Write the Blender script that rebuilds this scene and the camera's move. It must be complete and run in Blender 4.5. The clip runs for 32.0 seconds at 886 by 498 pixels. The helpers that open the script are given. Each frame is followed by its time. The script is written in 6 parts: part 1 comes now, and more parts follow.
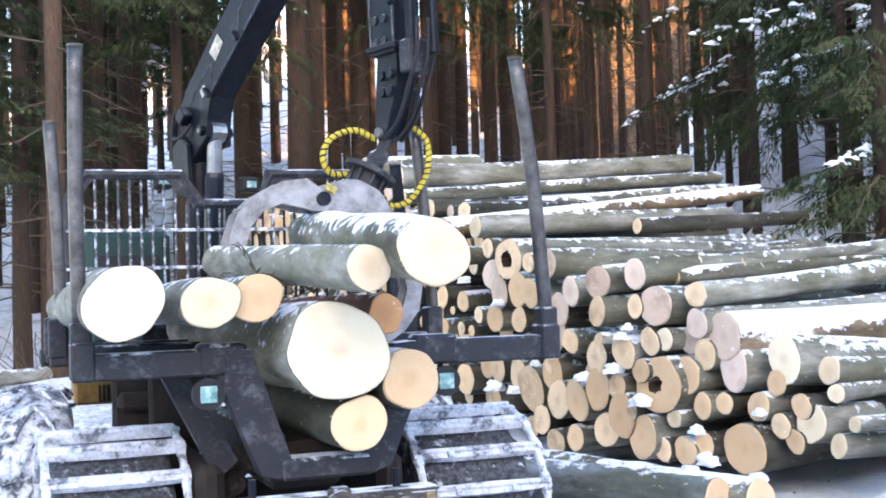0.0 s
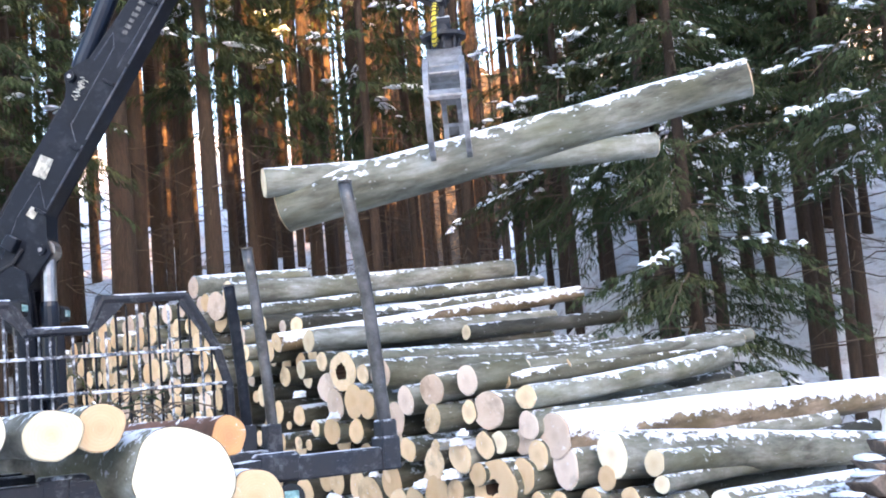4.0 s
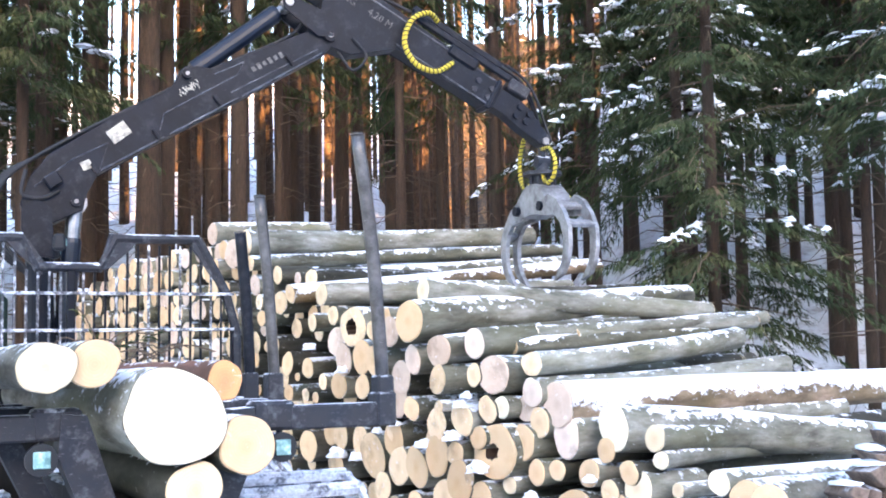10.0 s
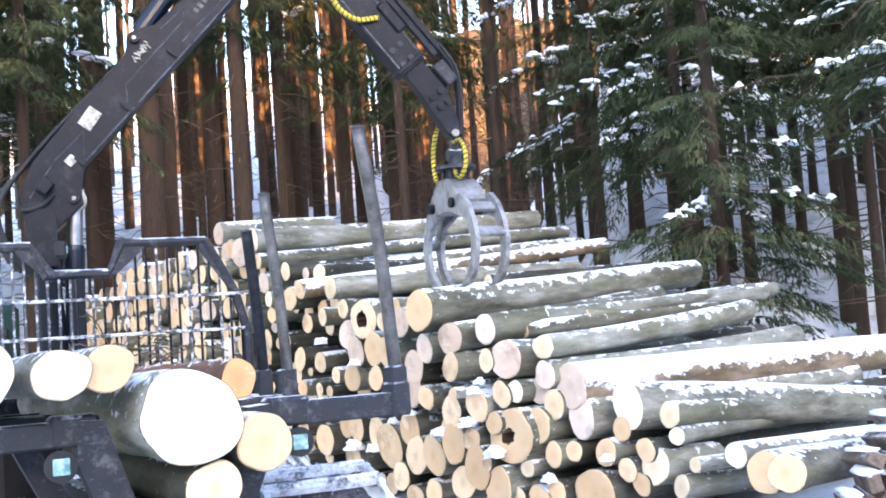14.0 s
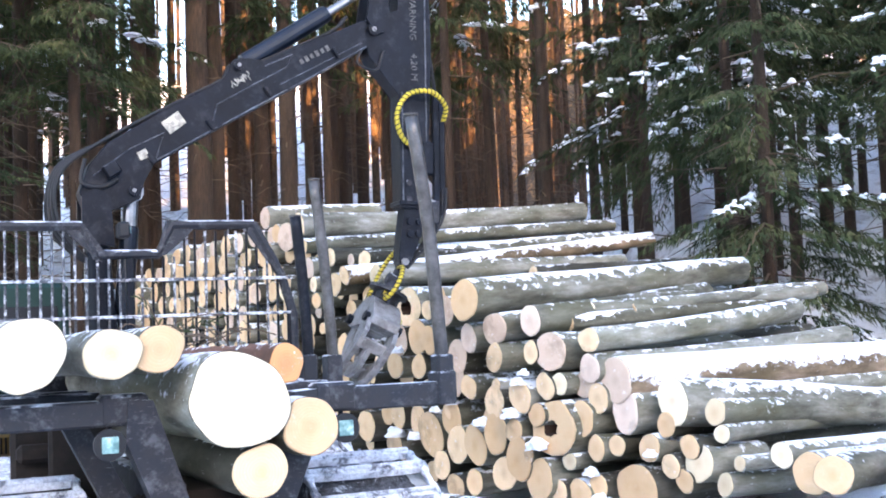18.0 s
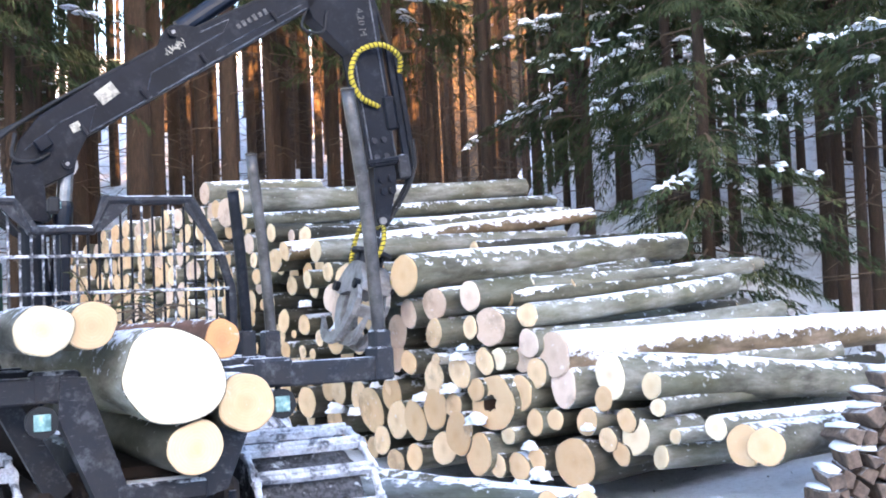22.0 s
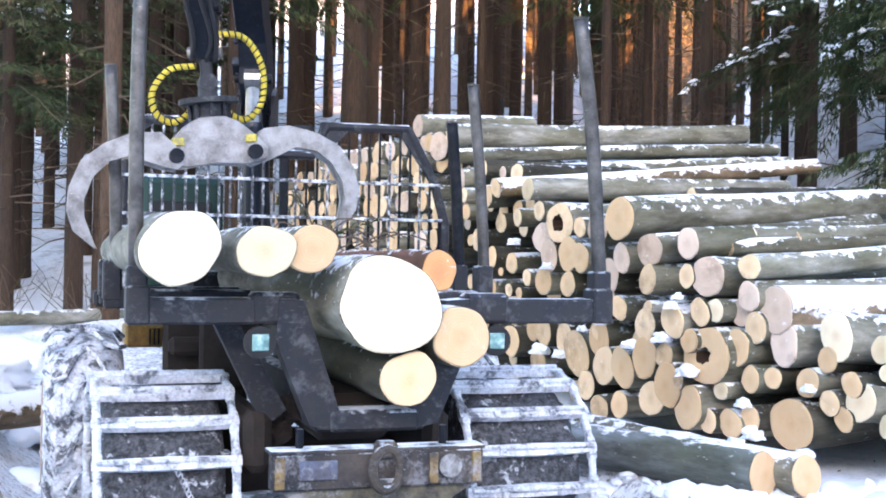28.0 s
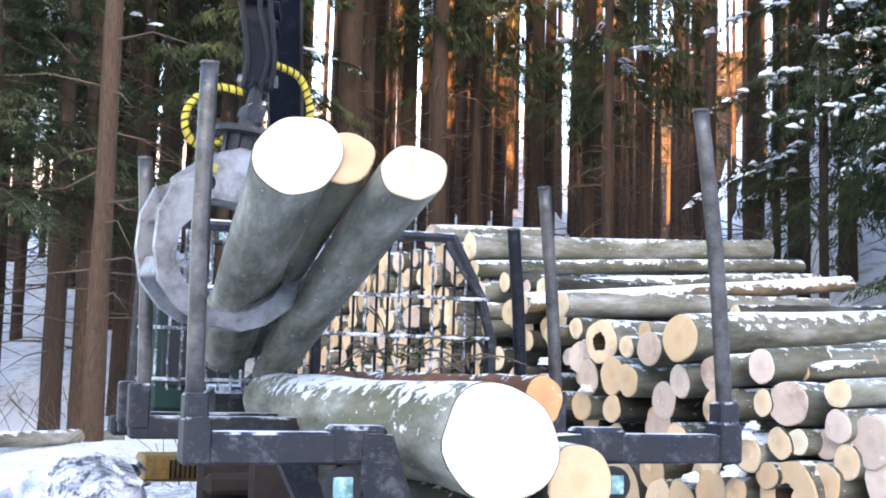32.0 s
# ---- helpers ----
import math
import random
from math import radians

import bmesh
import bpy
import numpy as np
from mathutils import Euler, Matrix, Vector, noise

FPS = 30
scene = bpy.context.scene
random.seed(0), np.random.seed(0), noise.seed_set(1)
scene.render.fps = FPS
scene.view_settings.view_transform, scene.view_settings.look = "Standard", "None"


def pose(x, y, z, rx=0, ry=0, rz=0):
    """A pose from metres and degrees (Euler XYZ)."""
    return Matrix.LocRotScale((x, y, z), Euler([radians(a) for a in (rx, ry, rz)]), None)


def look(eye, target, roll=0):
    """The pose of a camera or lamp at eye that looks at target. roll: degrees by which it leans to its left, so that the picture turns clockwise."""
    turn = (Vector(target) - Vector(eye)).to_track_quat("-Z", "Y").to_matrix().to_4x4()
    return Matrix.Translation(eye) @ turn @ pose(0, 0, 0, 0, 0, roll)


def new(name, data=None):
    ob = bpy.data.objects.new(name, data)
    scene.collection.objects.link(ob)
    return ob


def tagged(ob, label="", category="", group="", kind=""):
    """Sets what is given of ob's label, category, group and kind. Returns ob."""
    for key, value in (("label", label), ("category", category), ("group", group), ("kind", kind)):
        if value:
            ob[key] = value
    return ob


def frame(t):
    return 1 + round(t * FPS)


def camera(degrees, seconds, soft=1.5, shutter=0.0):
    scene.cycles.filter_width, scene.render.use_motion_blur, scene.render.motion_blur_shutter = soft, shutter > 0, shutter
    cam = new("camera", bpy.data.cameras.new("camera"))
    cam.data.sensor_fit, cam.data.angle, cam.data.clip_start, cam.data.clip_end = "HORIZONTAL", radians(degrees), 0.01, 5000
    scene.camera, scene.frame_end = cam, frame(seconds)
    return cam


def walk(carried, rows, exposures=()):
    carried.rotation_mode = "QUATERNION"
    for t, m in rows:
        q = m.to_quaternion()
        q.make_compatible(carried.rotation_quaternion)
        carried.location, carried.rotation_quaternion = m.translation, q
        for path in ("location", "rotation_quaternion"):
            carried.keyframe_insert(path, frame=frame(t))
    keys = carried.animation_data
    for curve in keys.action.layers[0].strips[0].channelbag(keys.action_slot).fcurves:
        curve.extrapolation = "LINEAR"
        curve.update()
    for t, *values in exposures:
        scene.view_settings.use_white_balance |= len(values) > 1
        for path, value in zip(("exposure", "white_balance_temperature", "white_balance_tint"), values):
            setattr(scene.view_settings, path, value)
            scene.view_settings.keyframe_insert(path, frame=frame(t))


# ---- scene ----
cam = camera(40.0, 32.0, soft=1.9)
PATH = [
    (0.0, pose(-1.782, -6.497, 1.614, 91.95, 1.69, -20.72)),
    (0.5, pose(-1.799, -6.489, 1.609, 91.91, 1.78, -21.00)),
    (1.0, pose(-1.821, -6.479, 1.608, 91.56, 1.42, -21.16)),
    (1.5, pose(-1.813, -6.480, 1.606, 91.04, 1.26, -21.18)),
    (2.0, pose(-1.803, -6.512, 1.610, 90.55, 1.03, -21.53)),
    (2.5, pose(-1.772, -6.537, 1.623, 90.39, 0.70, -22.63)),
    (3.0, pose(-1.772, -6.579, 1.660, 91.61, 1.14, -24.48)),
    (3.5, pose(-1.965, -6.667, 1.660, 95.72, 3.00, -27.33)),
    (5.5, pose(-1.810, -6.783, 1.641, 96.89, 7.01, -29.48)),
    (6.0, pose(-1.827, -6.791, 1.638, 95.99, 4.75, -29.56)),
    (6.5, pose(-1.814, -6.781, 1.625, 95.76, 3.05, -29.56)),
    (7.0, pose(-1.812, -6.772, 1.627, 95.45, 1.45, -29.49)),
    (7.5, pose(-1.810, -6.760, 1.620, 95.12, 0.96, -29.30)),
    (8.0, pose(-1.808, -6.764, 1.632, 94.77, 0.90, -28.97)),
    (8.5, pose(-1.808, -6.757, 1.633, 94.70, 0.88, -28.68)),
    (9.0, pose(-1.814, -6.755, 1.637, 94.70, 0.83, -28.36)),
    (9.5, pose(-1.796, -6.745, 1.629, 94.76, 0.93, -27.98)),
    (10.0, pose(-1.799, -6.737, 1.626, 94.89, 1.01, -27.67)),
    (10.5, pose(-1.798, -6.736, 1.626, 95.35, 1.45, -27.21)),
    (11.0, pose(-1.803, -6.739, 1.621, 96.02, 2.15, -26.67)),
    (11.5, pose(-1.806, -6.723, 1.620, 96.15, 3.11, -26.08)),
    (12.0, pose(-1.809, -6.703, 1.612, 96.08, 3.84, -25.60)),
    (12.5, pose(-1.805, -6.799, 1.597, 95.51, 4.63, -27.97)),
    (13.0, pose(-1.809, -6.778, 1.604, 95.00, 4.62, -28.67)),
    (13.5, pose(-1.812, -6.760, 1.610, 94.69, 4.31, -27.92)),
    (14.0, pose(-1.807, -6.756, 1.622, 94.36, 3.96, -27.13)),
    (14.5, pose(-1.828, -6.758, 1.620, 94.08, 3.57, -26.54)),
    (16.5, pose(-1.850, -6.748, 1.620, 94.13, 2.46, -25.29)),
    (17.0, pose(-1.857, -6.735, 1.624, 94.14, 2.31, -25.25)),
    (17.5, pose(-1.849, -6.718, 1.629, 94.08, 2.26, -25.23)),
    (18.0, pose(-1.846, -6.717, 1.627, 93.96, 2.28, -25.30)),
    (18.5, pose(-1.840, -6.714, 1.628, 93.83, 2.27, -25.46)),
    (19.0, pose(-1.836, -6.710, 1.627, 93.66, 2.32, -25.72)),
    (19.5, pose(-1.825, -6.717, 1.621, 93.52, 2.39, -26.02)),
    (20.0, pose(-1.826, -6.718, 1.620, 93.35, 2.38, -26.41)),
    (20.5, pose(-1.818, -6.718, 1.625, 93.16, 2.39, -26.79)),
    (21.0, pose(-1.811, -6.730, 1.623, 93.01, 2.46, -27.13)),
    (21.5, pose(-1.810, -6.738, 1.628, 92.83, 2.45, -27.51)),
    (22.0, pose(-1.803, -6.732, 1.622, 92.72, 2.47, -27.90)),
    (22.5, pose(-1.808, -6.715, 1.620, 92.60, 2.44, -28.36)),
    (23.0, pose(-1.799, -6.702, 1.617, 92.52, 2.47, -28.76)),
    (23.5, pose(-1.795, -6.661, 1.613, 92.59, 2.43, -29.14)),
    (24.0, pose(-1.793, -6.614, 1.618, 92.69, 2.37, -29.24)),
    (24.5, pose(-1.812, -6.497, 1.608, 92.99, 2.00, -26.41)),
    (25.0, pose(-1.780, -6.540, 1.628, 93.06, 1.56, -23.08)),
    (25.5, pose(-1.777, -6.512, 1.627, 92.91, 1.40, -22.75)),
    (27.5, pose(-1.816, -6.450, 1.601, 90.58, -0.67, -19.76)),
    (28.0, pose(-1.826, -6.448, 1.601, 90.12, -0.99, -18.65)),
    (28.5, pose(-1.832, -6.439, 1.607, 89.94, -1.28, -17.47)),
    (29.0, pose(-1.831, -6.430, 1.611, 89.81, -1.36, -16.14)),
    (29.5, pose(-1.808, -6.338, 1.616, 89.08, -1.27, -14.47)),
    (30.0, pose(-1.812, -6.264, 1.628, 87.53, -1.48, -13.60)),
    (30.5, pose(-1.811, -6.000, 1.617, 86.03, -2.13, -18.83)),
    (31.0, pose(-1.921, -5.730, 1.634, 87.55, -2.69, -22.26)),
    (31.5, pose(-2.051, -5.309, 1.614, 94.95, -3.25, -21.44)),
    (32.0, pose(-2.171, -5.249, 1.636, 95.55, -1.50, -20.64)),
]
walk(cam, PATH, exposures=[(0.0, 3.35, 6200, 21), (3.5, 3.35, 6200, 21), (5.5, 3.7, 6130, 22), (7.5, 3.72, 6130, 22), (10.0, 3.63, 6130, 22), (14.5, 3.61, 6130, 22), (16.5, 3.48, 6130, 22), (25.5, 3.45, 6150, 22), (27.5, 3.35, 6200, 21), (30.0, 3.2, 6200, 20), (31.0, 3.15, 6200, 20), (32.0, 3.42, 6200, 21)])

# ---- light ----
world = bpy.data.worlds.new("winter_sky")
scene.world = world
world.use_nodes = True
wn = world.node_tree
sky = wn.nodes.new("ShaderNodeTexSky")
sky.sky_type = "NISHITA"
sky.sun_disc = False
sky.sun_elevation, sky.sun_rotation = radians(10), radians(194)
sky.air_density, sky.dust_density, sky.ozone_density = 1.0, 1.5, 1.0
wn.links.new(sky.outputs[0], wn.nodes["Background"].inputs[0])
wn.nodes["Background"].inputs[1].default_value = 0.15

sun_data = bpy.data.lights.new("sun", "SUN")
sun_data.energy, sun_data.angle, sun_data.color = 5.0, radians(0.6), (1.0, 0.53, 0.17)
sun = new("sun", sun_data)
# low evening sun from behind the camera: an unseen ridge added there keeps the clearing in shade, and only the far wood
# is lit
SUN_FROM = Vector((-0.25, -0.97, 0.0)).normalized() * math.cos(radians(10)) + Vector((0, 0, math.sin(radians(10))))
sun.matrix_world = look(SUN_FROM * 60, (0, 0, 0))


# ---- materials ----
def material(name, rough=0.8, metal=0.0):
    m = bpy.data.materials.new(name)
    m.use_nodes = True
    b = m.node_tree.nodes["Principled BSDF"]
    b.inputs["Roughness"].default_value, b.inputs["Metallic"].default_value = rough, metal
    b.inputs["Specular IOR Level"].default_value = 0.35
    return m, m.node_tree, b


def node(tree, kind, **kw):
    n = tree.nodes.new("ShaderNode" + kind)
    for k, v in kw.items():
        if k == "ins":
            for a, b in v.items():
                n.inputs[a].default_value = b
        elif k == "operation":
            n.operation = v
        elif k == "data_type":
            n.data_type = v
        elif k == "blend":
            n.blend_type = v
    return n


def noise_node(tree, vec, scale, detail=4.0, rough=0.6):
    n = node(tree, "TexNoise", ins={"Scale": scale, "Detail": detail, "Roughness": rough})
    if vec is not None:
        tree.links.new(vec, n.inputs["Vector"])
    return n.outputs["Fac"]


def ramp(tree, fac, stops):
    r = node(tree, "ValToRGB")
    while len(r.color_ramp.elements) < len(stops):
        r.color_ramp.elements.new(0.5)
    for e, (p, c) in zip(r.color_ramp.elements, stops):
        e.position, e.color = p, (*c, 1)
    tree.links.new(fac, r.inputs[0])
    return r.outputs[0]


def mix(tree, fac, a, b, blend="MIX"):
    n = node(tree, "Mix", data_type="RGBA", blend=blend)
    for v, i in ((fac, 0), (a, 6), (b, 7)):
        if isinstance(v, (int, float)):
            n.inputs[i].default_value = v
        elif isinstance(v, tuple):
            n.inputs[i].default_value = (*v, 1)
        else:
            tree.links.new(v, n.inputs[i])
    return n.outputs[2]


def calc(tree, op, a, b=None, c=None):
    n = node(tree, "Math", operation=op)
    for i, v in enumerate((a, b, c)):
        if v is None:
            continue
        if isinstance(v, (int, float)):
            n.inputs[i].default_value = v
        else:
            tree.links.new(v, n.inputs[i])
    return n.outputs[0]


def bump(tree, b, height, strength, dist):
    n = node(tree, "Bump", ins={"Strength": strength, "Distance": dist})
    tree.links.new(height, n.inputs["Height"])
    tree.links.new(n.outputs[0], b.inputs["Normal"])


def coords(tree, which="Object"):
    return node(tree, "TexCoord").outputs[which]


def scaled(tree, vec, s):
    n = node(tree, "Mapping", ins={"Scale": s})
    tree.links.new(vec, n.inputs["Vector"])
    return n.outputs[0]


def jittered(tree, vec):
    """Object coordinates, shifted by a random amount for each object."""
    r = node(tree, "ObjectInfo").outputs["Random"]
    n = node(tree, "VectorMath", operation="ADD")
    tree.links.new(vec, n.inputs[0])
    k = calc(tree, "MULTIPLY", r, 37.0)
    tree.links.new(k, n.inputs[1])
    return n.outputs[0], r


def snow_mask(tree, vec, low, high, amount=0.55, scale=3.0, patch=None):
    """Where loose snow lies: on what faces up, broken up by noise and, if given, by larger patches."""
    nz = node(tree, "SeparateXYZ")
    tree.links.new(node(tree, "NewGeometry").outputs["Normal"], nz.inputs[0])
    k = calc(tree, "ADD", nz.outputs[2], calc(tree, "MULTIPLY", calc(tree, "SUBTRACT", noise_node(tree, vec, scale, 7, 0.68), 0.5), amount * 4))
    if patch is not None:
        k = calc(tree, "ADD", k, patch)
    m = node(tree, "MapRange", ins={"From Min": low, "From Max": high})
    tree.links.new(k, m.inputs[0])
    return m.outputs[0]


SNOW_WHITE = (0.86, 0.88, 0.92)


def snow_material():
    m, t, b = material("snow", 0.75)
    v = coords(t)
    c = ramp(t, noise_node(t, v, 1.3), [(0.3, (0.8, 0.83, 0.88)), (0.7, (0.9, 0.91, 0.93))])
    t.links.new(c, b.inputs["Base Color"])
    bump(t, b, noise_node(t, v, 22, 8), 0.5, 0.03)
    return m


def ground_material():
    """Snow, trodden and dirty where the machine has driven, with needles and bark on it."""
    m, t, b = material("trodden_snow", 0.8)
    v = coords(t)
    white = ramp(t, noise_node(t, v, 0.6), [(0.3, (0.82, 0.84, 0.87)), (0.7, (0.9, 0.9, 0.91))])
    litter = ramp(t, noise_node(t, v, 16, 10, 0.8), [(0.5, (0, 0, 0)), (0.58, (1, 1, 1))])
    dirt = mix(t, noise_node(t, v, 30), (0.1, 0.075, 0.05), (0.24, 0.2, 0.16))
    sep = node(t, "SeparateXYZ")
    t.links.new(v, sep.inputs[0])
    # the drive, along y
    off = calc(t, "ABSOLUTE", calc(t, "SUBTRACT", sep.outputs[0], 0.3))
    way = node(t, "MapRange", ins={"From Min": 3.2, "From Max": 1.2})
    t.links.new(off, way.inputs[0])
    far = node(t, "MapRange", ins={"From Min": 12.0, "From Max": 6.0})
    t.links.new(sep.outputs[1], far.inputs[0])
    trod = calc(t, "MULTIPLY", way.outputs[0], far.outputs[0])
    k = calc(t, "MULTIPLY", litter, calc(t, "ADD", calc(t, "MULTIPLY", trod, 1.1), 0.2))
    c = mix(t, k, white, dirt)
    # slush and mud where the wheels have stood
    rut = node(t, "MapRange", ins={"From Min": 2.0, "From Max": 0.7})
    t.links.new(off, rut.inputs[0])
    slush = ramp(t, noise_node(t, v, 4.5, 10, 0.75), [(0.42, (0, 0, 0)), (0.54, (1, 1, 1))])
    c = mix(t, calc(t, "MULTIPLY", calc(t, "MULTIPLY", slush, 0.9), calc(t, "MULTIPLY", rut.outputs[0], far.outputs[0])), c, mix(t, noise_node(t, v, 18, 6), (0.045, 0.036, 0.03), (0.2, 0.18, 0.17)))
    woods = ramp(t, noise_node(t, v, 2.3, 6, 0.7), [(0.5, (0, 0, 0)), (0.66, (0.6, 0.6, 0.6))])
    up = node(t, "MapRange", ins={"From Min": 0.25, "From Max": 1.2})
    t.links.new(sep.outputs[2], up.inputs[0])
    c = mix(t, calc(t, "MULTIPLY", woods, up.outputs[0]), c, (0.22, 0.16, 0.12))
    t.links.new(c, b.inputs["Base Color"])
    bump(t, b, calc(t, "ADD", noise_node(t, v, 9, 8, 0.65), noise_node(t, v, 2.5, 4)), 0.6, 0.06)
    return m


def beech_bark(name, tint=(1, 1, 1), low=1.08, high=1.16, amount=0.8):
    m, t, b = material(name, 0.75)
    v, r = jittered(t, coords(t))
    streak = scaled(t, v, (0.6, 2.2, 2.2))
    c = ramp(t, noise_node(t, streak, 2.6, 8, 0.68), [(0.3, (0.05, 0.045, 0.032)), (0.44, (0.17, 0.162, 0.12)), (0.56, (0.3, 0.29, 0.235)), (0.7, (0.52, 0.51, 0.47))])
    moss = ramp(t, noise_node(t, v, 1.1, 3), [(0.48, (0, 0, 0)), (0.72, (0.7, 0.7, 0.7))])
    c = mix(t, moss, c, (0.17, 0.165, 0.085))
    c = mix(t, 1.0, c, tint, "MULTIPLY")
    c = mix(t, 1.0, c, mix(t, r, (0.5, 0.49, 0.43), (1.08, 1.08, 1.1)), "MULTIPLY")
    spots = ramp(t, noise_node(t, scaled(t, v, (1.5, 3, 3)), 9, 4), [(0.66, (0, 0, 0)), (0.72, (1, 1, 1))])
    c = mix(t, calc(t, "MULTIPLY", spots, 0.75), c, (0.6, 0.61, 0.6))
    patch = calc(t, "MULTIPLY", calc(t, "SUBTRACT", noise_node(t, scaled(t, v, (0.5, 1, 1)), 1.7, 3), 0.5), 1.6)
    s = snow_mask(t, scaled(t, v, (0.7, 1, 1)), low - 0.03, high + 0.06, amount, 12.0, patch)
    c = mix(t, s, c, SNOW_WHITE)
    t.links.new(c, b.inputs["Base Color"])
    bump(t, b, calc(t, "ADD", calc(t, "MULTIPLY", noise_node(t, v, 26, 6), 0.5), calc(t, "MULTIPLY", s, 1.2)), 0.55, 0.012)
    return m


def spruce_bark(name, a=(0.02, 0.012, 0.009), c2=(0.085, 0.046, 0.028)):
    m, t, b = material(name, 0.92)
    v, r = jittered(t, coords(t))
    sc = scaled(t, v, (1, 1, 0.45))
    c = ramp(t, noise_node(t, sc, 14, 8, 0.7), [(0.36, a), (0.64, c2)])
    c = mix(t, calc(t, "MULTIPLY", noise_node(t, v, 1.2, 2), 0.5), c, (0.03, 0.032, 0.02))
    t.links.new(c, b.inputs["Base Color"])
    bump(t, b, noise_node(t, sc, 20, 8, 0.7), 0.9, 0.03)
    return m


def cut_wood(name, pale, mid, heart, ring=58.0, dirty=0.9):
    """A sawn end: growth rings round the pith, saw marks, grime."""
    m, t, b = material(name, 0.7)
    o = coords(t)
    v, r = jittered(t, o)
    sep = node(t, "SeparateXYZ")
    t.links.new(o, sep.inputs[0])
    comb = node(t, "CombineXYZ")
    t.links.new(sep.outputs[1], comb.inputs[1])
    t.links.new(sep.outputs[2], comb.inputs[2])
    ln = node(t, "VectorMath", operation="LENGTH")
    t.links.new(comb.outputs[0], ln.inputs[0])
    rad = calc(t, "ADD", ln.outputs["Value"], calc(t, "MULTIPLY", noise_node(t, v, 5, 2), 0.035))
    rings = calc(t, "FRACT", calc(t, "MULTIPLY", rad, ring))
    c = mix(t, calc(t, "MULTIPLY", rings, 0.35), pale, mid)
    blot = ramp(t, noise_node(t, v, 6.5, 5, 0.65), [(0.45, (0, 0, 0)), (0.75, (0.6, 0.6, 0.6))])
    c = mix(t, blot, c, mid)
    core = node(t, "MapRange", ins={"From Min": 0.085, "From Max": 0.03})
    t.links.new(rad, core.inputs[0])
    c = mix(t, calc(t, "MULTIPLY", core.outputs[0], 0.32), c, heart)
    tone = mix(t, r, (0.72, 0.68, 0.63), (1.0, 1.0, 1.0))
    c = mix(t, 1.0, c, tone, "MULTIPLY")
    grime = ramp(t, noise_node(t, v, 2.6, 8, 0.7), [(0.54, (0, 0, 0)), (0.66, (0.6, 0.6, 0.6))])
    c = mix(t, calc(t, "MULTIPLY", grime, dirty), c, (0.2, 0.13, 0.08))
    dust = ramp(t, noise_node(t, v, 17, 8, 0.75), [(0.6, (0, 0, 0)), (0.66, (1, 1, 1))])
    c = mix(t, calc(t, "MULTIPLY", dust, dirty * 0.7), c, SNOW_WHITE)
    t.links.new(c, b.inputs["Base Color"])
    bump(t, b, calc(t, "ADD", rings, noise_node(t, scaled(t, v, (1, 1, 6)), 40, 4)), 0.25, 0.004)
    return m


def steel(name, colour, dark, rough=0.5, metal=0.0, snow=0.0, scale=9.0, wear=(0.3, 0.28, 0.26), frost=0.0):
    m, t, b = material(name, rough, metal)
    v, r = jittered(t, coords(t))
    c = ramp(t, noise_node(t, v, scale, 6, 0.7), [(0.35, dark), (0.65, colour)])
    scr = ramp(t, noise_node(t, scaled(t, v, (1, 1, 4)), 24, 3), [(0.66, (0, 0, 0)), (0.74, (1, 1, 1))])
    c = mix(t, calc(t, "MULTIPLY", scr, 0.55), c, wear)
    if frost:
        k = ramp(t, noise_node(t, v, 7, 10, 0.78), [(0.52, (0, 0, 0)), (0.62, (1, 1, 1))])
        c = mix(t, calc(t, "MULTIPLY", k, frost), c, mix(t, noise_node(t, v, 3), (0.1, 0.075, 0.055), (0.4, 0.42, 0.46)))
    if snow:
        c = mix(t, calc(t, "MULTIPLY", snow_mask(t, v, 0.7, 1.0, 0.5, 6), snow), c, SNOW_WHITE)
    t.links.new(c, b.inputs["Base Color"])
    bump(t, b, noise_node(t, v, 40, 5), 0.25, 0.004)
    return m


def frosted(name, dark, amount, fine=34.0, coarse=11.0):
    """Rubber or iron with snow packed and frozen on to it in lumps and smears."""
    m, t, b = material(name, 0.8)
    v, r = jittered(t, coords(t))
    n = noise_node(t, v, coarse, 10, 0.7)
    k = ramp(t, n, [(amount, (0, 0, 0)), (amount + 0.06, (0.6, 0.6, 0.6)), (amount + 0.16, (1, 1, 1))])
    grit = ramp(t, noise_node(t, v, fine, 6, 0.7), [(0.36, (0.06, 0.06, 0.065)), (0.5, (0.4, 0.42, 0.46)), (0.62, (0.82, 0.85, 0.9))])
    base = mix(t, 0.12, dark, grit)
    c = mix(t, k, base, mix(t, 0.65, grit, SNOW_WHITE))
    t.links.new(c, b.inputs["Base Color"])
    bump(t, b, n, 0.9, 0.03)
    return m


def plain(name, colour, rough=0.6, metal=0.0, vary=0.25, scale=12.0):
    m, t, b = material(name, rough, metal)
    v, r = jittered(t, coords(t))
    c = mix(t, noise_node(t, v, scale, 5), tuple(x * (1 - vary) for x in colour), tuple(min(1, x * (1 + vary)) for x in colour))
    t.links.new(c, b.inputs["Base Color"])
    bump(t, b, noise_node(t, v, scale * 4, 4), 0.15, 0.003)
    return m


def needle_material():
    m, t, b = material("spruce_needles", 0.85)
    b.inputs["Specular IOR Level"].default_value = 0.08
    v, r = jittered(t, coords(t))
    c = ramp(t, noise_node(t, v, 1.6, 4), [(0.3, (0.02, 0.034, 0.017)), (0.5, (0.05, 0.068, 0.03)), (0.72, (0.11, 0.115, 0.048))])
    t.links.new(c, b.inputs["Base Color"])
    return m


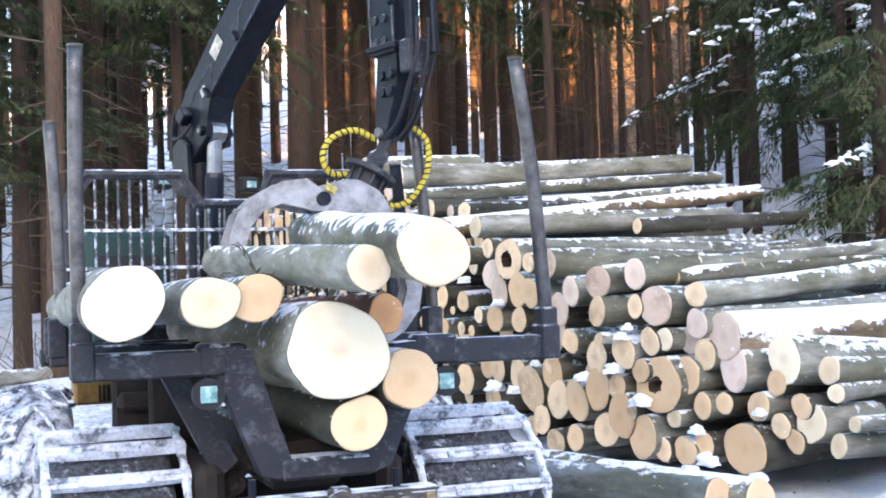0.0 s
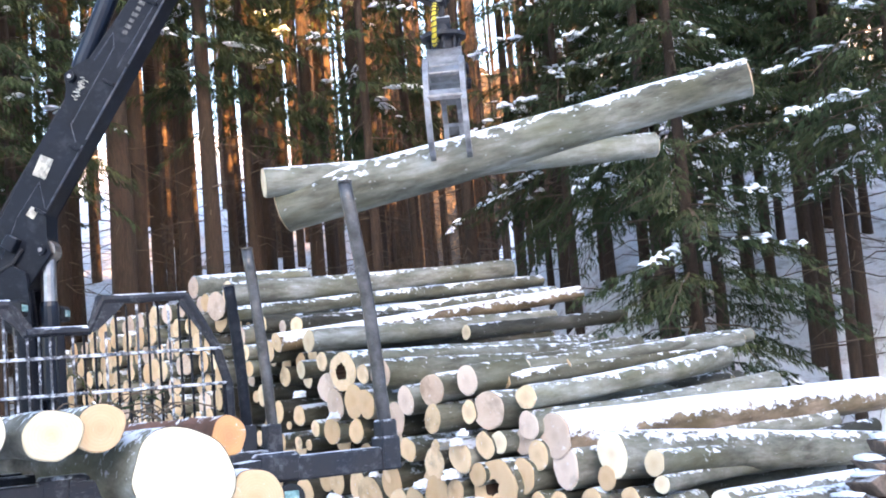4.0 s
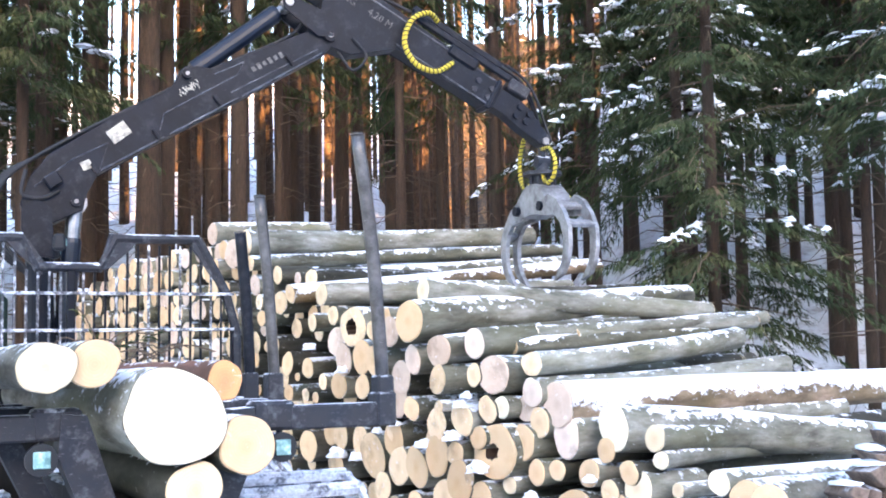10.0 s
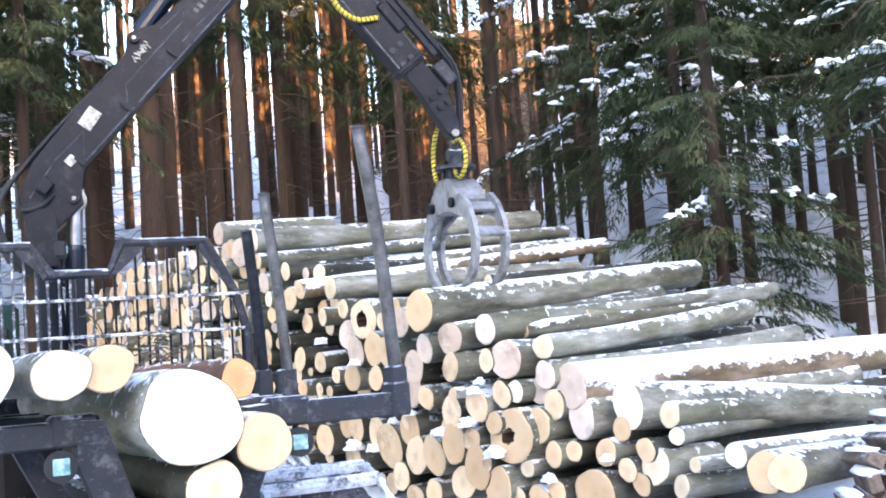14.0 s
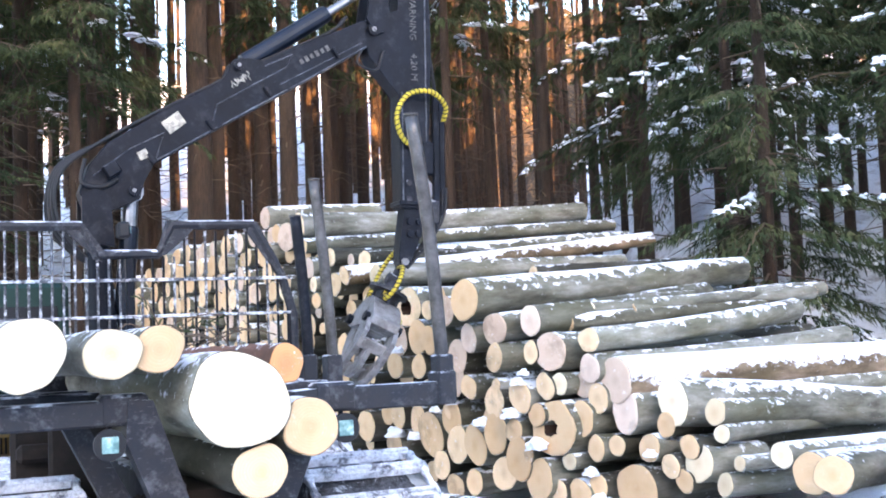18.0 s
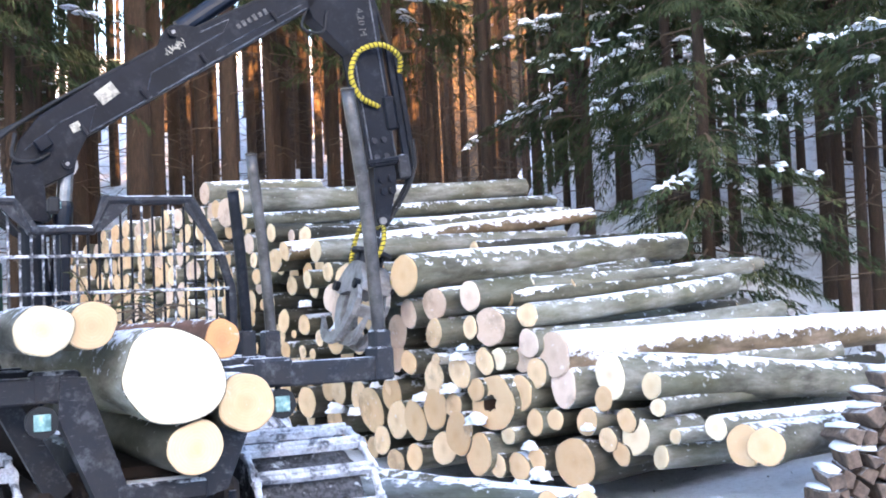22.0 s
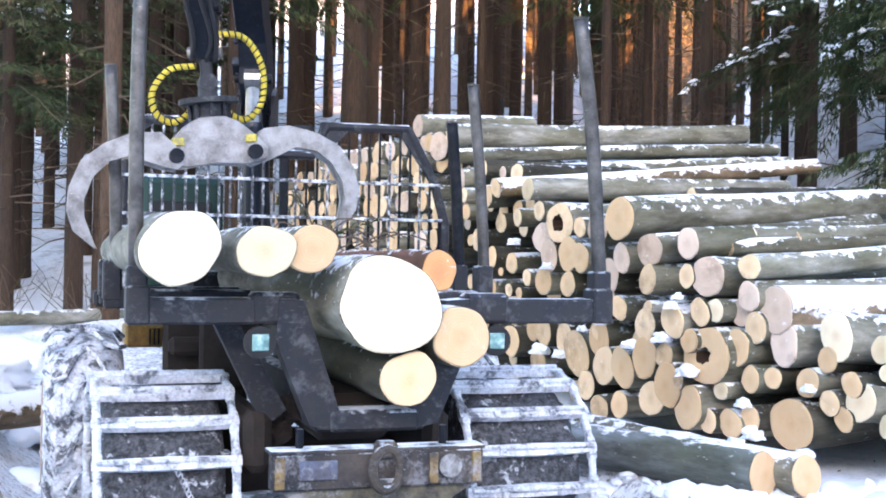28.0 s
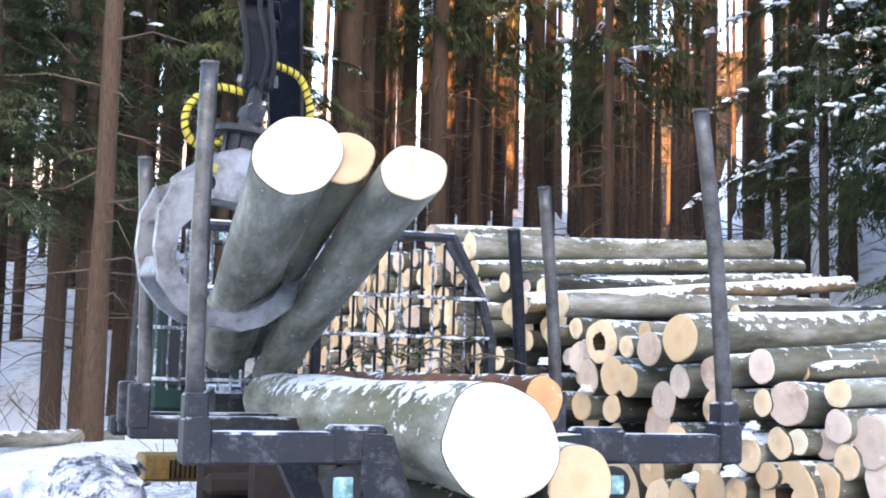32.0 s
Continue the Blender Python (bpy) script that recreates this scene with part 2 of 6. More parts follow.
def lamp_glass():
    m, t, b = material("work_lamp_glass", 0.12)
    v = coords(t)
    # the palest flecks paint white highlights into the greenish glass
    c = ramp(t, noise_node(t, v, 22, 4), [(0.35, (0.1, 0.2, 0.19)), (0.55, (0.24, 0.4, 0.37)), (0.7, (0.6, 0.7, 0.68))])
    t.links.new(c, b.inputs["Base Color"])
    bump(t, b, noise_node(t, v, 60, 2), 0.5, 0.004)
    return m


SNOW = snow_material()
GROUND = ground_material()
BARK = beech_bark("beech_bark", (0.8, 0.8, 0.78), low=0.96, high=1.04)
BARK_FLECKED = beech_bark("snow_flecked_beech_bark", (0.86, 0.86, 0.83), low=0.72, high=0.8, amount=1.0)
BARK_SNOWY = beech_bark("snowy_beech_bark", low=0.7, high=0.78, amount=0.7)
# tint lowered to put the shade under and between logs into the bark
BARK_SHADED = beech_bark("shade_dark_beech_bark", (0.3, 0.29, 0.27), low=1.12, high=1.24)
BARK_BROWN = beech_bark("brown_bark", (0.75, 0.56, 0.42), low=0.2, high=0.3, amount=0.8)
BARK_BLANKET = beech_bark("snow_blanketed_bark", (0.8, 0.6, 0.46), low=0.12, high=0.2, amount=0.5)
BARK_GREY = beech_bark("smooth_blue_grey_bark", (0.57, 0.66, 0.8), low=0.95, high=1.05, amount=0.6)
BARK_RED = beech_bark("reddish_bark", (0.75, 0.36, 0.28), low=1.1, high=1.2)
TRUNK = spruce_bark("spruce_bark")
# lighter copy of the spruce bark, with sunlight put into its colour
TRUNK_SUNLIT = spruce_bark("sunlit_spruce_bark", (0.04, 0.024, 0.015), (0.16, 0.092, 0.055))
WOOD = cut_wood("weathered_cut_wood", (0.9, 0.7, 0.45), (0.74, 0.52, 0.3), (0.45, 0.25, 0.12))
WOOD_PINK = cut_wood("pinkish_cut_wood", (0.78, 0.63, 0.5), (0.64, 0.47, 0.36), (0.45, 0.3, 0.21))
WOOD_FRESH = cut_wood("fresh_cut_wood", (0.86, 0.75, 0.53), (0.78, 0.62, 0.39), (0.55, 0.32, 0.15), 58.0, 0.15)
WOOD_TAN = cut_wood("tan_cut_wood", (0.8, 0.59, 0.36), (0.72, 0.46, 0.23), (0.6, 0.34, 0.16), 58.0, 0.2)
WOOD_RED = cut_wood("reddish_cut_wood", (0.75, 0.4, 0.17), (0.6, 0.25, 0.1), (0.4, 0.16, 0.08))
WOOD_ROT = plain("rotten_wood", (0.05, 0.028, 0.017), 0.95)
NEEDLES = needle_material()
IRON = steel("black_painted_steel", (0.0065, 0.0085, 0.014), (0.003, 0.0038, 0.0062), 0.42, 0.0, 0.1, 3.0, (0.055, 0.06, 0.072), 0.05)
# pale scuffed grey that paints highlights along the edges of the crane
HIGHLIGHT_SCUFF = steel("scuffed_edge_highlight", (0.12, 0.125, 0.14), (0.012, 0.014, 0.018), 0.5, 0.2, 0.3, 14.0, (0.5, 0.5, 0.5))
CYLINDER = steel("blue_black_cylinder_paint", (0.004, 0.008, 0.017), (0.003, 0.005, 0.01), 0.3, 0.0, 0.0, 6.0, (0.05, 0.055, 0.065))
IRON.node_tree.nodes["Principled BSDF"].inputs["Specular IOR Level"].default_value = 0.16
FRAME = steel("muddy_painted_steel", (0.011, 0.0135, 0.02), (0.02, 0.019, 0.02), 0.6, 0.0, 0.9, 5.0, (0.16, 0.16, 0.17), 0.22)
BARE = steel("worn_bare_steel", (0.3, 0.29, 0.28), (0.13, 0.125, 0.12), 0.45, 0.6, 0.0, 6.0, (0.45, 0.44, 0.42))
CLAW = steel("scoured_claw_steel", (0.36, 0.355, 0.35), (0.14, 0.13, 0.125), 0.45, 0.45, 0.0, 7.0, (0.6, 0.59, 0.57), 0.3)
CHROME = steel("cylinder_rod_chrome", (0.36, 0.35, 0.34), (0.2, 0.2, 0.2), 0.28, 0.9)
OCHRE = steel("ochre_machine_paint", (0.42, 0.25, 0.05), (0.16, 0.1, 0.05), 0.6)
GREEN = plain("green_machine_paint", (0.006, 0.03, 0.022), 0.5)
STAKE = steel("scuffed_stake_steel", (0.13, 0.122, 0.115), (0.05, 0.046, 0.043), 0.36, 0.6, 0.0, 8.0, (0.3, 0.29, 0.28))
YELLOW = plain("yellow_hose_sleeve", (0.5, 0.385, 0.03), 0.6, 0, 0.35)
YELLOW_PAINT = steel("worn_yellow_paint", (0.62, 0.5, 0.05), (0.2, 0.17, 0.08), 0.6, 0.0, 0.0, 22.0, (0.2, 0.19, 0.18))
GRIMY = steel("grime_caked_steel", (0.02, 0.02, 0.024), (0.075, 0.062, 0.05), 0.8, 0.0, 0.95, 4.0, (0.14, 0.13, 0.13), 0.75)
RUBBER = plain("black_rubber", (0.015, 0.015, 0.016), 0.7)
LABEL = steel("pale_worn_decal", (0.55, 0.51, 0.4), (0.16, 0.15, 0.13), 0.6, 0, 0, 26.0, (0.03, 0.03, 0.03))
TYRE = frosted("snow_caked_tyre", (0.014, 0.013, 0.014), 0.57, 30.0, 12.0)
SHOE = frosted("snow_crusted_track_iron", (0.13, 0.135, 0.15), 0.4, 60.0, 7.0)
TYRE_WHITE = frosted("snow_packed_tyre", (0.06, 0.06, 0.065), 0.42)
CHAIN = frosted("frosted_chain", (0.1, 0.1, 0.11), 0.45)
LAMP = lamp_glass()
TWIG = plain("dry_twig_bark", (0.1, 0.07, 0.045), 0.9)


# ---- mesh helpers ----
def part(name, bm, mat, parent=None, label=""):
    me = bpy.data.meshes.new(name)
    bmesh.ops.recalc_face_normals(bm, faces=bm.faces)
    bm.to_mesh(me)
    bm.free()
    for m in (mat if isinstance(mat, (list, tuple)) else (mat,)):
        me.materials.append(m)
    ob = new(name, me)
    ob.parent = parent
    if label:
        tagged(ob, label)
    return ob


def smooth(ob, on=True):
    ob.data.polygons.foreach_set("use_smooth", [on] * len(ob.data.polygons))
    return ob


def empty(name, m=None, parent=None):
    e = new(name)
    e.empty_display_size = 0.2
    if m is not None:
        e.matrix_basis = m
    e.parent = parent
    return e


def box(bm, at, size, m=None, bevel=0.0):
    mm = Matrix.Translation(at) @ Matrix.Diagonal((*size, 1))
    if m is not None:
        mm = m @ mm
    vs = bmesh.ops.create_cube(bm, size=1.0, matrix=mm)["verts"]
    if bevel:
        es = list({e for v in vs for e in v.link_edges})
        bmesh.ops.bevel(bm, geom=es, offset=bevel, segments=1, affect="EDGES")


def tube(bm, pts, r, n=8, caps=True):
    """A round bar along a line of points; r is one radius or one for each point."""
    pts = [Vector(p) for p in pts]
    rs = r if isinstance(r, (list, tuple)) else [r] * len(pts)
    side = None
    rings = []
    for i, p in enumerate(pts):
        d = (pts[min(i + 1, len(pts) - 1)] - pts[max(i - 1, 0)]).normalized()
        if side is None:
            side = d.cross(Vector((0.13, 0.21, 1) if abs(d.z) < 0.9 else (1, 0.2, 0))).normalized()
        side = (side - d * side.dot(d)).normalized()
        up = d.cross(side)
        rings.append([bm.verts.new(p + (side * math.cos(a) + up * math.sin(a)) * rs[i]) for a in [k * math.tau / n for k in range(n)]])
    for a, b in zip(rings, rings[1:]):
        for k in range(n):
            bm.faces.new((a[k], a[(k + 1) % n], b[(k + 1) % n], b[k]))
    if caps:
        bm.faces.new(rings[0][::-1])
        bm.faces.new(rings[-1])


def plate(bm, outline, thick, m):
    """A flat plate: an outline in its own xy plane, centred thickness along z, laid by m."""
    lo = [bm.verts.new(m @ Vector((x, y, -thick / 2))) for x, y in outline]
    hi = [bm.verts.new(m @ Vector((x, y, thick / 2))) for x, y in outline]
    bm.faces.new(lo[::-1])
    bm.faces.new(hi)
    k = len(outline)
    for i in range(k):
        bm.faces.new((lo[i], lo[(i + 1) % k], hi[(i + 1) % k], hi[i]))


def bent(points, steps=8):
    """A smooth line through the points (Catmull-Rom)."""
    p = [Vector(q) for q in points]
    p = [p[0] * 2 - p[1]] + p + [p[-1] * 2 - p[-2]]
    out = []
    for i in range(1, len(p) - 2):
        for s in range(steps):
            t = s / steps
            out.append(0.5 * (2 * p[i] + (p[i + 1] - p[i - 1]) * t + (2 * p[i - 1] - 5 * p[i] + 4 * p[i + 1] - p[i + 2]) * t * t + (3 * p[i] - p[i - 1] - 3 * p[i + 1] + p[i + 2]) * t ** 3))
    out.append(p[-2])
    return out


# ---- ground ----
def step(a, b, x):
    t = min(1.0, max(0.0, (x - a) / (b - a)))
    return t * t * (3 - 2 * t)


def height(x, y):
    """Level round the machine, a bank at the far left, a gentle rise behind, a wooded slope to the right and an unseen
    sun-blocking ridge.
    """
    u = 0.6 * x + 0.8 * y
    az = math.degrees(math.atan2(x + 1.8, max(0.1, y + 6.7)))
    k = 0.1 + 0.18 * step(29, 23, az) - 0.06 * step(12, 4, az) + 0.32 * step(30, 38, az)
    s = max(0.0, u - 12)
    rise = (s * s / 6 if s < 3 else s - 1.5) * k
    rise = min(rise, 40.0)
    bank = 0.55 * step(6, 12, y) * (1 - step(0, 5, x)) + 0.3 * step(-2.2, -3.4, x) * step(1, 6, y) * 0.6
    b = noise.noise((x * 0.35, y * 0.35, 0)) * 0.16 + noise.noise((x * 1.3, y * 1.3, 4)) * 0.05
    calm = 1 - 0.85 * step(3.2, 1.2, abs(x - 0.3)) * step(9, 6, y)
    rut = 0.42 * step(2.3, 1.75, abs(x)) * step(-0.75, 0.15, y) * step(9, 6, y)
    # unseen ridge at the camera's back, added to block the sun from the clearing
    behind = 30.0 * step(-25, -85, y) - rut
    return rise + bank + b * calm * step(-9, -3, y) + behind


def grid_mesh(name, xs, ys):
    vs = [(x, y, height(x, y)) for y in ys for x in xs]
    w = len(xs)
    fs = [(j * w + i, j * w + i + 1, (j + 1) * w + i + 1, (j + 1) * w + i) for j in range(len(ys) - 1) for i in range(w - 1)]
    me = bpy.data.meshes.new(name)
    me.from_pydata(vs, [], fs)
    return me


def spread(lo, hi, near, fine):
    """Fine steps inside near, growing steps outside it."""
    a = list(np.arange(near[0], near[1] + 1e-6, fine))
    s, x = fine, near[1]
    while x < hi:
        s *= 1.18
        x += s
        a.append(min(x, hi))
    s, x = fine, near[0]
    while x > lo:
        s *= 1.18
        x -= s
        a.insert(0, max(x, lo))
    return a


ground_me = grid_mesh("ground", spread(-700, 700, (-7, 36), 0.25), spread(-700, 900, (-7, 36), 0.25))
ground_me.materials.append(GROUND)
ground = smooth(tagged(new("ground", ground_me), "trodden snow with bark litter rising to a wooded slope", "ground", kind="structure"))


def far_hillside():
    """An added hill that the low sun still reaches; orange streaks in its bare brown wood stand in for sunlit gaps."""
    m, t, b = material("orange_glow_far_wood", 0.95)
    v = coords(t)
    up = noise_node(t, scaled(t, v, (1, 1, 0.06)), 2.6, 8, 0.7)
    # brown pushed towards orange to paint in more of the evening glow
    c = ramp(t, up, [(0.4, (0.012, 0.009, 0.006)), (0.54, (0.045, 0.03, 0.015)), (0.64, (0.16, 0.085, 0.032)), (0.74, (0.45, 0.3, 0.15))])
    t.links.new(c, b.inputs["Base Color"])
    vs, fs, w = [], [], 141
    for j in range(40):
        d = 92 + j * 2.2
        for i in range(w):
            a = radians(27 + i * 0.25)
            x, y = d * math.sin(a) - 1.8, d * math.cos(a) - 6.7
            vs.append((x, y, 1 + 46 * step(90, 190, d) ** 0.8 + 4.0 * noise.noise((x * 0.06, y * 0.06, 2)) + 1.6 * noise.noise((x * 0.4, y * 0.4, 5))))
    for j in range(39):
        for i in range(w - 1):
            fs.append((j * w + i, j * w + i + 1, (j + 1) * w + i + 1, (j + 1) * w + i))
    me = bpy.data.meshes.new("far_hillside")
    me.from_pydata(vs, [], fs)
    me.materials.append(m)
    tagged(new("far_hillside", me), "far hillside of bare brown trees with sun glow painted as orange streaks", "hillside", kind="structure")


far_hillside()


# ---- logs ----
def log_mesh(length, r0, r1, seed, bend=0.0, sides=22, segs=14, knots=2):
    """Bark of a log lying along +x from 0, and the outline of its sawn ends."""
    rnd = random.Random(seed)
    bm = bmesh.new()
    ph, oval = rnd.uniform(0, 6.28), rnd.uniform(0.0, 0.12)
    rings = []
    for i in range(segs + 1):
        s = i / segs
        x = s * length
        r = r0 + (r1 - r0) * s
        cy = bend * 4 * s * (1 - s)
        cz = 0.3 * bend * math.sin(3 * s + ph) - 0.3 * bend * math.sin(ph)
        ring = []
        for k in range(sides):
            a = k * math.tau / sides
            q = r * (1 + oval * math.cos(2 * a + ph) + 0.11 * noise.noise((x * 1.1 + seed, math.cos(a) * 1.3, math.sin(a) * 1.3)))
            ring.append(bm.verts.new((x, cy + q * math.cos(a), cz + q * math.sin(a))))
        rings.append(ring)
    for a, b in zip(rings, rings[1:]):
        for k in range(sides):
            bm.faces.new((a[k], b[k], b[(k + 1) % sides], a[(k + 1) % sides]))
    for _ in range(knots):
        i = rnd.randrange(2, segs - 1)
        k = rnd.randrange(sides)
        c = rings[i][k].co
        rings[i][k].co = c + (c - Vector((c.x, bend * 4 * i / segs * (1 - i / segs), 0))).normalized() * r0 * 0.12
    ends = [[v.co.copy() for v in rings[0]], [v.co.copy() for v in rings[-1]]]
    return bm, ends


def cut_face(bm, ring, out, seed, hollow=0.0):
    """A slightly uneven sawn face over a ring of the bark, standing just proud of it."""
    c = sum(ring, Vector()) / len(ring)
    n = len(ring)
    dx = Vector((out, 0, 0))
    loops = []
    for f, d in ((0.985, 0.004), (0.93, 0.012), (0.5, 0.014)):
        loops.append([bm.verts.new(c + (p - c) * f + dx * (d + 0.004 * noise.noise((p.y * 9 + seed, p.z * 9, f)))) for p in ring])
    if hollow:
        loops.append([bm.verts.new(c + (p - c) * hollow * (1 + 0.3 * noise.noise((p.y * 20, p.z * 20, seed))) + Vector((0, 0.1 * (p - c).length, 0)) + dx * 0.012) for p in ring])
        loops.append([bm.verts.new(c + (p - c) * hollow * 0.8 - dx * 0.25) for p in ring])
    for q, (a, b) in enumerate(zip(loops, loops[1:])):
        for k in range(n):
            bm.faces.new((a[k], a[(k + 1) % n], b[(k + 1) % n], b[k])).material_index = 1 if q > 2 else 0
    bm.faces.new(loops[-1]).material_index = 1 if hollow else 0


def make_log(at, way, length, r0, r1=None, seed=1, bend=0.0, bark=None, wood=None, label="", group="", tilt=0.0, hollow=0.0, name="log", sides=22):
    """A log whose near sawn face is centred at `at` and that runs towards azimuth `way` (degrees from +x), rising by `tilt`."""
    r1 = r0 * 0.9 if r1 is None else r1
    bm, ends = log_mesh(length, r0, r1, seed, bend, sides)
    ob = smooth(part(name, bm, bark or BARK))
    ob.matrix_basis = Matrix.Translation(at) @ Euler((random.Random(seed).uniform(0, 6.28) * 0, -radians(tilt), radians(way))).to_matrix().to_4x4()
    tagged(ob, label or "grey-green beech log with sawn ends in the pile", "log", group)
    for e, out in ((0, -1), (1, 1)):
        bm = bmesh.new()
        cut_face(bm, ends[e], out, seed + e, hollow if e == 0 else 0)
        part("cut_face", bm, (wood or WOOD, WOOD_ROT), ob, "pale sawn end with growth rings" if not hollow or e else "sawn end with a rotten hole")
    return ob


PILE = "logs in the roadside pile"
used = []
rp = random.Random(5)
BARKS = {"b": (BARK, "grey-green beech log"), "f": (BARK_FLECKED, "snow-flecked beech log"), "s": (BARK_SNOWY, "snow-backed beech log"), "d": (BARK_SHADED, "shade-darkened beech log"), "r": (BARK_BROWN, "brown-barked log")}
WOODS = {"w": (WOOD, "a weathered sawn end"), "p": (WOOD_PINK, "a pinkish sawn end"), "F": (WOOD_FRESH, "a fresh pale sawn end"), "T": (WOOD_TAN, "a tan sawn end")}


def front(y):
    """Where the face of the pile stands: it steps back towards its low end."""
    return 3.4 + 0.42 * min(1.9, max(0.0, 2.8 - y)) - 0.04 * max(0.0, y - 5)


def log_at(x, y, z, r, way, length, tilt, kind, taper=None, bend=None):
    """One log of the pile; kind names its bark, its sawn end, and H for a hollow, R for a rotten patch, S for a blanket of snow."""
    used.append((y, z, r))
    bark, a = BARKS[kind[0]]
    wood, b = WOODS[kind[1]]
    label = a + " with " + b + ", in the pile"
    if "H" in kind or "R" in kind:
        label = "beech log with a rotten hollow in its sawn end"
    if "S" in kind:
        bark = BARK_BLANKET
        label = "thick brown log under a white blanket of snow"
    return make_log((x, y, z), way, length, r, r * (taper or rp.uniform(0.82, 0.98)), 100 + len(used), rp.uniform(-0.12, 0.12) if bend is None else bend, bark, wood, label, PILE, tilt,
                    0.3 if "H" in kind else 0.42 if "R" in kind else 0.0)


def build_pile():
    # the long logs on the crest
    log_at(3.27, 8.37, 3.10, 0.162, 8, 4.8, 3.2, "bw", taper=0.85, bend=0.1)
    log_at(3.21, 9.63, 3.33, 0.157, 8, 1.8, 4.3, "fp")
    log_at(3.25, 8.83, 2.99, 0.203, 17, 2.7, 2.5, "bp")
    log_at(3.27, 8.22, 2.82, 0.109, 7, 5.2, 3.7, "fw", taper=0.9)
    log_at(3.28, 8.05, 2.53, 0.144, 5, 5.2, 4.0, "fp", taper=0.75)
    log_at(3.32, 6.90, 2.36, 0.114, 8, 5.0, 5.1, "rw", taper=0.8, bend=0.08)
    log_at(3.36, 6.01, 2.31, 0.127, 8, 3.7, 1.6, "bF", taper=0.9, bend=-0.04)
    log_at(3.31, 7.21, 2.27, 0.151, 12, 3.2, 3.3, "fw")
    log_at(5.20, 5.65, 2.28, 0.086, 8, 2.6, 3.0, "dw")
    log_at(3.39, 5.21, 1.92, 0.223, 13, 4.2, 1.4, "bwR")
    log_at(3.37, 5.70, 2.06, 0.106, 10, 4.4, -0.1, "bw")
    log_at(3.35, 6.27, 2.00, 0.097, 8, 3.3, 3.0, "fF")
    log_at(3.38, 5.61, 1.77, 0.173, 13, 3.8, 0.0, "bp")
    log_at(3.40, 4.40, 2.01, 0.086, 8, 4.4, -0.1, "bT")
    log_at(3.40, 4.32, 1.85, 0.159, 12, 4.6, -0.2, "bp")
    log_at(3.40, 4.73, 1.87, 0.105, 9, 3.8, 0.3, "bw")
    log_at(3.25, 8.84, 2.11, 0.165, 4, 4.6, 0.4, "bT")
    log_at(3.29, 7.83, 2.10, 0.099, 13, 4.4, 1.2, "bT")
    log_at(3.25, 8.86, 2.37, 0.120, 6, 3.9, 0.7, "bT")
    log_at(3.28, 7.89, 2.31, 0.100, 6, 4.4, 0.3, "bw")
    # the shoulder, down to the front row
    log_at(3.40, 3.26, 1.65, 0.157, 16, 3.2, 5.3, "bp", taper=0.8)
    log_at(3.55, 2.85, 1.71, 0.137, 17, 2.4, 3.0, "bp")
    log_at(4.30, 3.04, 1.79, 0.080, 8, 2.6, 3.0, "bF")
    log_at(4.75, 3.03, 1.77, 0.081, 8, 2.6, 3.0, "bT")
    log_at(5.90, 3.27, 1.83, 0.075, 8, 1.7, 3.0, "bT")
    log_at(4.00, 2.92, 1.68, 0.073, 8, 2.6, 2.4, "fT")
    log_at(3.69, 2.11, 1.52, 0.110, 17, 3.2, 3.6, "fw", taper=1.12)
    log_at(3.53, 2.48, 1.43, 0.177, 17, 3.2, -0.1, "bp")
    log_at(3.40, 3.80, 1.57, 0.136, 8, 1.2, 2.5, "bp")
    log_at(3.40, 4.06, 1.40, 0.166, 9, 4.6, 0.5, "dp")
    log_at(3.40, 3.29, 1.38, 0.136, 5, 3.9, 0.6, "bw")
    log_at(3.55, 3.33, 1.42, 0.132, 9, 4.3, 0.3, "dw")
    log_at(3.45, 2.69, 1.43, 0.100, 10, 3.6, 0.7, "dw")
    log_at(3.40, 5.00, 1.60, 0.178, 11, 3.9, 0.3, "bT")
    log_at(3.40, 4.70, 1.56, 0.151, 9, 4.3, 0.0, "bT")
    log_at(3.38, 5.45, 1.58, 0.171, 9, 4.3, 1.3, "fp")
    log_at(3.38, 5.58, 1.30, 0.160, 7, 4.3, -0.1, "fT")
    log_at(3.40, 5.00, 1.29, 0.136, 8, 3.9, 1.3, "dT")
    log_at(3.33, 6.70, 1.38, 0.053, 8, 4.5, 0.3, "dT")
    log_at(3.32, 6.97, 1.19, 0.101, 12, 4.1, 0.2, "fT")
    log_at(3.35, 6.19, 1.15, 0.064, 9, 4.5, 1.2, "dw")
    log_at(3.36, 5.99, 1.33, 0.089, 9, 3.9, 0.7, "fw")
    log_at(3.34, 6.47, 1.18, 0.078, 6, 4.4, 1.3, "dw")
    log_at(3.34, 6.40, 1.48, 0.111, 16, 3.3, 3.0, "sw")
    # the middle of the face
    log_at(3.40, 3.84, 1.10, 0.125, 8, 3.3, -0.1, "bT")
    log_at(3.40, 4.15, 1.16, 0.173, 9, 4.3, -0.4, "dp")
    log_at(3.40, 4.25, 0.88, 0.123, 9, 3.9, 0.7, "dw")
    log_at(3.40, 3.28, 1.12, 0.073, 7, 4.4, -0.4, "sw")
    log_at(3.40, 3.32, 0.97, 0.157, 5, 4.3, 0.5, "dw")
    log_at(3.40, 2.83, 1.04, 0.151, 9, 3.9, 0.5, "sw")
    log_at(3.50, 2.55, 1.13, 0.118, 11, 3.7, 1.4, "dw")
    log_at(3.56, 2.41, 1.15, 0.103, 8, 3.3, 1.5, "bF")
    log_at(3.69, 2.11, 1.28, 0.129, 8, 3.3, 3.0, "bp")
    log_at(3.73, 2.26, 1.15, 0.126, 10, 3.4, 0.2, "dp")
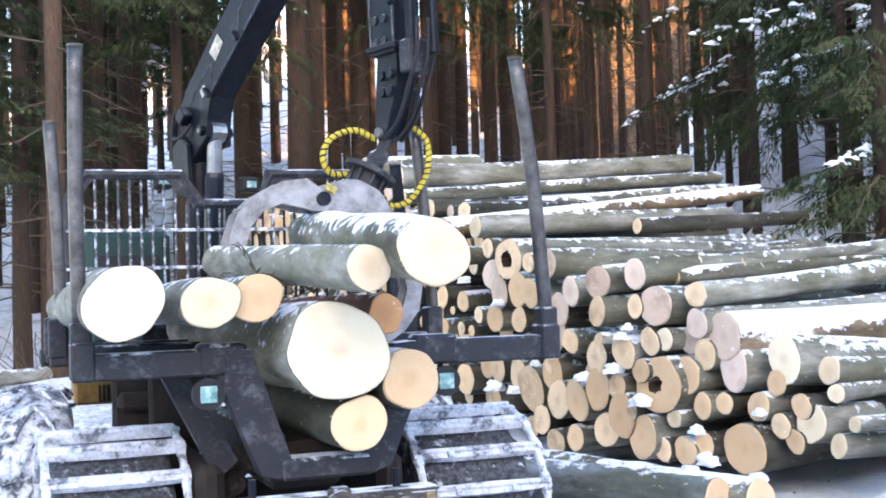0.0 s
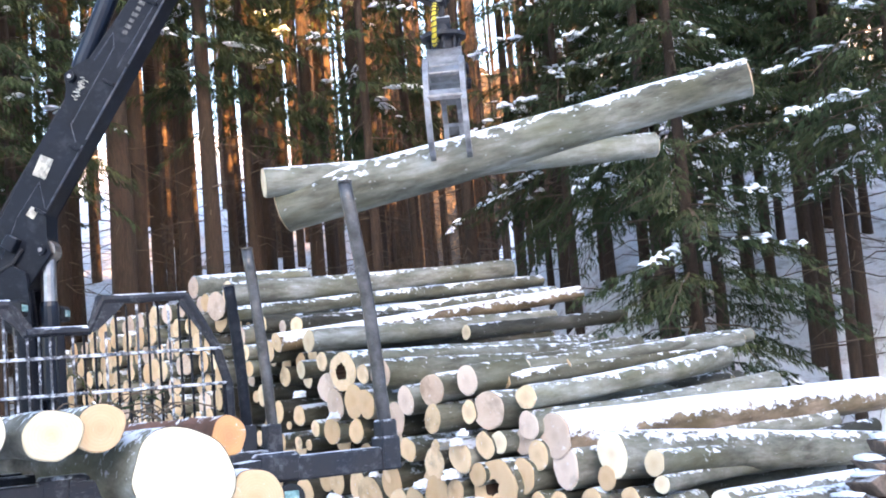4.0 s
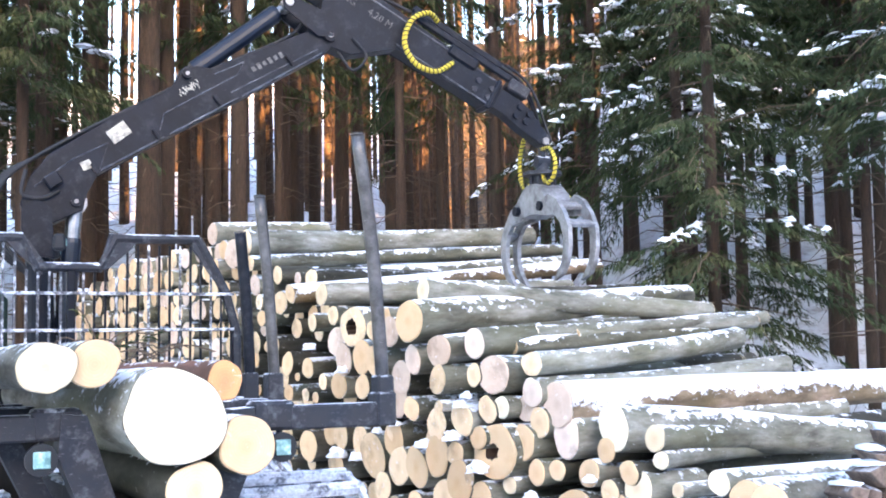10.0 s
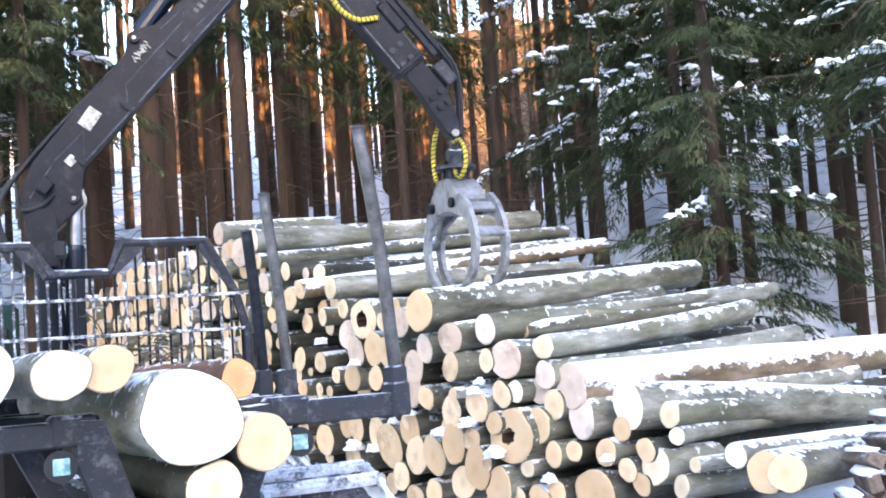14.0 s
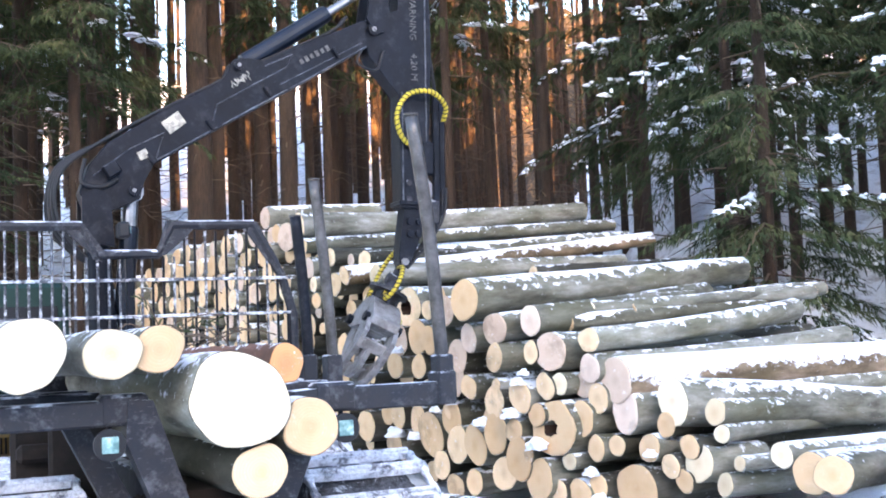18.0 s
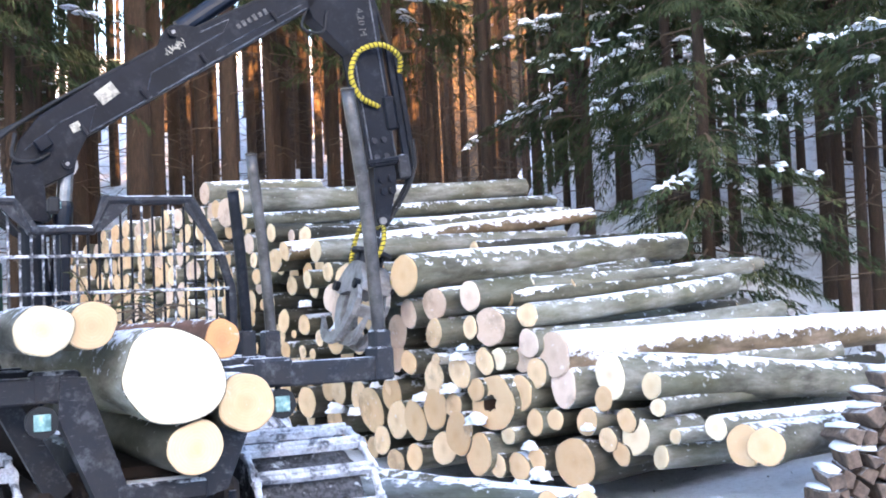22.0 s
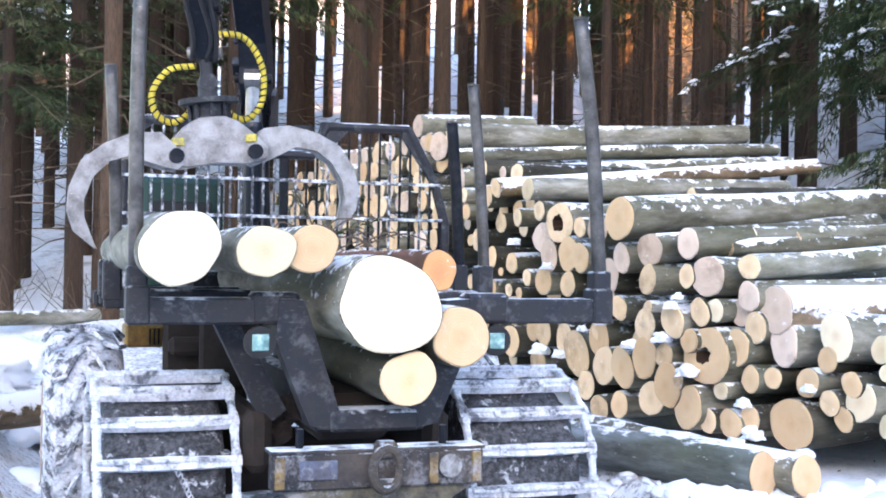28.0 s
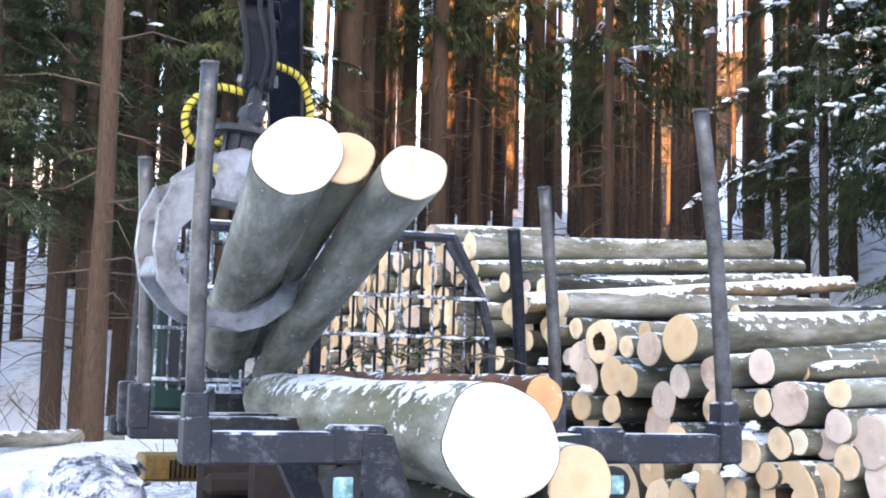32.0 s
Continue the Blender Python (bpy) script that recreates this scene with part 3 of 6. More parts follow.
    log_at(3.72, 2.05, 1.03, 0.124, 12, 3.5, -0.1, "bw")
    log_at(3.82, 1.80, 0.92, 0.173, 8, 3.6, 0.7, "sp")
    log_at(3.79, 1.87, 1.18, 0.193, 8, 4.6, 0.5, "rpS", taper=0.92)
    log_at(4.00, 1.38, 1.01, 0.182, 8, 4.1, -4.1, "sF", taper=0.8)
    log_at(4.14, 1.03, 0.93, 0.102, 17, 2.8, -2.6, "fF", taper=0.75)
    log_at(4.16, 0.99, 0.76, 0.075, 17, 3.2, -0.8, "bF", taper=0.8, bend=0.1)
    # the foot of the face
    log_at(3.65, 2.20, 0.86, 0.149, 8, 3.5, 0.3, "fT")
    log_at(3.53, 2.49, 0.77, 0.275, 8, 3.9, 1.5, "bTH")
    log_at(3.70, 2.08, 0.61, 0.110, 8, 3.3, -1.0, "bT")
    log_at(3.78, 1.89, 0.64, 0.094, 10, 3.4, 1.0, "dT")
    log_at(3.59, 2.34, 0.49, 0.082, 8, 3.3, 0.6, "sF")
    log_at(3.90, 1.60, 0.63, 0.120, 8, 3.3, -0.6, "sT")
    log_at(3.97, 1.45, 0.82, 0.105, 10, 3.9, 0.2, "dT")
    log_at(4.05, 1.26, 0.65, 0.103, 8, 0.4, -0.6, "dT")
    log_at(4.08, 1.19, 0.52, 0.148, 12, 0.7, -3.3, "bF")
    log_at(4.02, 1.31, 0.38, 0.099, 5, 3.7, -0.3, "dT")
    log_at(3.98, 1.43, 0.49, 0.100, 11, 3.9, 0.3, "dw")
    log_at(4.20, 0.84, 0.54, 0.061, 8, 2.6, -0.3, "sF")
    log_at(4.16, 0.98, 0.37, 0.092, 4, 2.6, -2.0, "bF")
    log_at(4.20, 0.36, 0.64, 0.096, 17, 2.6, -1.4, "sF")
    log_at(4.20, 0.06, 0.53, 0.153, 17, 2.8, -2.0, "sT")
    log_at(4.20, -0.16, 0.54, 0.146, 17, 2.8, -2.0, "sT")
    log_at(3.85, 1.73, 0.29, 0.218, 12, 3.4, 1.4, "dT")
    log_at(3.63, 2.26, 0.23, 0.130, 8, 3.8, 1.0, "bT")
    log_at(3.70, 2.08, 0.29, 0.109, 13, 4.0, -0.4, "dT")
    log_at(3.46, 2.65, 0.32, 0.198, 4, 3.7, -0.4, "bT")
    log_at(3.54, 2.46, 0.23, 0.107, 10, 3.7, 0.8, "dw")
    log_at(3.40, 2.91, 0.48, 0.192, 8, 3.5, 1.4, "bT")
    log_at(3.40, 3.18, 0.33, 0.165, 11, 3.8, -0.3, "bw")
    log_at(3.40, 3.80, 0.20, 0.130, 10, 4.0, 0.3, "bT")
    log_at(3.40, 4.22, 0.12, 0.134, 11, 4.1, 1.4, "dw")
    log_at(3.40, 4.53, 0.30, 0.148, 10, 4.2, -0.1, "dw")
    log_at(3.40, 4.14, 0.53, 0.189, 8, 4.4, 1.5, "bw")
    log_at(3.40, 3.75, 0.55, 0.194, 5, 3.9, 1.0, "bT")
    log_at(3.40, 3.32, 0.68, 0.183, 12, 3.9, 1.2, "bT")
    log_at(3.40, 2.97, 0.73, 0.112, 11, 3.8, 0.2, "bw")
    log_at(3.40, 4.76, 0.60, 0.233, 8, 4.1, 1.2, "bw")
    log_at(3.40, 4.25, 0.79, 0.179, 7, 4.1, 1.4, "bT")
    log_at(3.40, 5.05, 0.71, 0.160, 12, 4.6, 1.1, "dw")
    log_at(3.38, 5.55, 0.76, 0.154, 5, 3.9, 0.6, "dw")
    log_at(3.34, 6.40, 0.60, 0.181, 12, 4.5, 0.8, "dT")
    log_at(3.37, 5.66, 0.43, 0.148, 13, 3.9, -0.1, "sw")
    log_at(3.32, 7.00, 0.32, 0.094, 7, 4.0, 0.1, "dw")
    log_at(3.46, 2.65, 0.88, 0.114, 5, 3.6, -0.4, "bT")
    log_at(3.42, 2.76, 0.53, 0.080, 9, 4.0, 0.4, "bw")
    log_at(3.55, 3.69, 0.78, 0.130, 10, 4.3, 1.4, "dw")
    # the far end of the pile, stacked closely behind the guard
    row = 0
    z = 1.22
    base = bmesh.new()
    while z < 3.3:
        y = 8.95 + (row % 2) * 0.16
        while y < 16.4:
            r = rp.uniform(0.115, 0.165)
            if z + r < 3.36 - 0.035 * (y - 9) - 0.25 * step(13.5, 16, y) + rp.uniform(-0.05, 0.1):
                log_at(front(y) + rp.uniform(-0.16, 0.1) - 0.05 * (y - 9), y + rp.uniform(-0.03, 0.03), z + rp.uniform(-0.03, 0.03), r, rp.uniform(2, 13), 3.6, rp.uniform(0, 1.5), rp.choice("bbffds") + rp.choice("wwTTp"))
            y += 0.325
        z += 0.262
        row += 1
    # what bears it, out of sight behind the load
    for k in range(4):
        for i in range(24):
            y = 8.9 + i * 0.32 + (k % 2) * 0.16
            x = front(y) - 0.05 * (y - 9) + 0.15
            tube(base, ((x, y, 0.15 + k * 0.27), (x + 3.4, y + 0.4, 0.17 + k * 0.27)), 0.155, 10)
    tagged(part("log_stack", base, BARK_SHADED), "lowest rows of dark logs at the far end of the pile", "logs", kind="stuff")
    # the logs that lie deeper, between those of the face, their bark darkened to paint shaded gaps
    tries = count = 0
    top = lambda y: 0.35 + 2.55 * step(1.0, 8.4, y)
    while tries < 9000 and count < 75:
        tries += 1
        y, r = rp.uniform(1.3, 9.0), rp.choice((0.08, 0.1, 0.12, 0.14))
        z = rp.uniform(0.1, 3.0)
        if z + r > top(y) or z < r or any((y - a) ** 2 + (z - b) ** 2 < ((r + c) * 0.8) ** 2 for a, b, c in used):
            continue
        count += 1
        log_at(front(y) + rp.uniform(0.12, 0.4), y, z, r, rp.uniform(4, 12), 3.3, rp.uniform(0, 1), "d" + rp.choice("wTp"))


build_pile()


# ---- forwarder: its long side runs along y, the rear bolster stands at y = 0 ----
OCHRE_GRIMY = steel("grimy_ochre_paint", (0.3, 0.19, 0.05), (0.06, 0.05, 0.04), 0.7, 0, 0.3, 12, (0.1, 0.09, 0.08), 0.9)
FROSTY = frosted("frost_coated_bar", (0.03, 0.03, 0.033), 0.51)
SNOWY_BAR = frosted("snow_lined_bar", (0.05, 0.05, 0.055), 0.47)


def forwarder():
    f = tagged(empty("forwarder", pose(0, 0, 0)), "black forestry forwarder with snowy wheel tracks and a loaded bunk", "forwarder")
    # rear bolster: two arms and the yoke that carries the load
    for sx in (-1, 1):
        bm = bmesh.new()
        box(bm, (sx * 0.94, 0, 1.27), (0.86, 0.13, 0.14), None, 0.012)
        box(bm, (sx * 0.6, 0, 1.285), (0.26, 0.14, 0.17), None, 0.02)
        box(bm, (sx * 1.31, 0, 1.3), (0.12, 0.17, 0.2), None, 0.012)
        part("bolster_arm", bm, FRAME, f)
        bm = bmesh.new()
        plate(bm, [(0.4, 1.33), (0.53, 1.34), (0.55, 1.12), (0.36, 0.66), (0.2, 0.62), (0.2, 0.74)], 0.165, Matrix(((sx, 0, 0, -0.05), (0, 0, 1, 0), (0, 1, 0, 0), (0, 0, 0, 1))))
        part("yoke_side", bm, FRAME, f)
        bm = bmesh.new()
        box(bm, (sx * 1.315, 0, 1.4), (0.105, 0.125, 0.2), None, 0.012)
        part("stake_socket", bm, FRAME, f)
    bm = bmesh.new()
    box(bm, (-0.05, 0, 0.68), (0.5, 0.2, 0.12), None, 0.02)
    part("yoke_foot", bm, FRAME, f)
    for lo, mid, hi, r, lab in (((-1.32, 0, 1.5), (-1.325, 0.01, 2.2), (-1.315, 0.02, 2.93), 0.04, "bent grey steel stake"), ((1.315, 0, 1.5), (1.26, 0, 2.26), (1.17, 0, 2.96), 0.042, "bent grey steel stake"),
                                ((-1.29, 1.95, 1.3), (-1.31, 1.95, 2.1), (-1.35, 1.95, 2.8), 0.042, "bent grey steel stake"), ((1.34, 1.95, 1.3), (1.29, 1.95, 2.1), (1.22, 1.95, 2.82), 0.042, "bent grey steel stake"),
                                ((1.335, 2.5, 1.3), (1.3, 2.5, 2.0), (1.25, 2.5, 2.6), 0.045, "dark straight steel stake")):
        bm = bmesh.new()
        tube(bm, bent((lo, mid, hi), 6), r, 12)
        s = smooth(part("stake", bm, STAKE if r < 0.0445 else IRON, f, lab))
        bm = bmesh.new()
        tube(bm, (Vector(hi), Vector(hi) + Vector((0, 0, 0.012))), r * 1.08, 12)
        part("stake_cap", bm, STAKE, s)
    for y in (1.95, 2.5):
        bm = bmesh.new()
        box(bm, (0, y, 1.25), (2.74, 0.12, 0.13), None, 0.012)
        for sx in (-1, 1):
            box(bm, (sx * 1.32, y, 1.37), (0.12, 0.14, 0.26), None, 0.012)
        part("middle_bolster", bm, FRAME, f)
    # chassis
    for sx in (-1, 1):
        bm = bmesh.new()
        box(bm, (sx * 0.26 - 0.05, 2.0, 0.74), (0.1, 4.0, 0.26), None, 0.012)
        part("chassis_rail", bm, FRAME, f)
    mud = plain("mud_crust", (0.024, 0.018, 0.0145), 0.95, 0, 0.7, 9)
    bm = bmesh.new()
    box(bm, (-0.1, 1.5, 0.66), (0.46, 2.6, 0.26), None, 0.05)
    part("gear_housing", bm, mud, f, "mud-crusted gear housing")
    bm = bmesh.new()
    tube(bm, ((-0.8, 0.86, 0.24), (-0.5, 0.86, 0.26), (-0.3, 0.86, 0.32), (0.15, 0.86, 0.32), (0.35, 0.86, 0.26), (0.65, 0.86, 0.24)), (0.12, 0.12, 0.2, 0.2, 0.12, 0.12), 14)
    smooth(part("axle", bm, mud, f, "mud-crusted rear axle"))
    for sx, cx in ((-1, -0.62), (1, 0.42)):
        bm = bmesh.new()
        box(bm, (cx, 1.3, 0.52), (0.16, 2.1, 0.34), None, 0.05)
        part("bogie_beam", bm, mud, f, "muddy bogie beam")
        bm = bmesh.new()
        plate(bm, [(0, 1.2), (0.14, 1.2), (0.42, 0.7), (0.3, 0.6)], 0.1, Matrix(((-sx, 0, 0, cx + sx * 0.26), (0, 0, 1, 0.35), (0, 1, 0, 0), (0, 0, 0, 1))))
        part("brace", bm, FRAME, f)
        bm = bmesh.new()
        box(bm, (cx + sx * 0.05, 1.05, 0.98), (0.36, 0.06, 0.5), None, 0.02)
        part("mud_guard", bm, mud, f, "dark muddy plate under the bunk")
    for sx, cx in ((-1, -0.72), (1, 0.66)):
        bm = bmesh.new()
        box(bm, (cx, 1.75, 0.7), (0.56, 0.08, 0.9), None, 0.03)
        box(bm, (cx + sx * 0.1, 1.68, 0.95), (0.3, 0.12, 0.12), None, 0.03)
        part("frame_plate", bm, mud, f, "mud-dark plate across the bogie")
    for k in range(5):
        bm = bmesh.new()
        bmesh.ops.create_icosphere(bm, subdivisions=3, radius=0.075)
        for v in bm.verts:
            v.co *= 1 + 0.9 * noise.noise(v.co * 8 + Vector((k * 3.0, 0, 0))) + 0.35 * noise.noise(v.co * 26 + Vector((0, k * 2.0, 0)))
            v.co.y *= 0.6
        o = part("mud_clod", bm, mud, f, "frozen clod of mud and snow")
        o.matrix_basis = pose(-0.5 + 0.08 * (k % 3), 0.42 + 0.06 * (k % 2), 0.56 + 0.1 * (k % 3), 40 * k, 25 * k, 70 * k)
    # rear cross member with its hitch
    bm = bmesh.new()
    box(bm, (-0.09, -0.3, 0.54), (1.14, 0.1, 0.19), None, 0.01)
    box(bm, (-0.09, -0.27, 0.642), (1.16, 0.16, 0.02), None, 0.004)
    cross = part("rear_cross_member", bm, GRIMY, f)
    cross.location.z = -0.08
    bm = bmesh.new()
    plate(bm, [(-0.62, 0.45), (0.45, 0.45), (0.3, 0.36), (-0.5, 0.36)], 0.05, Matrix(((1, 0, 0, 0), (0, 0, 1, -0.29), (0, 1, 0, 0), (0, 0, 0, 1))))
    part("skirt_plate", bm, steel("faded_yellow_steel", (0.17, 0.15, 0.09), (0.05, 0.045, 0.04), 0.8, 0, 0, 9, (0.1, 0.1, 0.1), 0.7), cross)
    bm = bmesh.new()
    box(bm, (-0.42, -0.356, 0.55), (0.2, 0.012, 0.1), None, 0.004)
    part("reflector_plate", bm, steel("grimy_bluish_plate", (0.1, 0.12, 0.18), (0.06, 0.05, 0.045), 0.6, 0, 0, 12, (0.2, 0.2, 0.2), 0.8), cross)
    bm = bmesh.new()
    tube(bm, ((0.29, -0.36, 0.55), (0.29, -0.375, 0.55)), 0.062, 18)
    part("round_reflector", bm, steel("grimy_white_reflector", (0.4, 0.4, 0.4), (0.12, 0.11, 0.1), 0.5, 0, 0, 14, (0.2, 0.2, 0.2), 0.8), cross)
    for sx in (-0.62, 0.44, 0.2):
        bm = bmesh.new()
        box(bm, (sx, -0.357, 0.54), (0.05, 0.014, 0.16), None, 0.004)
        part("mounting_lug", bm, OCHRE_GRIMY, cross, "ochre steel lug")
    bm = bmesh.new()
    tube(bm, [(-0.07 + 0.075 * math.cos(a), -0.4, 0.55 + 0.11 * math.sin(a)) for a in [k * math.tau / 16 for k in range(17)]], 0.026, 8)
    box(bm, (-0.07, -0.37, 0.65), (0.12, 0.08, 0.09), None, 0.02)
    box(bm, (-0.07, -0.37, 0.47), (0.14, 0.06, 0.05), None, 0.015)
    part("tow_hitch", bm, steel("rusty_hitch", (0.09, 0.075, 0.06), (0.04, 0.035, 0.03), 0.8, 0.2, 0.6, 9, (0.3, 0.3, 0.3), 0.4), cross)
    for x in (-0.5, 0.28):
        bm = bmesh.new()
        tube(bm, ((x, -0.25, 0.64), (x, -0.25, 0.75)), 0.022, 8)
        part("locking_pin", bm, IRON, cross)
    # work lamps under the bolster
    for x, lab in ((-0.69, "round work lamp with a square greenish glass"), (0.63, "round work lamp with a square greenish glass")):
        bm = bmesh.new()
        tube(bm, ((x, -0.02, 1.11), (x, -0.1, 1.11), (x, -0.13, 1.11)), (0.05, 0.085, 0.085), 20)
        l = smooth(part("work_lamp", bm, RUBBER, f, lab), False)
        bm = bmesh.new()
        box(bm, (x, -0.136, 1.11), (0.088, 0.014, 0.088), None, 0.004)
        part("lamp_glass", bm, LAMP, l, "greenish glass")
        bm = bmesh.new()
        tube(bm, ((x, -0.02, 1.11), (x + 0.02, 0.0, 1.2)), 0.014, 6)
        part("lamp_bracket", bm, IRON, l)
    # the rear wheels with their steel tracks
    for x0, x1 in ((-1.51, -0.71), (0.6, 1.44)):
        c, r, cy, cz = (x0 + x1) / 2, 0.6, 0.86, 0.2
        bm = bmesh.new()
        tube(bm, [(c + (x1 - x0) * s, cy, cz) for s in (-0.43, -0.4, -0.32, -0.16, 0, 0.16, 0.32, 0.4, 0.43)], [r * 0.62, r * 0.9, r * 0.965, r * 0.975, r * 0.975, r * 0.975, r * 0.965, r * 0.9, r * 0.62], 64)
        for v in bm.verts:
            d = Vector((0, v.co.y - cy, v.co.z - cz))
            if d.length > 0.2:
                v.co += d.normalized() * (noise.noise(v.co * 5) * 0.05 + noise.noise(v.co * 17) * 0.03)
        w = smooth(part("wheel", bm, TYRE, f, "tyre caked with snow under a steel track"))
        bm = bmesh.new()
        tube(bm, ((c - (x1 - x0) * 0.44, cy, cz), (c - (x1 - x0) * 0.3, cy, cz)), (0.24, 0.2), 24)
        part("rim", bm, OCHRE, w)
        n = 17
        me = None
        for k in range(n):
            a = k * math.tau / n + 0.1
            m = Matrix.Translation((c, cy, cz)) @ Matrix.Rotation(a, 4, "X") @ Matrix.Translation((0, 0, r + 0.035))
            if me is None:
                bm = bmesh.new()
                w2 = (x1 - x0) / 2
                plate(bm, [(-w2, -0.026), (-w2 * 0.5, -0.034), (0, -0.037), (w2 * 0.5, -0.034), (w2, -0.026), (w2, 0.03), (0, 0.038), (-w2, 0.03)], 0.045, Matrix.Identity(4))
                box(bm, (0, 0.012, 0.03), (x1 - x0 - 0.05, 0.028, 0.035), None, 0.008)
                for q in (-0.19, 0.17):
                    box(bm, (q, -0.01, 0.03), (0.04, 0.05, 0.03), None, 0.006)
                s = part("track_shoe", bm, SHOE, w)
                me = s.data
            else:
                s = new("track_shoe", me)
                s.parent = w
            s.matrix_basis = m
        me = None
        for k in range(n):
            a = (k + 0.5) * math.tau / n + 0.1
            for sx in (x0 + 0.03, x1 - 0.03):
                m = Matrix.Translation((sx, cy, cz)) @ Matrix.Rotation(a, 4, "X") @ Matrix.Translation((0, 0, r + 0.03))
                if me is None:
                    bm = bmesh.new()
                    tube(bm, ((0, -0.1, 0), (0, 0.1, 0)), 0.024, 8)
                    box(bm, (0, -0.07, 0), (0.05, 0.04, 0.055), None, 0.008)
                    box(bm, (0, 0.07, 0), (0.05, 0.04, 0.055), None, 0.008)
                    s = part("track_link", bm, SHOE, w)
                    me = s.data
                else:
                    s = new("track_link", me)
                    s.parent = w
                s.matrix_basis = m
        if x0 < 0:
            bm = bmesh.new()
            for k in range(26):
                p = Vector((-1.1 + 0.011 * k, cy - (r + 0.045) * math.cos(0.42 - k * 0.035), cz + (r + 0.045) * math.sin(0.42 - k * 0.035)))
                tube(bm, [p + Vector((0.012 * math.cos(b), 0.006 * (k % 2), 0.018 * math.sin(b))) for b in [j * math.tau / 6 for j in range(7)]], 0.004, 4)
            part("chain", bm, CHAIN, w, "loose iron chain over the track")
    # the wheels in front of them, wrapped in chains
    for x0, x1 in ((-1.74, -1.2), (1.05, 1.55)):
        c, r, cy, cz = (x0 + x1) / 2, 0.7, 2.5, 0.3
        bm = bmesh.new()
        tube(bm, [(c + (x1 - x0) * s, cy, cz) for s in (-0.5, -0.47, -0.36, 0, 0.36, 0.47, 0.5)], [r * 0.6, r * 0.85, r * 0.97, r, r * 0.97, r * 0.85, r * 0.6], 40)
        for v in bm.verts:
            d = Vector((0, v.co.y - cy, v.co.z - cz))
            if d.length > 0.2:
                v.co += d.normalized() * noise.noise(v.co * 6) * 0.05
        w = smooth(part("wheel", bm, TYRE_WHITE, f, "chained tyre thick with frozen snow"))
        bm = bmesh.new()
        tube(bm, ((x0 - 0.005, cy, cz), (x0 + 0.1, cy, cz)), (0.36, 0.26), 24)
        part("rim", bm, plain("rusty_rim", (0.4, 0.27, 0.17), 0.7, 0, 0.4), w)
        bm = bmesh.new()
        for k in range(16):
            a = k * math.tau / 16
            pts = []
            for j in range(9):
                s = j / 8
                b = a + 0.2 * math.sin(s * 9.4)
                rr = (r + 0.03) * (0.9 if j in (0, 8) else 1)
                pts.append((x0 + (x1 - x0) * s, cy + rr * math.cos(b), cz + rr * math.sin(b)))
            tube(bm, pts, 0.017, 5)
        part("tyre_chain", bm, CHAIN, w, "frosted tyre chain")
    bm = bmesh.new()
    box(bm, (-0.9, 3.2, 0.92), (0.5, 0.4, 0.17), None, 0.02)
    side = part("side_box", bm, OCHRE, f, "ochre cooler box with dark ribs")
    for k in range(7):
        bm = bmesh.new()
        box(bm, (-0.97 + k * 0.032, 2.99, 0.92), (0.012, 0.02, 0.12), Matrix.Identity(4))
        part("rib", bm, IRON, side)
    bm = bmesh.new()
    box(bm, (-1.32, 2.75, 1.22), (0.16, 0.25, 0.12), None, 0.02)
    part("step_box", bm, RUBBER, f)
    # guard behind the cabin
    y = 3.74
    bm = bmesh.new()
    for pts in ([(-1.16, 1.4), (-1.12, 2.45), (-0.98, 2.64), (-0.22, 2.64), (-0.1, 2.4), (0.42, 2.4), (0.55, 2.65), (1.26, 2.66), (1.52, 2.2), (1.62, 1.85), (1.62, 1.4)],):
        tube(bm, [(x, y, z) for x, z in pts], 0.044, 8)
    guard = part("guard_frame", bm, FRAME, f, "welded steel guard in front of the cabin, snow on its edges")
    for pts in ([(-0.4, 2.67), (-0.2, 2.67), (-0.04, 2.44), (-0.05, 2.34), (-0.26, 2.52)], [(0.5, 2.69), (0.78, 2.68), (0.68, 2.56), (0.5, 2.4), (0.4, 2.36)], [(-1.13, 2.5), (-0.99, 2.68), (-0.82, 2.67), (-0.96, 2.56), (-1.08, 2.36)], [(1.2, 2.69), (1.3, 2.68), (1.5, 2.32), (1.42, 2.3), (1.22, 2.58)]):
        bm = bmesh.new()
        plate(bm, pts, 0.05, Matrix(((1, 0, 0, 0), (0, 0, 1, y), (0, 1, 0, 0), (0, 0, 0, 1))))
        part("gusset", bm, FRAME, guard)
    for z in (2.18, 1.87, 1.5):
        bm = bmesh.new()
        box(bm, (0.22, y - 0.03, z), (2.74, 0.03, 0.027), None, 0.006)
        part("cross_bar", bm, SNOWY_BAR, guard)
    bm = bmesh.new()
    box(bm, (0.18, y, 1.9), (0.07, 0.07, 1.0), None, 0.008)
    part("centre_post", bm, IRON, guard)
    bm = bmesh.new()
    box(bm, (0.16, y, 2.4), (0.52, 0.12, 0.06), None, 0.015)
    part("notch_bar", bm, FRAME, guard)
    for k in range(30):
        x = -1.1 + k * 0.092
        top = 2.6 if -1.0 < x < -0.2 or 0.58 < x < 1.28 else (2.38 if -0.2 <= x <= 0.58 else (2.4 if x < 0 else 2.66 - (x - 1.26) * 1.75))
        bm = bmesh.new()
        tube(bm, ((x, y, 1.42), (x + 0.004, y, top)), 0.011, 6)
        part("bar", bm, FROSTY if x < 0.15 or k % 3 == 0 else IRON, guard)
    # what shows of the front carriage through the guard
    bm = bmesh.new()
    box(bm, (-0.52, 5.6, 1.72), (0.78, 1.2, 1.1), None, 0.08)
    cab = part("engine_hood", bm, GREEN, f, "green engine hood behind the guard")
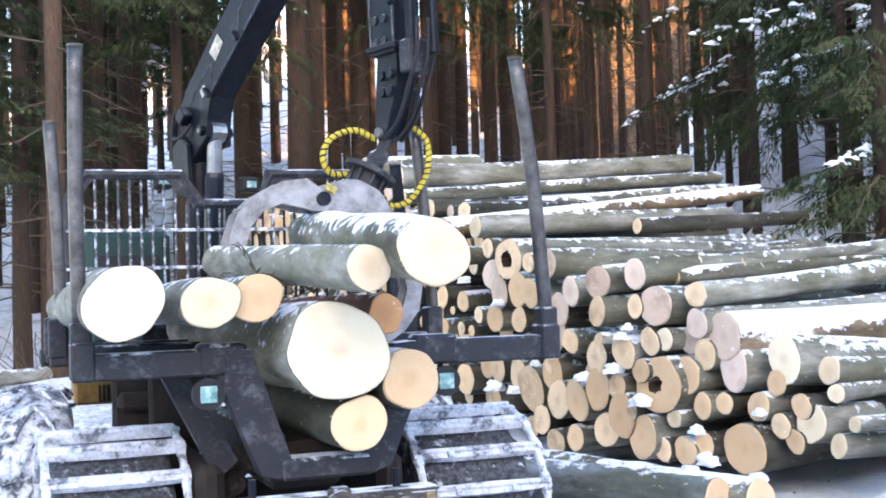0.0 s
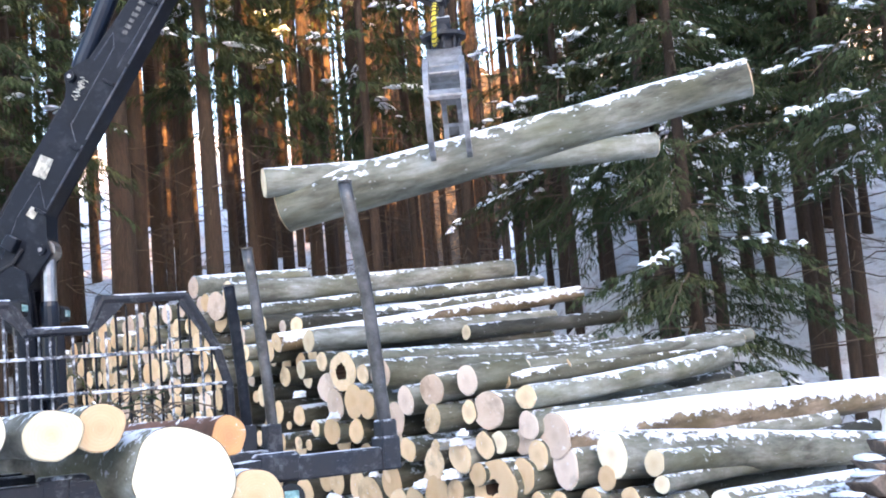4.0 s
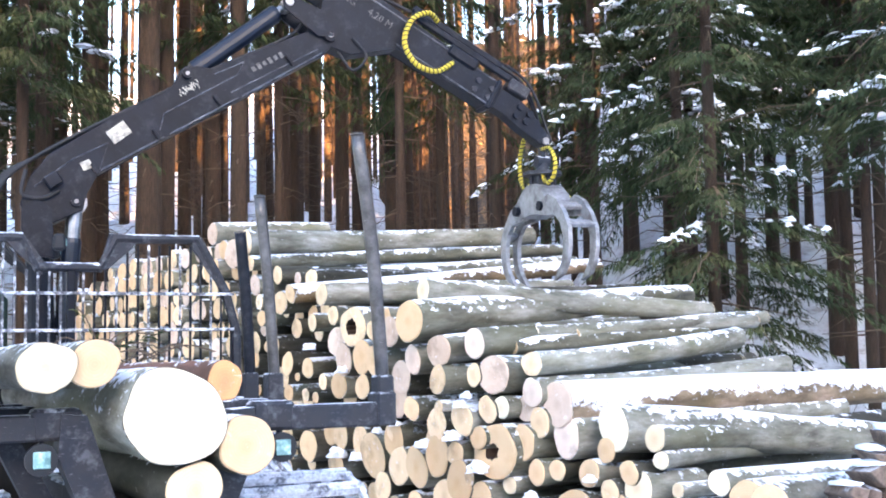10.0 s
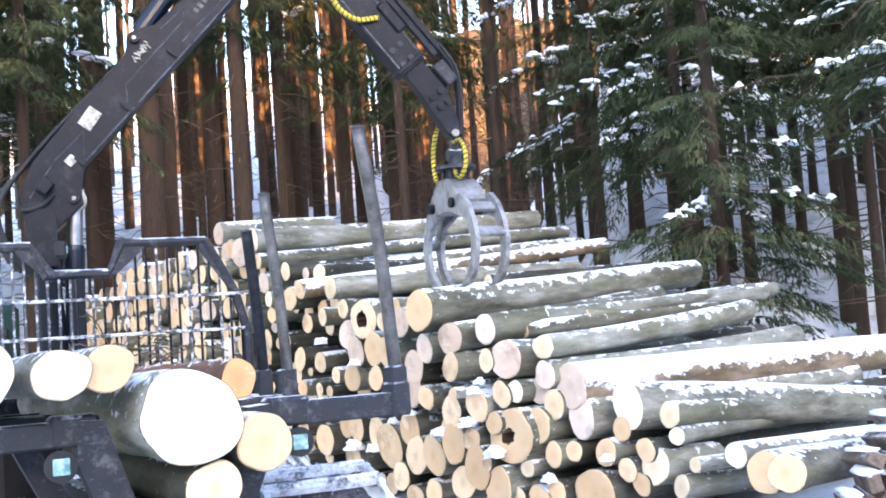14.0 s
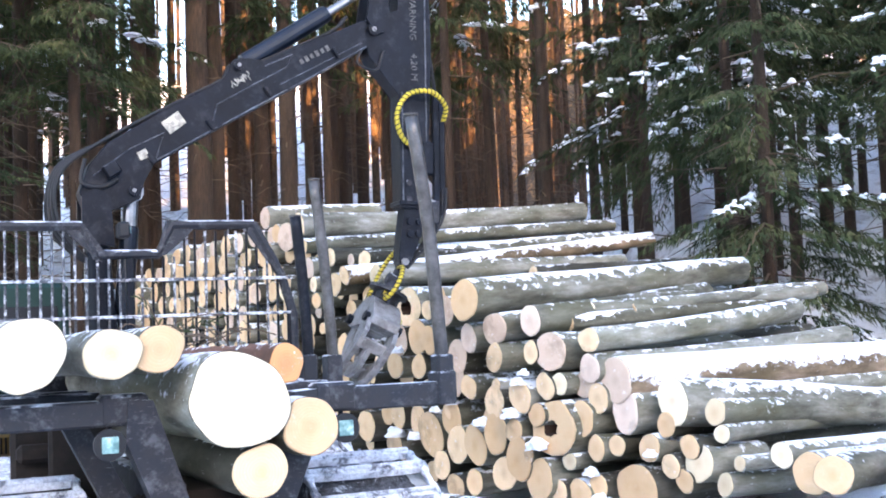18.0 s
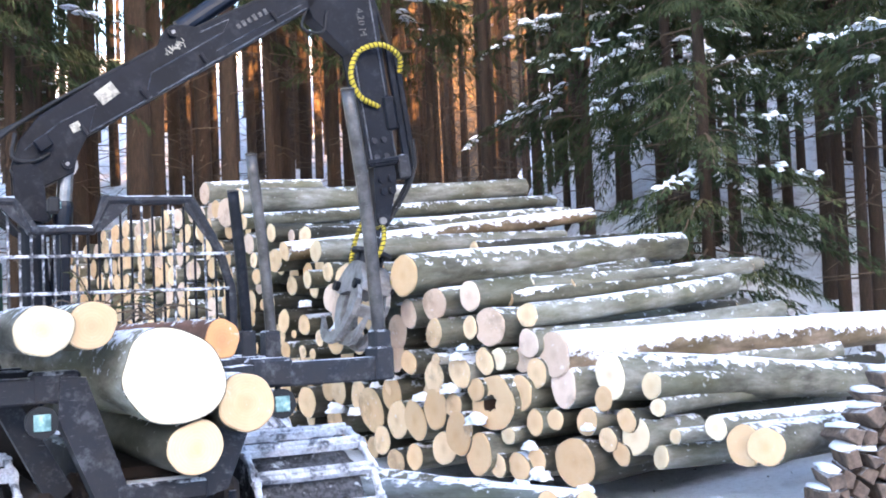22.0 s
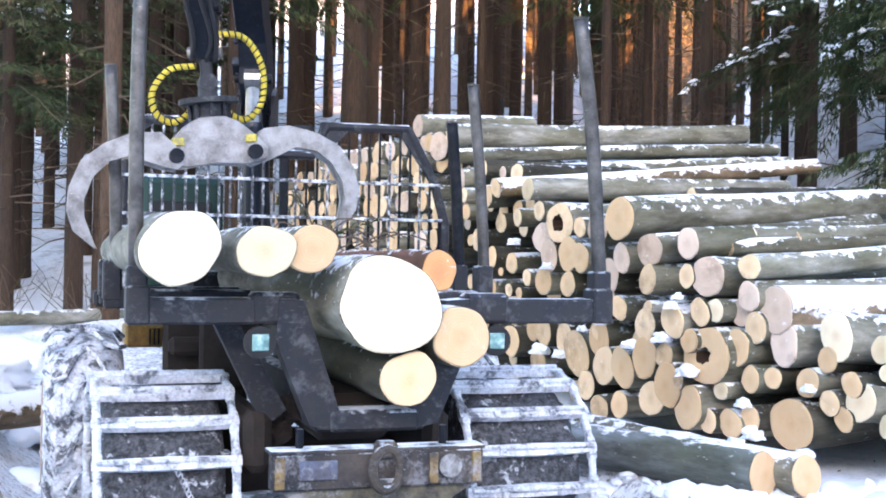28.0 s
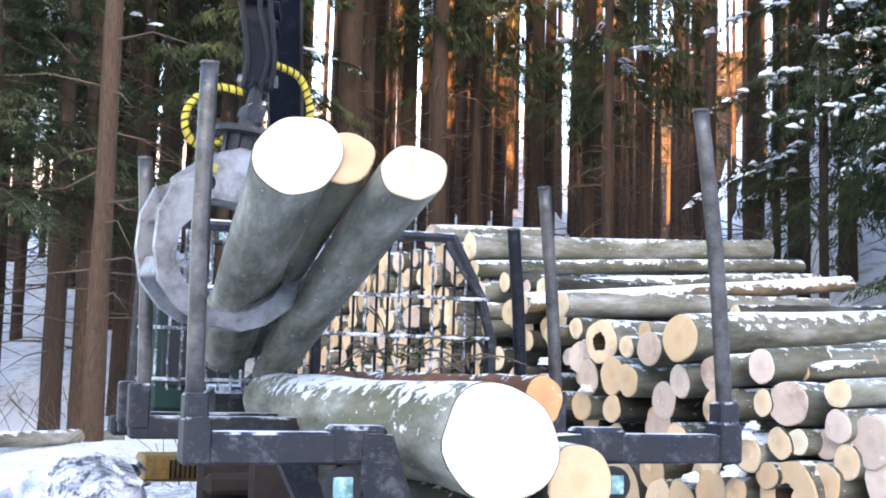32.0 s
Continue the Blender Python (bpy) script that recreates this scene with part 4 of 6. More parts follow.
    bm = bmesh.new()
    box(bm, (-0.52, 4.98, 1.72), (0.55, 0.03, 0.6), None, 0.01)
    part("radiator_grille", bm, RUBBER, cab)
    bm = bmesh.new()
    box(bm, (0.1, 4.6, 1.2), (1.4, 1.6, 0.5), None, 0.05)
    part("front_frame", bm, FRAME, f)
    return f


FORWARDER = forwarder()

# the load
LOADED = "logs on the forwarder"
FRESH = "grey beech log with fresh pale end on the forwarder"
LOAD = {}
for key, x, y, z, r, ln, way, seed, bark, wood, lab in (
        ("big", -0.07, -0.35, 1.315, .245, 4.0, 91, 501, BARK_FLECKED, WOOD_FRESH, "very thick beech log, fresh pale sawn end, on the forwarder"),
        ("right", .36, -0.3, 1.145, .164, 3.9, 90, 502, BARK_FLECKED, WOOD_TAN, FRESH), ("low", .07, -0.3, .925, .152, 3.9, 90, 503, BARK_SHADED, WOOD_TAN, "beech log in shade-darkened bark with fresh end on the forwarder"),
        ("red", .36, .1, 1.49, .113, 3.5, 92, 504, BARK_RED, WOOD_RED, "spruce log with reddish bark and orange sawn end")):
    LOAD[key] = make_log((x, y, z), way, ln, r, r * 0.93, seed, 0.03, bark, wood, lab, LOADED, sides=44)
# the thickest log is broader than it is high
LOAD["big"].scale = (1.0, 1.2, 1.0)
LOAD["big"].location.x += 0.02


# ---- loader crane on the front carriage ----
BOOM, TAIL, DROP = 3.18, 0.76, 0.32
LABEL_FAINT = steel("faint_worn_lettering", (0.16, 0.155, 0.14), (0.02, 0.02, 0.022), 0.6, 0, 0, 30.0, (0.01, 0.01, 0.012))
PIVOT = Vector((-0.049, 0, 2.913))


def in_plane(pts, thick, mats=None):
    """A plate whose outline is given in the xz plane, centred on y = 0."""
    bm = bmesh.new()
    plate(bm, pts, thick, Matrix(((1, 0, 0, 0), (0, 0, 1, 0), (0, 1, 0, 0), (0, 0, 0, 1))))
    bmesh.ops.bevel(bm, geom=bm.edges[:], offset=0.008, segments=1, affect="EDGES")
    return bm


def hose(name, pts, r, mat, parent, label="", banded=False):
    bm = bmesh.new()
    tube(bm, bent(pts, 8), r, 8)
    h = smooth(part(name, bm, mat, parent, label))
    if banded:
        # the black spiral that shows between the turns of the sleeve
        line = bent(pts, 60)
        bm = bmesh.new()
        run, turn, coil = 0.0, 0.0, []
        for a, b in zip(line, line[1:]):
            d = (b - a)
            run += d.length
            d.normalize()
            s = d.cross(Vector((0.2, 0.9, 0.3))).normalized()
            u = d.cross(s)
            g = run / 0.045 * math.tau
            coil.append(a + (s * math.cos(g) + u * math.sin(g)) * (r + 0.001))
        tube(bm, coil, 0.006, 4)
        part("spiral_band", bm, RUBBER, h)
    return h


def crane():
    c = tagged(empty("loader_crane", pose(0.048, 4.347, 0)), "black hydraulic loader crane with worn lettering and yellow hoses", "crane")
    p = {}
    bm = bmesh.new()
    tube(bm, ((0, 0, 1.1), (0, 0, 1.5), (0, 0, 1.55)), (0.28, 0.28, 0.22), 20)
    p["base"] = part("slewing_base", bm, IRON, c)
    bm = bmesh.new()
    tube(bm, ((0.0, 0, 1.5), (-0.02, 0, 2.2), (-0.049, 0, 2.85)), (0.15, 0.12, 0.1), 16)
    for sy in (-0.15, 0.15):
        plate(bm, [(-0.18, 2.55), (0.1, 2.5), (0.07, 2.95), (-0.06, 3.03), (-0.18, 2.95)], 0.04, Matrix(((1, 0, 0, 0), (0, 0, 1, sy), (0, 1, 0, 0), (0, 0, 0, 1))))
    p["pillar"] = part("pillar", bm, IRON, c)
    for sx in (-0.45, 0.42):
        bm = bmesh.new()
        box(bm, (0.12, sx, 2.62), (0.1, 0.18, 0.14), None, 0.02)
        l = part("work_lamp", bm, RUBBER, p["pillar"], "square work lamp on the crane pillar")
        bm = bmesh.new()
        box(bm, (0.175, sx, 2.62), (0.012, 0.1, 0.06), None, 0.004)
        # the bracket is part of the housing
        part("lamp_glass", bm, LAMP, p["pillar"], "lamp glass")
    # boom, from its foot pin along +x to the knee
    bm = in_plane([(-0.12, -0.06), (-0.02, -0.14), (0.34, -0.19), (0.44, -0.08), (0.62, 0.02), (2.1, -0.07), (3.08, -0.12), (3.26, -0.05), (3.27, 0.06), (3.14, 0.13), (2.3, 0.25), (1.9, 0.3), (0.95, 0.37), (0.38, 0.38), (0.12, 0.3), (-0.08, 0.14)], 0.24)
    p["boom"] = part("boom", bm, IRON, c, "black welded boom with scuffed paint")
    for x, z, r in ((0, 0, 0.055), (0.326, -0.098, 0.045), (BOOM, 0, 0.06), (1.8, 0.37, 0.045)):
        bm = bmesh.new()
        tube(bm, ((x, -0.16, z), (x, 0.16, z)), r, 16)
        pin = part("pin", bm, IRON, p["boom"])
        bm = bmesh.new()
        tube(bm, ((x, -0.165, z), (x, 0.165, z)), r * 0.42, 10)
        part("pin_core", bm, BARE, p["boom"], "bright pin end")
    bm = in_plane([(1.45, 0.3), (2.1, 0.25), (1.92, 0.39), (1.83, 0.44), (1.76, 0.43), (1.68, 0.36)], 0.2)
    part("cylinder_bracket", bm, IRON, p["boom"])
    for x in (0.62, 1.25, 1.9, 2.7):
        bm = bmesh.new()
        box(bm, (x, -0.14, 0.08 - 0.03 * x), (0.03, 0.04, 0.11), None, 0.005)
        part("hose_clip", bm, IRON, p["boom"])
    for x, z, w, h, ang in ((0.98, 0.23, 0.19, 0.13, 0), (0.58, 0.13, 0.09, 0.08, 10)):
        bm = bmesh.new()
        box(bm, (0, 0, 0), (w, 0.004, h), Matrix.Translation((x, -0.124, z)) @ Matrix.Rotation(radians(-4 + ang), 4, "Y"), 0.001)
        part("decal", bm, LABEL, p["boom"], "pale worn decal")
    # worn pale letters on the bracket, of which only strokes are left
    rl = random.Random(4)
    for k in range(14):
        bm = bmesh.new()
        box(bm, (0, 0, 0), (rl.uniform(0.008, 0.014), 0.004, rl.uniform(0.02, 0.075)), Matrix.Translation((1.64 + 0.0155 * k, -0.1245, 0.24 + rl.uniform(-0.03, 0.03))) @ Matrix.Rotation(radians(rl.uniform(-25, 30)), 4, "Y"), 0.001)
        part("letter_stroke", bm, LABEL, p["boom"])
    # the scuffed flange along the lower edge, its highlight painted pale, and the seams of the side plates
    for a, b in (((0.66, 0.025), (1.3, -0.012)), ((1.36, -0.016), (2.08, -0.056)), ((2.12, -0.062), (3.02, -0.105))):
        bm = bmesh.new()
        tube(bm, ((a[0], -0.123, a[1]), (b[0], -0.123, b[1])), 0.009, 5)
        part("lower_flange", bm, HIGHLIGHT_SCUFF, p["boom"], "scuffed lower flange with a painted edge highlight")
    for line in (((0.1, 0.2), (0.5, 0.235), (0.85, 0.2), (0.66, 0.04)), ((1.3, 0.06), (1.42, 0.17), (2.2, 0.13), (2.32, 0.2), (2.02, 0.24)), ((2.05, 0.02), (3.0, -0.05))):
        bm = bmesh.new()
        tube(bm, [(x, -0.122, z) for x, z in line], 0.006, 4)
        part("weld_seam", bm, HIGHLIGHT_SCUFF, p["boom"])
    for k in range(6):
        bm = bmesh.new()
        box(bm, (2.36 + k * 0.06, -0.1245, 0.1 - 0.004 * k), (0.035, 0.004, 0.06 if k % 2 else 0.045), None, 0.001)
        part("faded_letter", bm, LABEL_FAINT, p["boom"])
    for k in range(4):
        hose("hydraulic_hose", ((-0.32, -0.05 + 0.035 * k, -0.5), (-0.36 - 0.03 * k, -0.05 + 0.035 * k, 0.0), (-0.12, -0.05 + 0.035 * k, 0.36 + 0.02 * k), (0.4, -0.05 + 0.035 * k, 0.42), (1.3, -0.05 + 0.035 * k, 0.36)), 0.018, RUBBER, p["boom"])
    hose("hydraulic_hose", ((0.12, -0.14, 0.36), (-0.02, -0.16, 0.2), (0.1, -0.16, 0.08), (0.26, -0.14, 0.06)), 0.018, RUBBER, p["boom"])
    bm = bmesh.new()
    box(bm, (0.26, -0.17, 0.16), (0.13, 0.1, 0.12), Matrix.Identity(4), 0.01)
    part("valve_block", bm, IRON, p["boom"])
    for k in range(3):
        hose("hydraulic_hose", ((1.3, -0.08 + 0.05 * k, 0.36), (2.0, -0.08 + 0.05 * k, 0.3), (2.8, -0.06 + 0.05 * k, 0.2), (3.05, -0.05 + 0.05 * k, 0.24)), 0.016, RUBBER, p["boom"])
    # stick: the knee pin is its origin, the tip lies along +x
    bm = in_plane([(-TAIL, 0.28), (-TAIL, 0.6), (0.1, 0.62), (1.75, 0.56), (1.75, 0.28), (0.62, 0.27), (0.26, -0.05), (0.0, -0.1), (-0.13, -0.03), (-0.22, 0.27)], 0.24)
    p["stick"] = part("stick", bm, IRON, c, "black telescopic stick of the crane")
    bm = bmesh.new()
    box(bm, (-TAIL - 0.01, 0, 0.44), (0.05, 0.26, 0.34), None, 0.01)
    part("end_cap", bm, BARE, p["stick"])
    for sy in (-0.06, 0.05):
        bm = bmesh.new()
        box(bm, (1.2, sy, 0.74 + sy), (1.2, 0.06, 0.07), None, 0.012)
        part("hose_rail", bm, IRON, p["stick"])
    bm = bmesh.new()
    box(bm, (1.25, -0.12, 0.57), (0.34, 0.06, 0.12), None, 0.02)
    part("slide_box", bm, IRON, p["stick"])
    # thin pale strips that draw the highlights on the edges of the stick
    for z in (0.3, 0.555):
        bm = bmesh.new()
        box(bm, (0.6 if z > 0.4 else 1.15, -0.122, z), (2.2 if z > 0.4 else 1.1, 0.012, 0.014), None, 0.003)
        part("edge_strip", bm, HIGHLIGHT_SCUFF, p["stick"])
    # lettering down the side of the stick
    def words(text, size, x, z):
        cu = bpy.data.curves.new("lettering", "FONT")
        cu.body, cu.size, cu.extrude, cu.resolution_u = text, size, 0.001, 2
        tmp = bpy.data.objects.new("lettering", cu)
        me = bpy.data.meshes.new_from_object(tmp)
        bpy.data.objects.remove(tmp)
        me.materials.append(LABEL_FAINT)
        o = new("lettering", me)
        o.parent = p["stick"]
        o.matrix_basis = Matrix.Translation((x, -0.126, z)) @ Matrix.Rotation(radians(90), 4, "X")
        tagged(o, "faded white lettering")
    words("WARNING", 0.1, -0.42, 0.39)
    words("4,20 M", 0.1, 0.2, 0.4)
    hose("yellow_hose", ((0.86, -0.08, 0.76), (0.72, -0.18, 0.74), (0.6, -0.24, 0.56), (0.64, -0.24, 0.32), (0.84, -0.23, 0.2), (1.06, -0.2, 0.26), (1.18, -0.14, 0.46)), 0.026, YELLOW, p["stick"], "yellow sleeved hose in a loop", True)
    hose("hydraulic_hose", ((-0.1, 0.06, 0.63), (0.3, 0.1, 0.72), (0.6, 0.05, 0.74)), 0.018, RUBBER, p["stick"])
    hose("hydraulic_hose", ((0.15, -0.08, -0.08), (0.35, -0.16, -0.18), (0.4, -0.14, 0.02), (0.2, -0.14, 0.1)), 0.014, RUBBER, p["stick"])
    # link plates between the stick, the knee and the piston rod
    for sy in (-0.15, 0.15):
        bm = bmesh.new()
        plate(bm, [(-0.56, 0.04), (-0.5, -0.02), (-0.1, -0.08), (0.05, 0.02), (0.02, 0.1), (-0.2, 0.16), (-0.5, 0.12)], 0.03, Matrix(((1, 0, 0, 0), (0, 0, 1, sy), (0, 1, 0, 0), (0, 0, 0, 1))))
        part("link_plate", bm, IRON, p["stick"])
    bm = bmesh.new()
    tube(bm, ((-0.49, -0.18, 0.055), (-0.49, 0.18, 0.055)), 0.04, 14)
    part("link_pin", bm, BARE, p["stick"])
    for x, z in ((1.5, 0.36), (1.5, 0.46), (1.66, 0.36), (1.66, 0.46)):
        bm = bmesh.new()
        tube(bm, ((x, -0.135, z), (x, -0.115, z)), 0.03, 10)
        part("bolt_head", bm, FRAME, p["stick"])
    bm = bmesh.new()
    box(bm, (1.7, 0, 0.42), (0.05, 0.28, 0.33), None, 0.01)
    part("end_collar", bm, IRON, p["stick"])
    # telescopic extension, its origin at the tip
    bm = in_plane([(-1.3, 0.0), (-1.3, 0.22), (-0.42, 0.22), (-0.3, 0.2), (0.04, 0.06), (0.06, -0.03), (-0.02, -0.06), (-0.3, -0.03), (-0.5, 0.0)], 0.17)
    p["extension"] = part("extension", bm, IRON, c, "inner section of the crane stick")
    for x, z in ((-0.4, 0.06), (-0.28, 0.06), (-0.4, 0.16), (-0.28, 0.15), (0, 0)):
        bm = bmesh.new()
        tube(bm, ((x, -0.115, z), (x, 0.115, z)), 0.036, 12)
        part("pin", bm, BARE if x == 0 else IRON, p["extension"])
    for sy, b in ((-0.08, 0.1), (0.02, 0.16), (0.08, 0.08)):
        hose("hydraulic_hose", ((-0.75, sy, 0.46), (-0.5, sy, 0.44), (-0.3, sy, 0.34), (-0.08, sy + b * 0.3, 0.17), (0.06, sy, 0.03)), 0.015, RUBBER, p["extension"])
    bm = bmesh.new()
    box(bm, (-0.5, 0, 0.32), (0.24, 0.2, 0.13), None, 0.015)
    part("valve_block", bm, FRAME, p["extension"])
    # cylinders: each barrel and rod has its origin at its own eye and lies along +x
    for key, ln, r, lab in (("lift_barrel", 0.95, 0.085, "black lift cylinder"), ("tilt_barrel", 1.1, 0.088, "black stick cylinder")):
        bm = bmesh.new()
        tube(bm, ((0, 0, 0), (0.08, 0, 0), (0.1, 0, 0), (ln - 0.04, 0, 0), (ln, 0, 0)), (r * 0.6, r * 0.6, r, r, r * 0.9), 16)
        p[key] = smooth(part(key, bm, CYLINDER, c, lab), False)
    for key, ln, r in (("lift_rod", 1.0, 0.068), ("tilt_rod", 1.1, 0.042)):
        bm = bmesh.new()
        tube(bm, ((0, 0, 0), (ln, 0, 0)), r, 14)
        tube(bm, ((0, -0.07, 0), (0, 0.07, 0)), r * 1.5, 12)
        p[key] = smooth(part(key, bm, CHROME, c, "bright chromed piston rod"), False)
    return c, p


CRANE, CRANE_PART = crane()


def grapple():
    g = tagged(empty("grapple"), "scoured steel log grapple with yellow hoses hanging from the crane", "grapple")
    bm = bmesh.new()
    box(bm, (0, 0, -0.1), (0.08, 0.06, 0.26), None, 0.015)
    tube(bm, ((-0.06, 0, 0), (0.06, 0, 0)), 0.055, 12)
    tube(bm, ((0, -0.07, -0.2), (0, 0.07, -0.2)), 0.06, 12)
    part("hanger_link", bm, FRAME, g)
    bm = bmesh.new()
    tube(bm, ((0, 0, -0.22), (0, 0, -0.3), (0, 0, -0.31), (0, 0, -0.345), (0, 0, -0.35), (0, 0, -0.48)), (0.06, 0.07, 0.2, 0.2, 0.115, 0.115), 20)
    rotator = part("rotator", bm, FRAME, g, "greasy dark rotator")
    for k in range(8):
        a = k * math.tau / 8
        bm = bmesh.new()
        tube(bm, ((0.13 * math.cos(a), 0.13 * math.sin(a), -0.345), (0.13 * math.cos(a), 0.13 * math.sin(a), -0.5)), 0.016, 6)
        part("bolt", bm, FRAME, rotator)
    bm = in_plane([(-0.34, -0.74), (-0.36, -0.66), (-0.27, -0.57), (-0.17, -0.48), (-0.08, -0.44), (0.08, -0.44), (0.17, -0.48), (0.27, -0.57), (0.36, -0.66), (0.34, -0.74), (0.2, -0.77), (0, -0.74), (-0.2, -0.77)], 0.3)
    body = part("grapple_body", bm, CLAW, g, "grey scoured grapple body")
    for sx in (-1, 1):
        bm = bmesh.new()
        tube(bm, ((sx * 0.26, -0.2, -0.69), (sx * 0.26, 0.2, -0.69)), 0.05, 14)
        part("pin", bm, IRON, body)
        bm = bmesh.new()
        box(bm, (sx * 0.24, -0.158, -0.6), (0.08, 0.02, 0.055), None, 0.008)
        part("paint_mark", bm, YELLOW_PAINT, body, "yellow paint mark")
        line = ((-0.06, 0.03, -0.08), (-0.24, 0.04, -0.1), (-0.36, 0.05, -0.24), (-0.35, 0.06, -0.38), (-0.25, 0.07, -0.45), (-0.14, 0.06, -0.4), (-0.09, 0.05, -0.31)) if sx < 0 else ((0.08, 0.03, 0.14), (0.28, 0.04, 0.1), (0.39, 0.05, -0.1), (0.37, 0.06, -0.34), (0.26, 0.07, -0.45), (0.15, 0.06, -0.41), (0.09, 0.05, -0.31))
        hose("yellow_hose", line, 0.022, YELLOW, g, "yellow sleeved hose with a black spiral", True)
    claws = []
    for sx in (-1, 1):
        ys = (-0.15, 0.15) if sx < 0 else (-0.07, 0.07)
        bm = bmesh.new()
        out = [(0.06, -0.05), (0.0, 0.07), (-0.1, 0.16), (-0.3, 0.17), (-0.52, 0.11), (-0.7, 0.01), (-0.8, -0.15), (-0.83, -0.3), (-0.79, -0.44), (-0.64, -0.57), (-0.66, -0.52), (-0.71, -0.36), (-0.7, -0.24), (-0.62, -0.1), (-0.5, -0.01), (-0.34, 0.02), (-0.12, -0.06), (0.0, -0.09)]
        pts = [(x * -sx * 0.86, z) for x, z in out]
        for y in ys:
            plate(bm, pts, 0.045, Matrix(((1, 0, 0, 0), (0, 0, 1, y), (0, 1, 0, 0), (0, 0, 0, 1))))
        k = part("claw", bm, CLAW, g, "curved grapple claw worn to bright steel")
        for x, z in ((-0.22, 0.09), (-0.52, 0.02)):
            bm = bmesh.new()
            box(bm, (x * -sx, 0, z), (0.12, ys[1] - ys[0], 0.05), None, 0.01)
            part("claw_brace", bm, CLAW, k)
        claws.append((sx, k))
    return g, claws


GRAPPLE, CLAWS = grapple()

# the logs that the crane moves
MOVED = {}
for key, ln, r, seed, bark, wood, lab, grp in (
        ("thick", 4.0, .205, 601, BARK_FLECKED, WOOD_TAN, "thick grey beech log with a pale sawn end", PILE),
        ("slim", 3.6, .118, 602, BARK, WOOD_FRESH, "slim olive-green beech log, moved by the grapple", PILE),
        ("broad", 4.0, .195, 603, BARK, WOOD_FRESH, "thick grey beech log with a fresh pale sawn end", LOADED),
        ("round", 4.0, .142, 604, BARK, WOOD_FRESH, "beech log with snow patches and fresh pale end", LOADED),
        ("short", 4.0, .132, 605, BARK, WOOD_TAN, "slimmer beech log with a fresh pale sawn end", LOADED)):
    MOVED[key] = make_log((0, 0, 0), 0, ln, r, r * (0.76 if key == "thick" else 0.92), seed, 0.02, bark, wood, lab, grp, sides=44)


# ---- spruces ----
def trunk_mesh(h, r, seed, sides=12):
    bm = bmesh.new()
    rnd = random.Random(seed)
    lean = (rnd.uniform(-0.25, 0.25), rnd.uniform(-0.25, 0.25))
    pts, rs = [], []
    for i in range(15):
        s = i / 14
        pts.append((lean[0] * s * s + 0.04 * math.sin(5 * s + seed), lean[1] * s * s + 0.04 * math.cos(4 * s + seed), s * h - 1.1))
        rs.append(r * ((1 - s) ** 0.75 * 0.93 + 0.07) * (1 + 0.3 * math.exp(-s * h * 1.4)))
    tube(bm, pts, rs, sides)
    for v in bm.verts:
        v.co += Vector((noise.noise(v.co * 2.5 + Vector((seed, 0, 0))), noise.noise(v.co * 2.5 + Vector((0, seed, 0))), 0)) * r * 0.16
    return bm


class Sheet:
    """Faces gathered for one mesh with several materials."""

    def __init__(self):
        self.v, self.f, self.m = [], [], []

    def quad(self, a, b, c, d, mat):
        k = len(self.v)
        self.v += [a, b, c, d]
        self.f.append((k, k + 1, k + 2, k + 3))
        self.m.append(mat)

    def add(self, vs, fs, mat):
        k = len(self.v)
        self.v += vs
        self.f += [tuple(k + i for i in f) for f in fs]
        self.m += [mat] * len(fs)

    def mesh(self, name, mats):
        me = bpy.data.meshes.new(name)
        me.from_pydata([tuple(p) for p in self.v], [], self.f)
        for m in mats:
            me.materials.append(m)
        me.polygons.foreach_set("material_index", self.m)
        me.polygons.foreach_set("use_smooth", [True] * len(self.f))
        return me


def twig(sh, p, d, ln, w, rnd, cross=True):
    """A needled twig: a narrow pointed ribbon that hangs a little, and a second one across it."""
    side = d.cross(Vector((rnd.uniform(-0.4, 0.4), rnd.uniform(-0.4, 0.4), 1))).normalized() * w
    e = p + d * ln + Vector((0, 0, -ln * 0.2))
    q = p + d * ln * 0.45
    sh.quad(p, q + side, e, q - side, 0)
    if cross:
        up = d.cross(side).normalized() * w * 0.8
        sh.quad(p, q + up, e, q - up, 0)


def snow_clump(sh, c, along, across, lg, wd, th, rnd):
    """An uneven cushion of snow lying on a bough."""
    vs = [c + Vector((0, 0, th * rnd.uniform(0.7, 1.1)))]
    n = 7
    for f, h in ((0.55, 0.72), (1.0, -0.35)):
        for k in range(n):
            a = k * math.tau / n
            g = f * rnd.uniform(0.6, 1.25)
            vs.append(c + along * math.cos(a) * lg * g + across * math.sin(a) * wd * g + Vector((0, 0, th * h * rnd.uniform(0.6, 1.2) - 0.22 * wd * f * abs(math.sin(a)))))
    fs = []
    for k in range(n):
        j = (k + 1) % n
        fs += [(0, 1 + k, 1 + j), (1 + k, 1 + n + k, 1 + n + j, 1 + j)]
    sh.add(vs, fs, 1)


